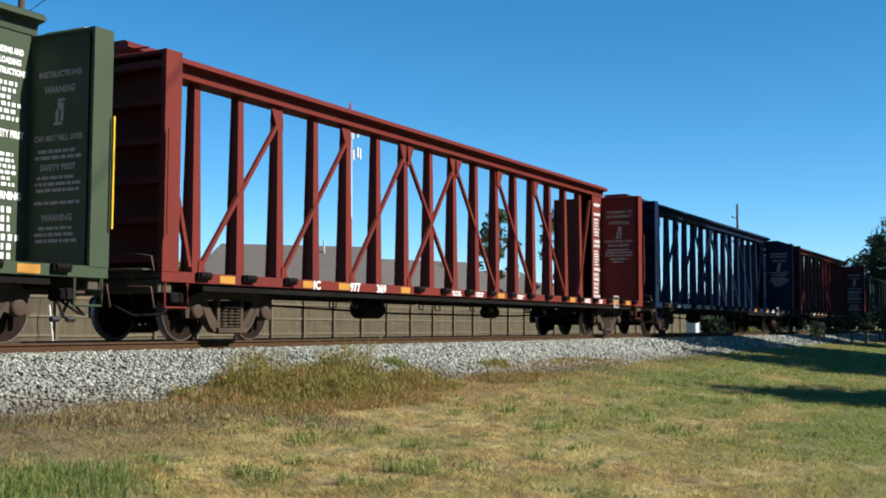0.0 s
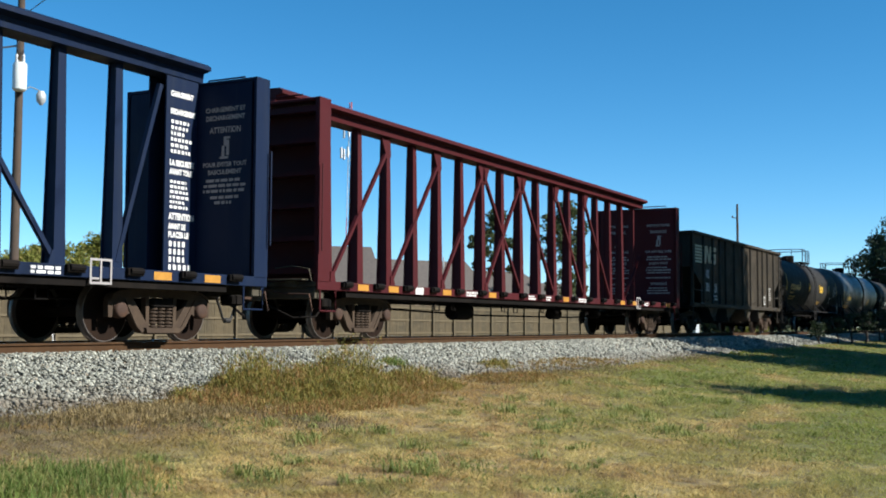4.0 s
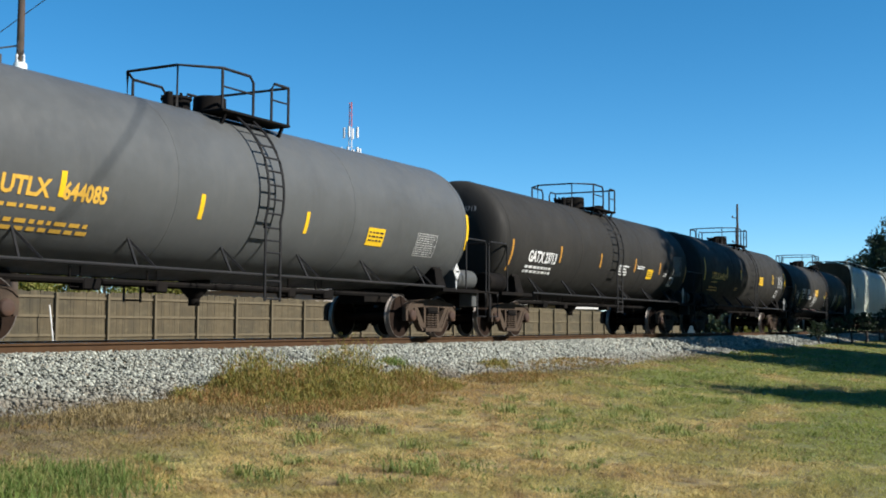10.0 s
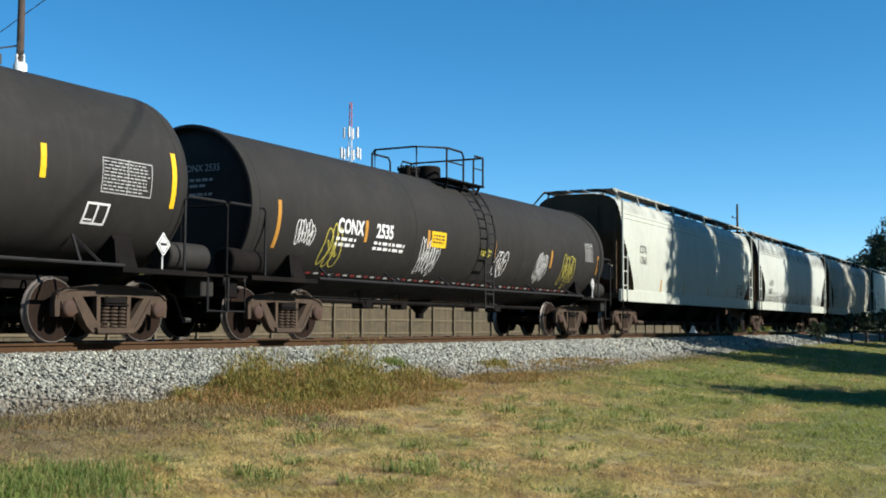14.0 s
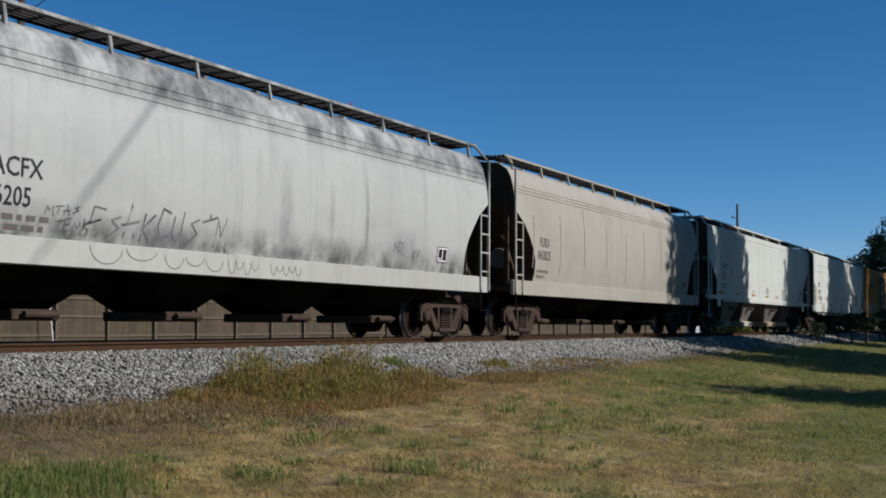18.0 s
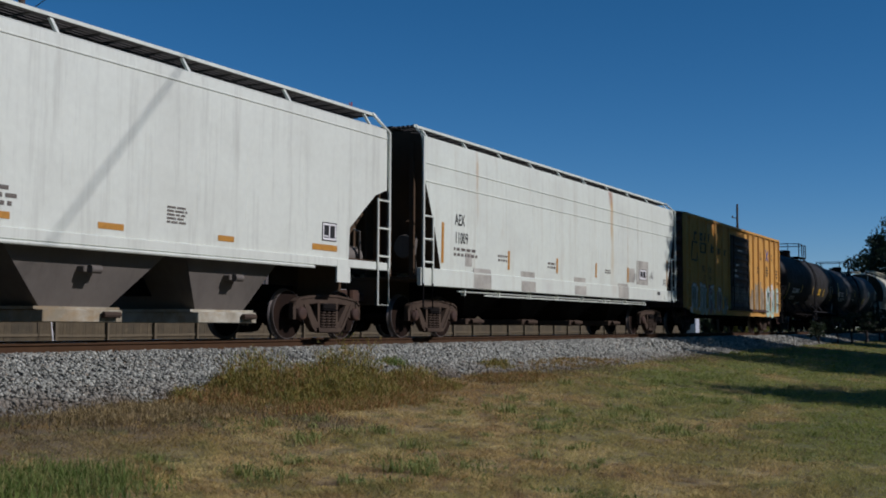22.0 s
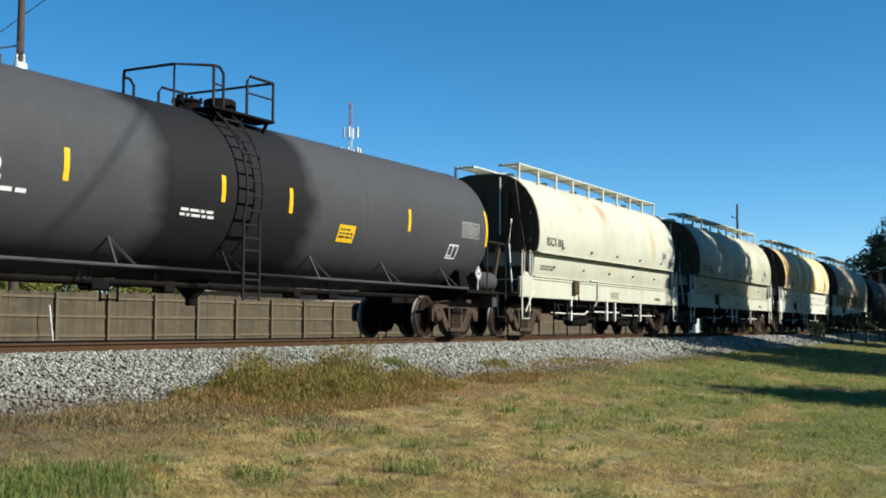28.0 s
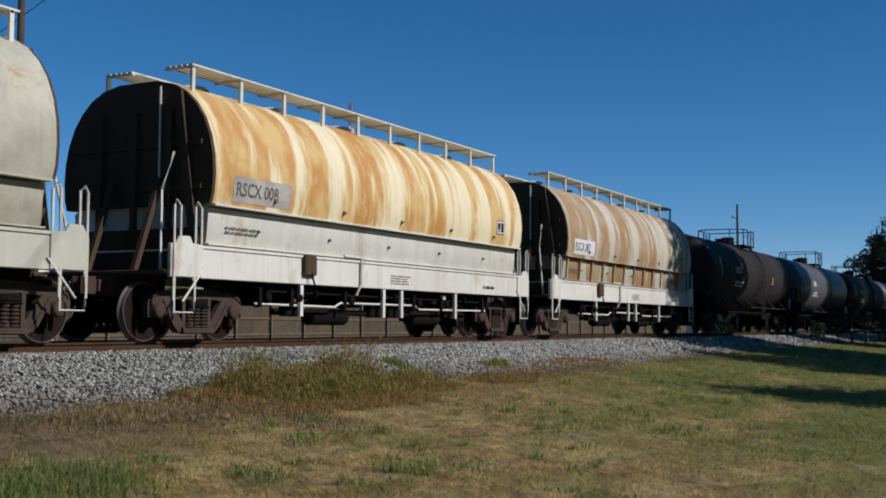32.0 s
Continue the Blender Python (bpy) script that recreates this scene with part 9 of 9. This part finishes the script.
# a line that crosses high over the track, with its two poles outside the view
utility_pole(45.7, 60.0, 15.8, 0.17, "timber utility pole beyond the houses", M_POLE)
utility_pole(-5.6, -45.0, 15.6, 0.17, "timber utility pole on the near side of the track", M_POLE)
lone("power_cable", Shape().tube([(45.7, 60.0, 15.0), (22.25, 12.0, 14.33), (-5.6, -45.0, 13.54)], 0.021, 6), M_WIRE, "thick dark power cable strung high over the track", "cable")

M_MASTRED = plain("mast_red", (0.44, 0.08, 0.048), 0.6)
M_MASTWHITE = plain("mast_white", (0.576, 0.576, 0.576), 0.6)
mast = thing("radio_mast", "red and white lattice mast with panel antennas", "radio mast", at=(210.0, 136.8, -0.3))
for i, (z0, z1) in enumerate(((0, 8), (8, 16), (16, 24), (24, 31), (31, 44.0), (44.0, 49.6))):
    s = Shape()
    def leg(z, q):
        rr = 1.15 - 0.85 * z / 50.0
        return (rr * math.cos(q * 2.094), rr * math.sin(q * 2.094), z)
    for q in range(3):
        s.tube([leg(z0, q), leg(z1, q)], 0.09, 5)
    nz = max(3, int((z1 - z0) / 1.6))
    for j in range(nz):
        za, zb = z0 + (z1 - z0) * j / nz, z0 + (z1 - z0) * (j + 1) / nz
        for q in range(3):
            s.tube([leg(za, q), leg(zb, (q + 1) % 3)], 0.045, 4)
    part("mast_section", s, M_MASTRED if i in (0, 2, 5) else M_MASTWHITE, mast)
for z, n in ((38.0, 6), (42.6, 4)):
    for q in range(n):
        a = q * 2 * math.pi / n + 0.3
        rr = 2.1 if z < 40 else 1.5
        s = Shape()
        s.box(rr * math.cos(a) - 0.22, rr * math.cos(a) + 0.22, rr * math.sin(a) - 0.22, rr * math.sin(a) + 0.22, z - 1.0, z + 1.4, 0.04)
        s.beam((0, 0, z), (rr * math.cos(a), rr * math.sin(a), z), 0.08, 0.08)
        part("panel_antenna", s, M_MASTWHITE, mast)

# ---------------------------------------------------------------- houses
M_ROOF, _nt, _b = nodes_of("asphalt_shingle")
_br = _nt.nodes.new("ShaderNodeTexBrick")
_nt.links.new(coords(_nt, (1, 1, 1)), _br.inputs["Vector"])
_br.inputs["Scale"].default_value = 3.2
_br.inputs["Color1"].default_value, _br.inputs["Color2"].default_value = (0.075, 0.064, 0.056, 1), (0.10, 0.086, 0.074, 1)
_br.inputs["Mortar"].default_value = (0.05, 0.043, 0.038, 1)
_br.inputs["Mortar Size"].default_value = 0.01
_nt.links.new(mixed(_nt, band(_nt, cloud(_nt, coords(_nt), 0.6, 5), 0.35, 0.7, 0.5), _br.outputs[0], (0.092, 0.08, 0.068)), _b.inputs["Base Color"])
_b.inputs["Roughness"].default_value = 0.9
M_SIDING = paint("tan_siding", (0.32, 0.248, 0.184), 0.8, (0.24, 0.184, 0.136), 0.4, 0.2, wave=0.1)
M_FASCIA = plain("white_trim", (0.48, 0.464, 0.432), 0.7)
M_PANE = plain("dark_window_glass", (0.024, 0.028, 0.032), 0.08, 0, 0.1)


def house(x, y, turn, length, depth, wall_h, ridge_h, hip, label):
    """Single-storey house: ridge along its own x; hip: inset of the ridge ends (0 makes gables)."""
    h = thing("house", label, "house", "houses beyond the fence", at=(x, y, -0.42))
    h.rotation_euler = (0, 0, radians(turn))
    L, W, o = length / 2, depth / 2, 0.35
    w = Shape()
    for a, b, c, d in ((-L, L, -W, -W + 0.15), (-L, L, W - 0.15, W), (-L, -L + 0.15, -W + 0.15, W - 0.15), (L - 0.15, L, -W + 0.15, W - 0.15)):
        w.box(a, b, c, d, 0, wall_h)
    part("wall", w, M_SIDING, h)
    rl, rr = -L + hip[0], L - hip[1]
    r = Shape()
    e0 = [(-L - o, -W - o, wall_h), (L + o, -W - o, wall_h), (L + o, W + o, wall_h), (-L - o, W + o, wall_h)]
    p, q = (rl - (o if hip[0] == 0 else 0), 0, ridge_h), (rr + (o if hip[1] == 0 else 0), 0, ridge_h)
    t = 0.16
    up = [(a, b, c + t) for a, b, c in e0] + [(p[0], p[1], p[2] + t), (q[0], q[1], q[2] + t)]
    r.add(list(e0) + [p, q] + up, [(0, 1, 5, 4), (2, 3, 4, 5), (6, 10, 11, 7), (8, 11, 10, 9), (0, 6, 7, 1), (2, 8, 9, 3), (1, 7, 8, 2), (3, 9, 6, 0)]
          + ([(3, 0, 4), (9, 10, 6)] if hip[0] else [(3, 4, 10, 9), (0, 6, 10, 4)]) + ([(1, 2, 5), (7, 11, 8)] if hip[1] else [(1, 5, 11, 7), (2, 8, 11, 5)]))
    part("roof", r, M_ROOF, h)
    for k, hp in ((-1, hip[0]), (1, hip[1])):
        if hp == 0:
            g = Shape()
            g.prism([(-W, wall_h), (W, wall_h), (0, ridge_h - 0.05)], "x", k * L, k * (L - 0.15))
            part("gable", g, M_SIDING, h)
    f = Shape()
    f.box(-L - o, L + o, -W - o - 0.03, -W - o, wall_h - 0.12, wall_h + 0.1)
    part("fascia", f, M_FASCIA, h)
    for sx in (-0.5, 0.4):
        win = Shape()
        win.box(sx * L - 0.6, sx * L + 0.6, -W - 0.03, -W - 0.002, 1.0, 2.1)
        wn = part("window", win, M_FASCIA, h)
        part("pane", Shape().box(sx * L - 0.52, sx * L + 0.52, -W - 0.04, -W - 0.031, 1.08, 2.02), M_PANE, wn)
    v = Shape()
    v.lathe([(ridge_h - 0.4, 0.06), (ridge_h + 0.45, 0.06)], "z", 8, (L * 0.5, -0.8, 0))
    part("vent_pipe", v, M_GALV, h)
    return h


house(57.2, 42.6, -46.0, 11.2, 8.2, 2.7, 5.45, (2.2, 0.0), "single-storey house with a dark hipped shingle roof")
house(77.5, 44.5, -30.0, 9.0, 8.0, 2.7, 5.6, (0.0, 0.0), "tan house with a dark gabled roof")
house(96.0, 47.0, -35.0, 11.0, 8.5, 2.7, 5.6, (0.0, 2.0), "tan house with a dark roof beyond others")
house(121.0, 52.0, -20.0, 10.0, 8.0, 2.7, 5.4, (2.0, 2.0), "far house with a dark roof")

# ---------------------------------------------------------------- trees
M_BARK = paint("tree_bark", (0.08, 0.06, 0.044), 0.95, (0.04, 0.032, 0.024), 0.6, 0.4, wave=0.6, big=3.0)
M_LEAF_GREEN = leafy("broad_leaf", ((0.08, 0.10, 0.016), (0.16, 0.18, 0.028), (0.22, 0.22, 0.04), (0.25, 0.21, 0.055)))
M_LEAF_DARK = leafy("dark_leaf", ((0.012, 0.024, 0.012), (0.024, 0.042, 0.018), (0.038, 0.056, 0.022)))
M_NEEDLE = leafy("pine_needle", ((0.036, 0.056, 0.0176), (0.064, 0.084, 0.024), (0.096, 0.108, 0.036)))


def leaf_cloud(centres, radius, per, size, seed, droop=0.75):
    """Many small crossed leaf pieces gathered round centres."""
    r = np.random.RandomState(seed)
    c = np.repeat(np.asarray(centres), per, axis=0)
    n = len(c)
    rad = np.repeat(np.asarray(radius), per)
    dirs = r.normal(0, 1, (n, 3))
    dirs /= np.linalg.norm(dirs, axis=1)[:, None]
    c = c + dirs * (rad * r.rand(n) ** 0.45)[:, None] * np.array([1, 1, droop])
    u = r.normal(0, 1, (n, 3))
    u /= np.linalg.norm(u, axis=1)[:, None]
    w = np.cross(u, r.normal(0, 1, (n, 3)))
    w /= np.linalg.norm(w, axis=1)[:, None]
    s = (size * r.uniform(0.6, 1.4, n))[:, None]
    v = np.stack([c - u * s, c + w * s * 0.45, c + u * s, c - w * s * 0.45], 1)
    return raw_mesh("leaves", v.reshape(-1, 3), n, 4, ((0, 1, 2), (0, 2, 3)))


def tree(name, x, y, h, crown_r, crown_from, seed, mat, label, clumps=40, per=60, leaf=0.16, trunk_r=0.2, flat_top=1.0, z0=None, droop=0.75):
    t = thing(name, label, "tree", at=(x, y, float(ground_z(np.array([x]), np.array([y]))[0]) - 0.05 if z0 is None else z0))
    rng = random.Random(seed)
    s = Shape()
    bend = [(rng.uniform(-0.3, 0.3), rng.uniform(-0.3, 0.3)) for _ in range(4)]
    axis = [(sum(b[0] for b in bend[:i]) * 0.5, sum(b[1] for b in bend[:i]) * 0.5, h * 0.9 * i / 4) for i in range(5)]
    rows = []
    for i, (ax, ay, az) in enumerate(axis):
        rr = trunk_r * (1 - 0.8 * i / 4) * (1.35 if i == 0 else 1)
        rows.append([(ax + rr * math.cos(k * 0.785), ay + rr * math.sin(k * 0.785), az) for k in range(8)])
    s.loft(rows)
    part("trunk", s, M_BARK, t)
    centres, radii = [], []
    limbs = Shape()
    for i in range(clumps):
        u = rng.random()
        z = h * (crown_from + (1 - crown_from) * u)
        prof = math.sin(math.pi * min(1.0, 0.12 + 0.88 * u) ** flat_top) ** 0.6
        rad = crown_r * prof * math.sqrt(rng.random()) * 0.95
        a = rng.uniform(0, 6.283)
        f = min(3.999, z / (h * 0.9) * 4)
        k = int(f)
        bx = axis[k][0] + (axis[min(4, k + 1)][0] - axis[k][0]) * (f - k)
        by = axis[k][1] + (axis[min(4, k + 1)][1] - axis[k][1]) * (f - k)
        p = (bx + rad * math.cos(a), by + rad * math.sin(a), z)
        centres.append(p)
        radii.append(crown_r * rng.uniform(0.16, 0.34))
        if rad > 0.3 * crown_r and i % 2 == 0:
            limbs.tube([(bx, by, max(0.3 * h * crown_from, z - rad * 0.55)), ((bx + p[0]) / 2, (by + p[1]) / 2, z - rad * 0.2), p], trunk_r * 0.16, 5)
    part("limbs", limbs, M_BARK, t)
    part("crown", leaf_cloud(centres, radii, per, leaf, seed, droop), mat, t, smooth=0)
    return t


# behind the fence
for x, y, h, cr, sd in ((43.0, 47.0, 4.9, 2.6, 1), (46.5, 46.0, 5.3, 2.7, 2), (49.5, 45.5, 4.7, 2.0, 3), (40.5, 46.5, 4.2, 2.2, 4), (50.5, 44.0, 3.9, 1.4, 5)):
    tree("tree", x, y, h, cr, 0.15, 100 + sd, M_LEAF_GREEN, "bushy green tree behind the fence", 80, 170, 0.10, 0.14)
tree("pine_tree", 84.0, 40.8, 10.2, 2.0, 0.45, 111, M_NEEDLE, "slim pine behind the fence", 42, 70, 0.17, 0.18)
tree("pine_tree", 92.6, 37.8, 11.7, 2.8, 0.30, 112, M_NEEDLE, "tall pine behind the fence", 60, 80, 0.18, 0.2)
tree("pine_tree", 98.5, 36.3, 9.8, 1.4, 0.35, 114, M_NEEDLE, "slim lower pine behind the fence", 34, 60, 0.17, 0.16)
tree("oak_tree", 190.0, 21.2, 17.4, 8.2, 0.12, 113, M_LEAF_DARK, "big dark oak far down the track", 130, 220, 0.30, 0.5)
# tall trees on the near side, out of view, that shade the far end of the lawn and the train there
for x, y, h, cr, cf, sd, cl in ((25.4, -9.0, 9.2, 3.6, 0.30, 127, 80), (37.8, -7.0, 11.4, 4.2, 0.35, 128, 66), (43.9, -7.0, 20.5, 3.5, 0.40, 121, 105), (48.6, -7.2, 20.0, 3.4, 0.40, 122, 95),
                                (62.8, -7.0, 21.0, 4.4, 0.20, 123, 150), (74.2, -7.0, 20.5, 4.6, 0.18, 124, 150), (82.0, -7.0, 20.5, 5.2, 0.18, 125, 150), (91.0, -7.0, 20.5, 5.8, 0.18, 126, 150),
                                (102.0, -7.0, 20.0, 5.6, 0.2, 145, 110), (114.0, -7.0, 20.0, 6.0, 0.2, 146, 110), (128.0, -7.0, 20.0, 6.5, 0.2, 147, 110)):
    tree("pine_tree", x, y, h, cr, cf, sd, M_LEAF_DARK, "tall shade tree on the lawn beside the track", cl, 140, 0.29, 0.24, droop=1.9)
# leaf mass added behind those trees, out of view, to cut sky light on the train
r = np.random.RandomState(161)
wx, wy = r.uniform(-60, 190, 780), r.uniform(-36, -28, 780)
wz = r.uniform(0.03, 1.0, 780) * (-wy * 0.62) * (0.85 + 0.15 * patchy(wx, wy, 0.3, 162)) - 1.2
lone("near_woods", leaf_cloud(np.stack([wx, wy, wz], 1), r.uniform(1.2, 2.2, 780), 70, 0.5, 163), M_LEAF_DARK, "unseen dark green leaf mass added to block sky light on the near side", "woods", kind="stuff", smooth=0)
# more unseen leaves, added both sides of the track to darken the car ends
wx, wy = r.uniform(-60, -34, 420), r.uniform(-30, 44, 420)
wy = np.where(np.abs(wy - 13.2) < 8, wy + 20, wy)
lone("side_woods", leaf_cloud(np.stack([wx, wy, r.uniform(0.0, 15.0, 420)], 1), r.uniform(1.4, 2.6, 420), 70, 0.5, 164), M_LEAF_DARK, "unseen dark green leaf masses added to dim the car ends", "woods", kind="stuff", smooth=0)
# woods that close the view beyond the end of the fence
r = np.random.RandomState(151)
wx = np.concatenate([r.uniform(110, 330, 260), r.uniform(150, 420, 160)])
wy = np.where(np.arange(420) < 260, 30 + (wx - 110) * 0.06, 55.0) + r.uniform(-3, 6, 420)
wz = r.uniform(0.2, 1.0, 420) * np.clip((wx - 90) * 0.05, 1.5, 7.0)
lone("far_woods", leaf_cloud(np.stack([wx, wy, wz], 1), r.uniform(1.0, 2.4, 420) * np.clip(wx / 160, 0.7, 1.6), 90, 0.4, 152), M_LEAF_DARK, "dark green woods in the distance", "woods", kind="stuff", smooth=0)
# thin saplings at the far end of the lawn
for x, y, h, sd in ((55.2, 9.9, 1.5, 131), (57.6, 9.5, 2.0, 132), (60.4, 9.3, 2.2, 133), (63.5, 9.1, 2.4, 134), (66.5, 9.4, 2.3, 135), (70.5, 9.3, 2.7, 136), (75.0, 9.6, 2.6, 137)):
    tree("sapling", x, y, h * 0.7, 0.6, 0.42, sd, M_LEAF_DARK, "thin dark sapling at the edge of the lawn", 16, 45, 0.06, 0.05)
mk = Shape()
mk.lathe([(0, 0.06), (0.95, 0.06), (1.0, 0.045), (1.04, 0.01)], "z", 10)
lone("marker_post", mk, plain("orange_marker", (0.60, 0.14, 0.05), 0.5), "orange-red utility marker post", "marker post", at=(76.5, 9.6, -0.58))
cab = thing("utility_cabinet", "grey-blue metal utility cabinet beyond the track", "utility cabinet", at=(94.0, 27.1, -0.45))
part("body", Shape().box(-0.55, 0.55, -0.4, 0.4, 0.12, 1.35, 0.02), plain("cabinet_grey", (0.42, 0.46, 0.50), 0.5), cab)
part("plinth", Shape().box(-0.62, 0.62, -0.47, 0.47, 0, 0.12, 0.01), M_CONC, cab)
part("door", Shape().box(-0.50, 0.50, -0.42, -0.401, 0.2, 1.28, 0.004), plain("cabinet_door", (0.40, 0.44, 0.48), 0.5), cab)
for x, y, h, sd in ((104.0, 26.0, 1.5, 141), (112.0, 27.0, 1.8, 142), (131.0, 30.0, 2.2, 143), (150.0, 34.0, 2.5, 144)):
    tree("shrub", x, y, h, h * 0.7, 0.1, sd, M_LEAF_GREEN, "low green shrub beyond the track", 24, 40, 0.14, 0.06)

# ---------------------------------------------------------------- movement
SPEED_T = (0, 4, 8, 12, 16, 20, 24, 28, 32)
SPEED_V = (10.804, 10.822, 10.848, 10.876, 10.836, 10.731, 10.637, 10.576, 10.515)


def run_at(t):
    """Metres that the train has run since the start."""
    tt = np.linspace(0.0, t, 65)
    vv = np.interp(tt, SPEED_T, SPEED_V)
    return float(((vv[1:] + vv[:-1]) / 2 * np.diff(tt)).sum()) if t > 0 else 0.0


def motions():
    times = [0, 2, 4, 6, 8, 10, 12, 14, 16, 18, 20, 22, 24, 26, 28, 30, 32]
    for car, s in TRAIN:
        walk(car, [(t, pose(s - run_at(t), TRACK_Y, 0)) for t in times])
    steps = [i / FPS for i in range(32 * FPS + 1)]
    spin = [math.degrees(run_at(t) / WHEEL_R) for t in steps]
    for k in (-1, 1):
        first = WHEELSETS[k][0]
        walk(first, [(t, pose(k * HALF_BASE, 0, WHEEL_R, 0, -a, 0)) for t, a in zip(steps, spin)])
        for ws in WHEELSETS[k][1:]:
            ws.rotation_mode = "QUATERNION"
            ws.animation_data_create()
            ws.animation_data.action = first.animation_data.action
            ws.animation_data.action_slot = first.animation_data.action_slot


motions()
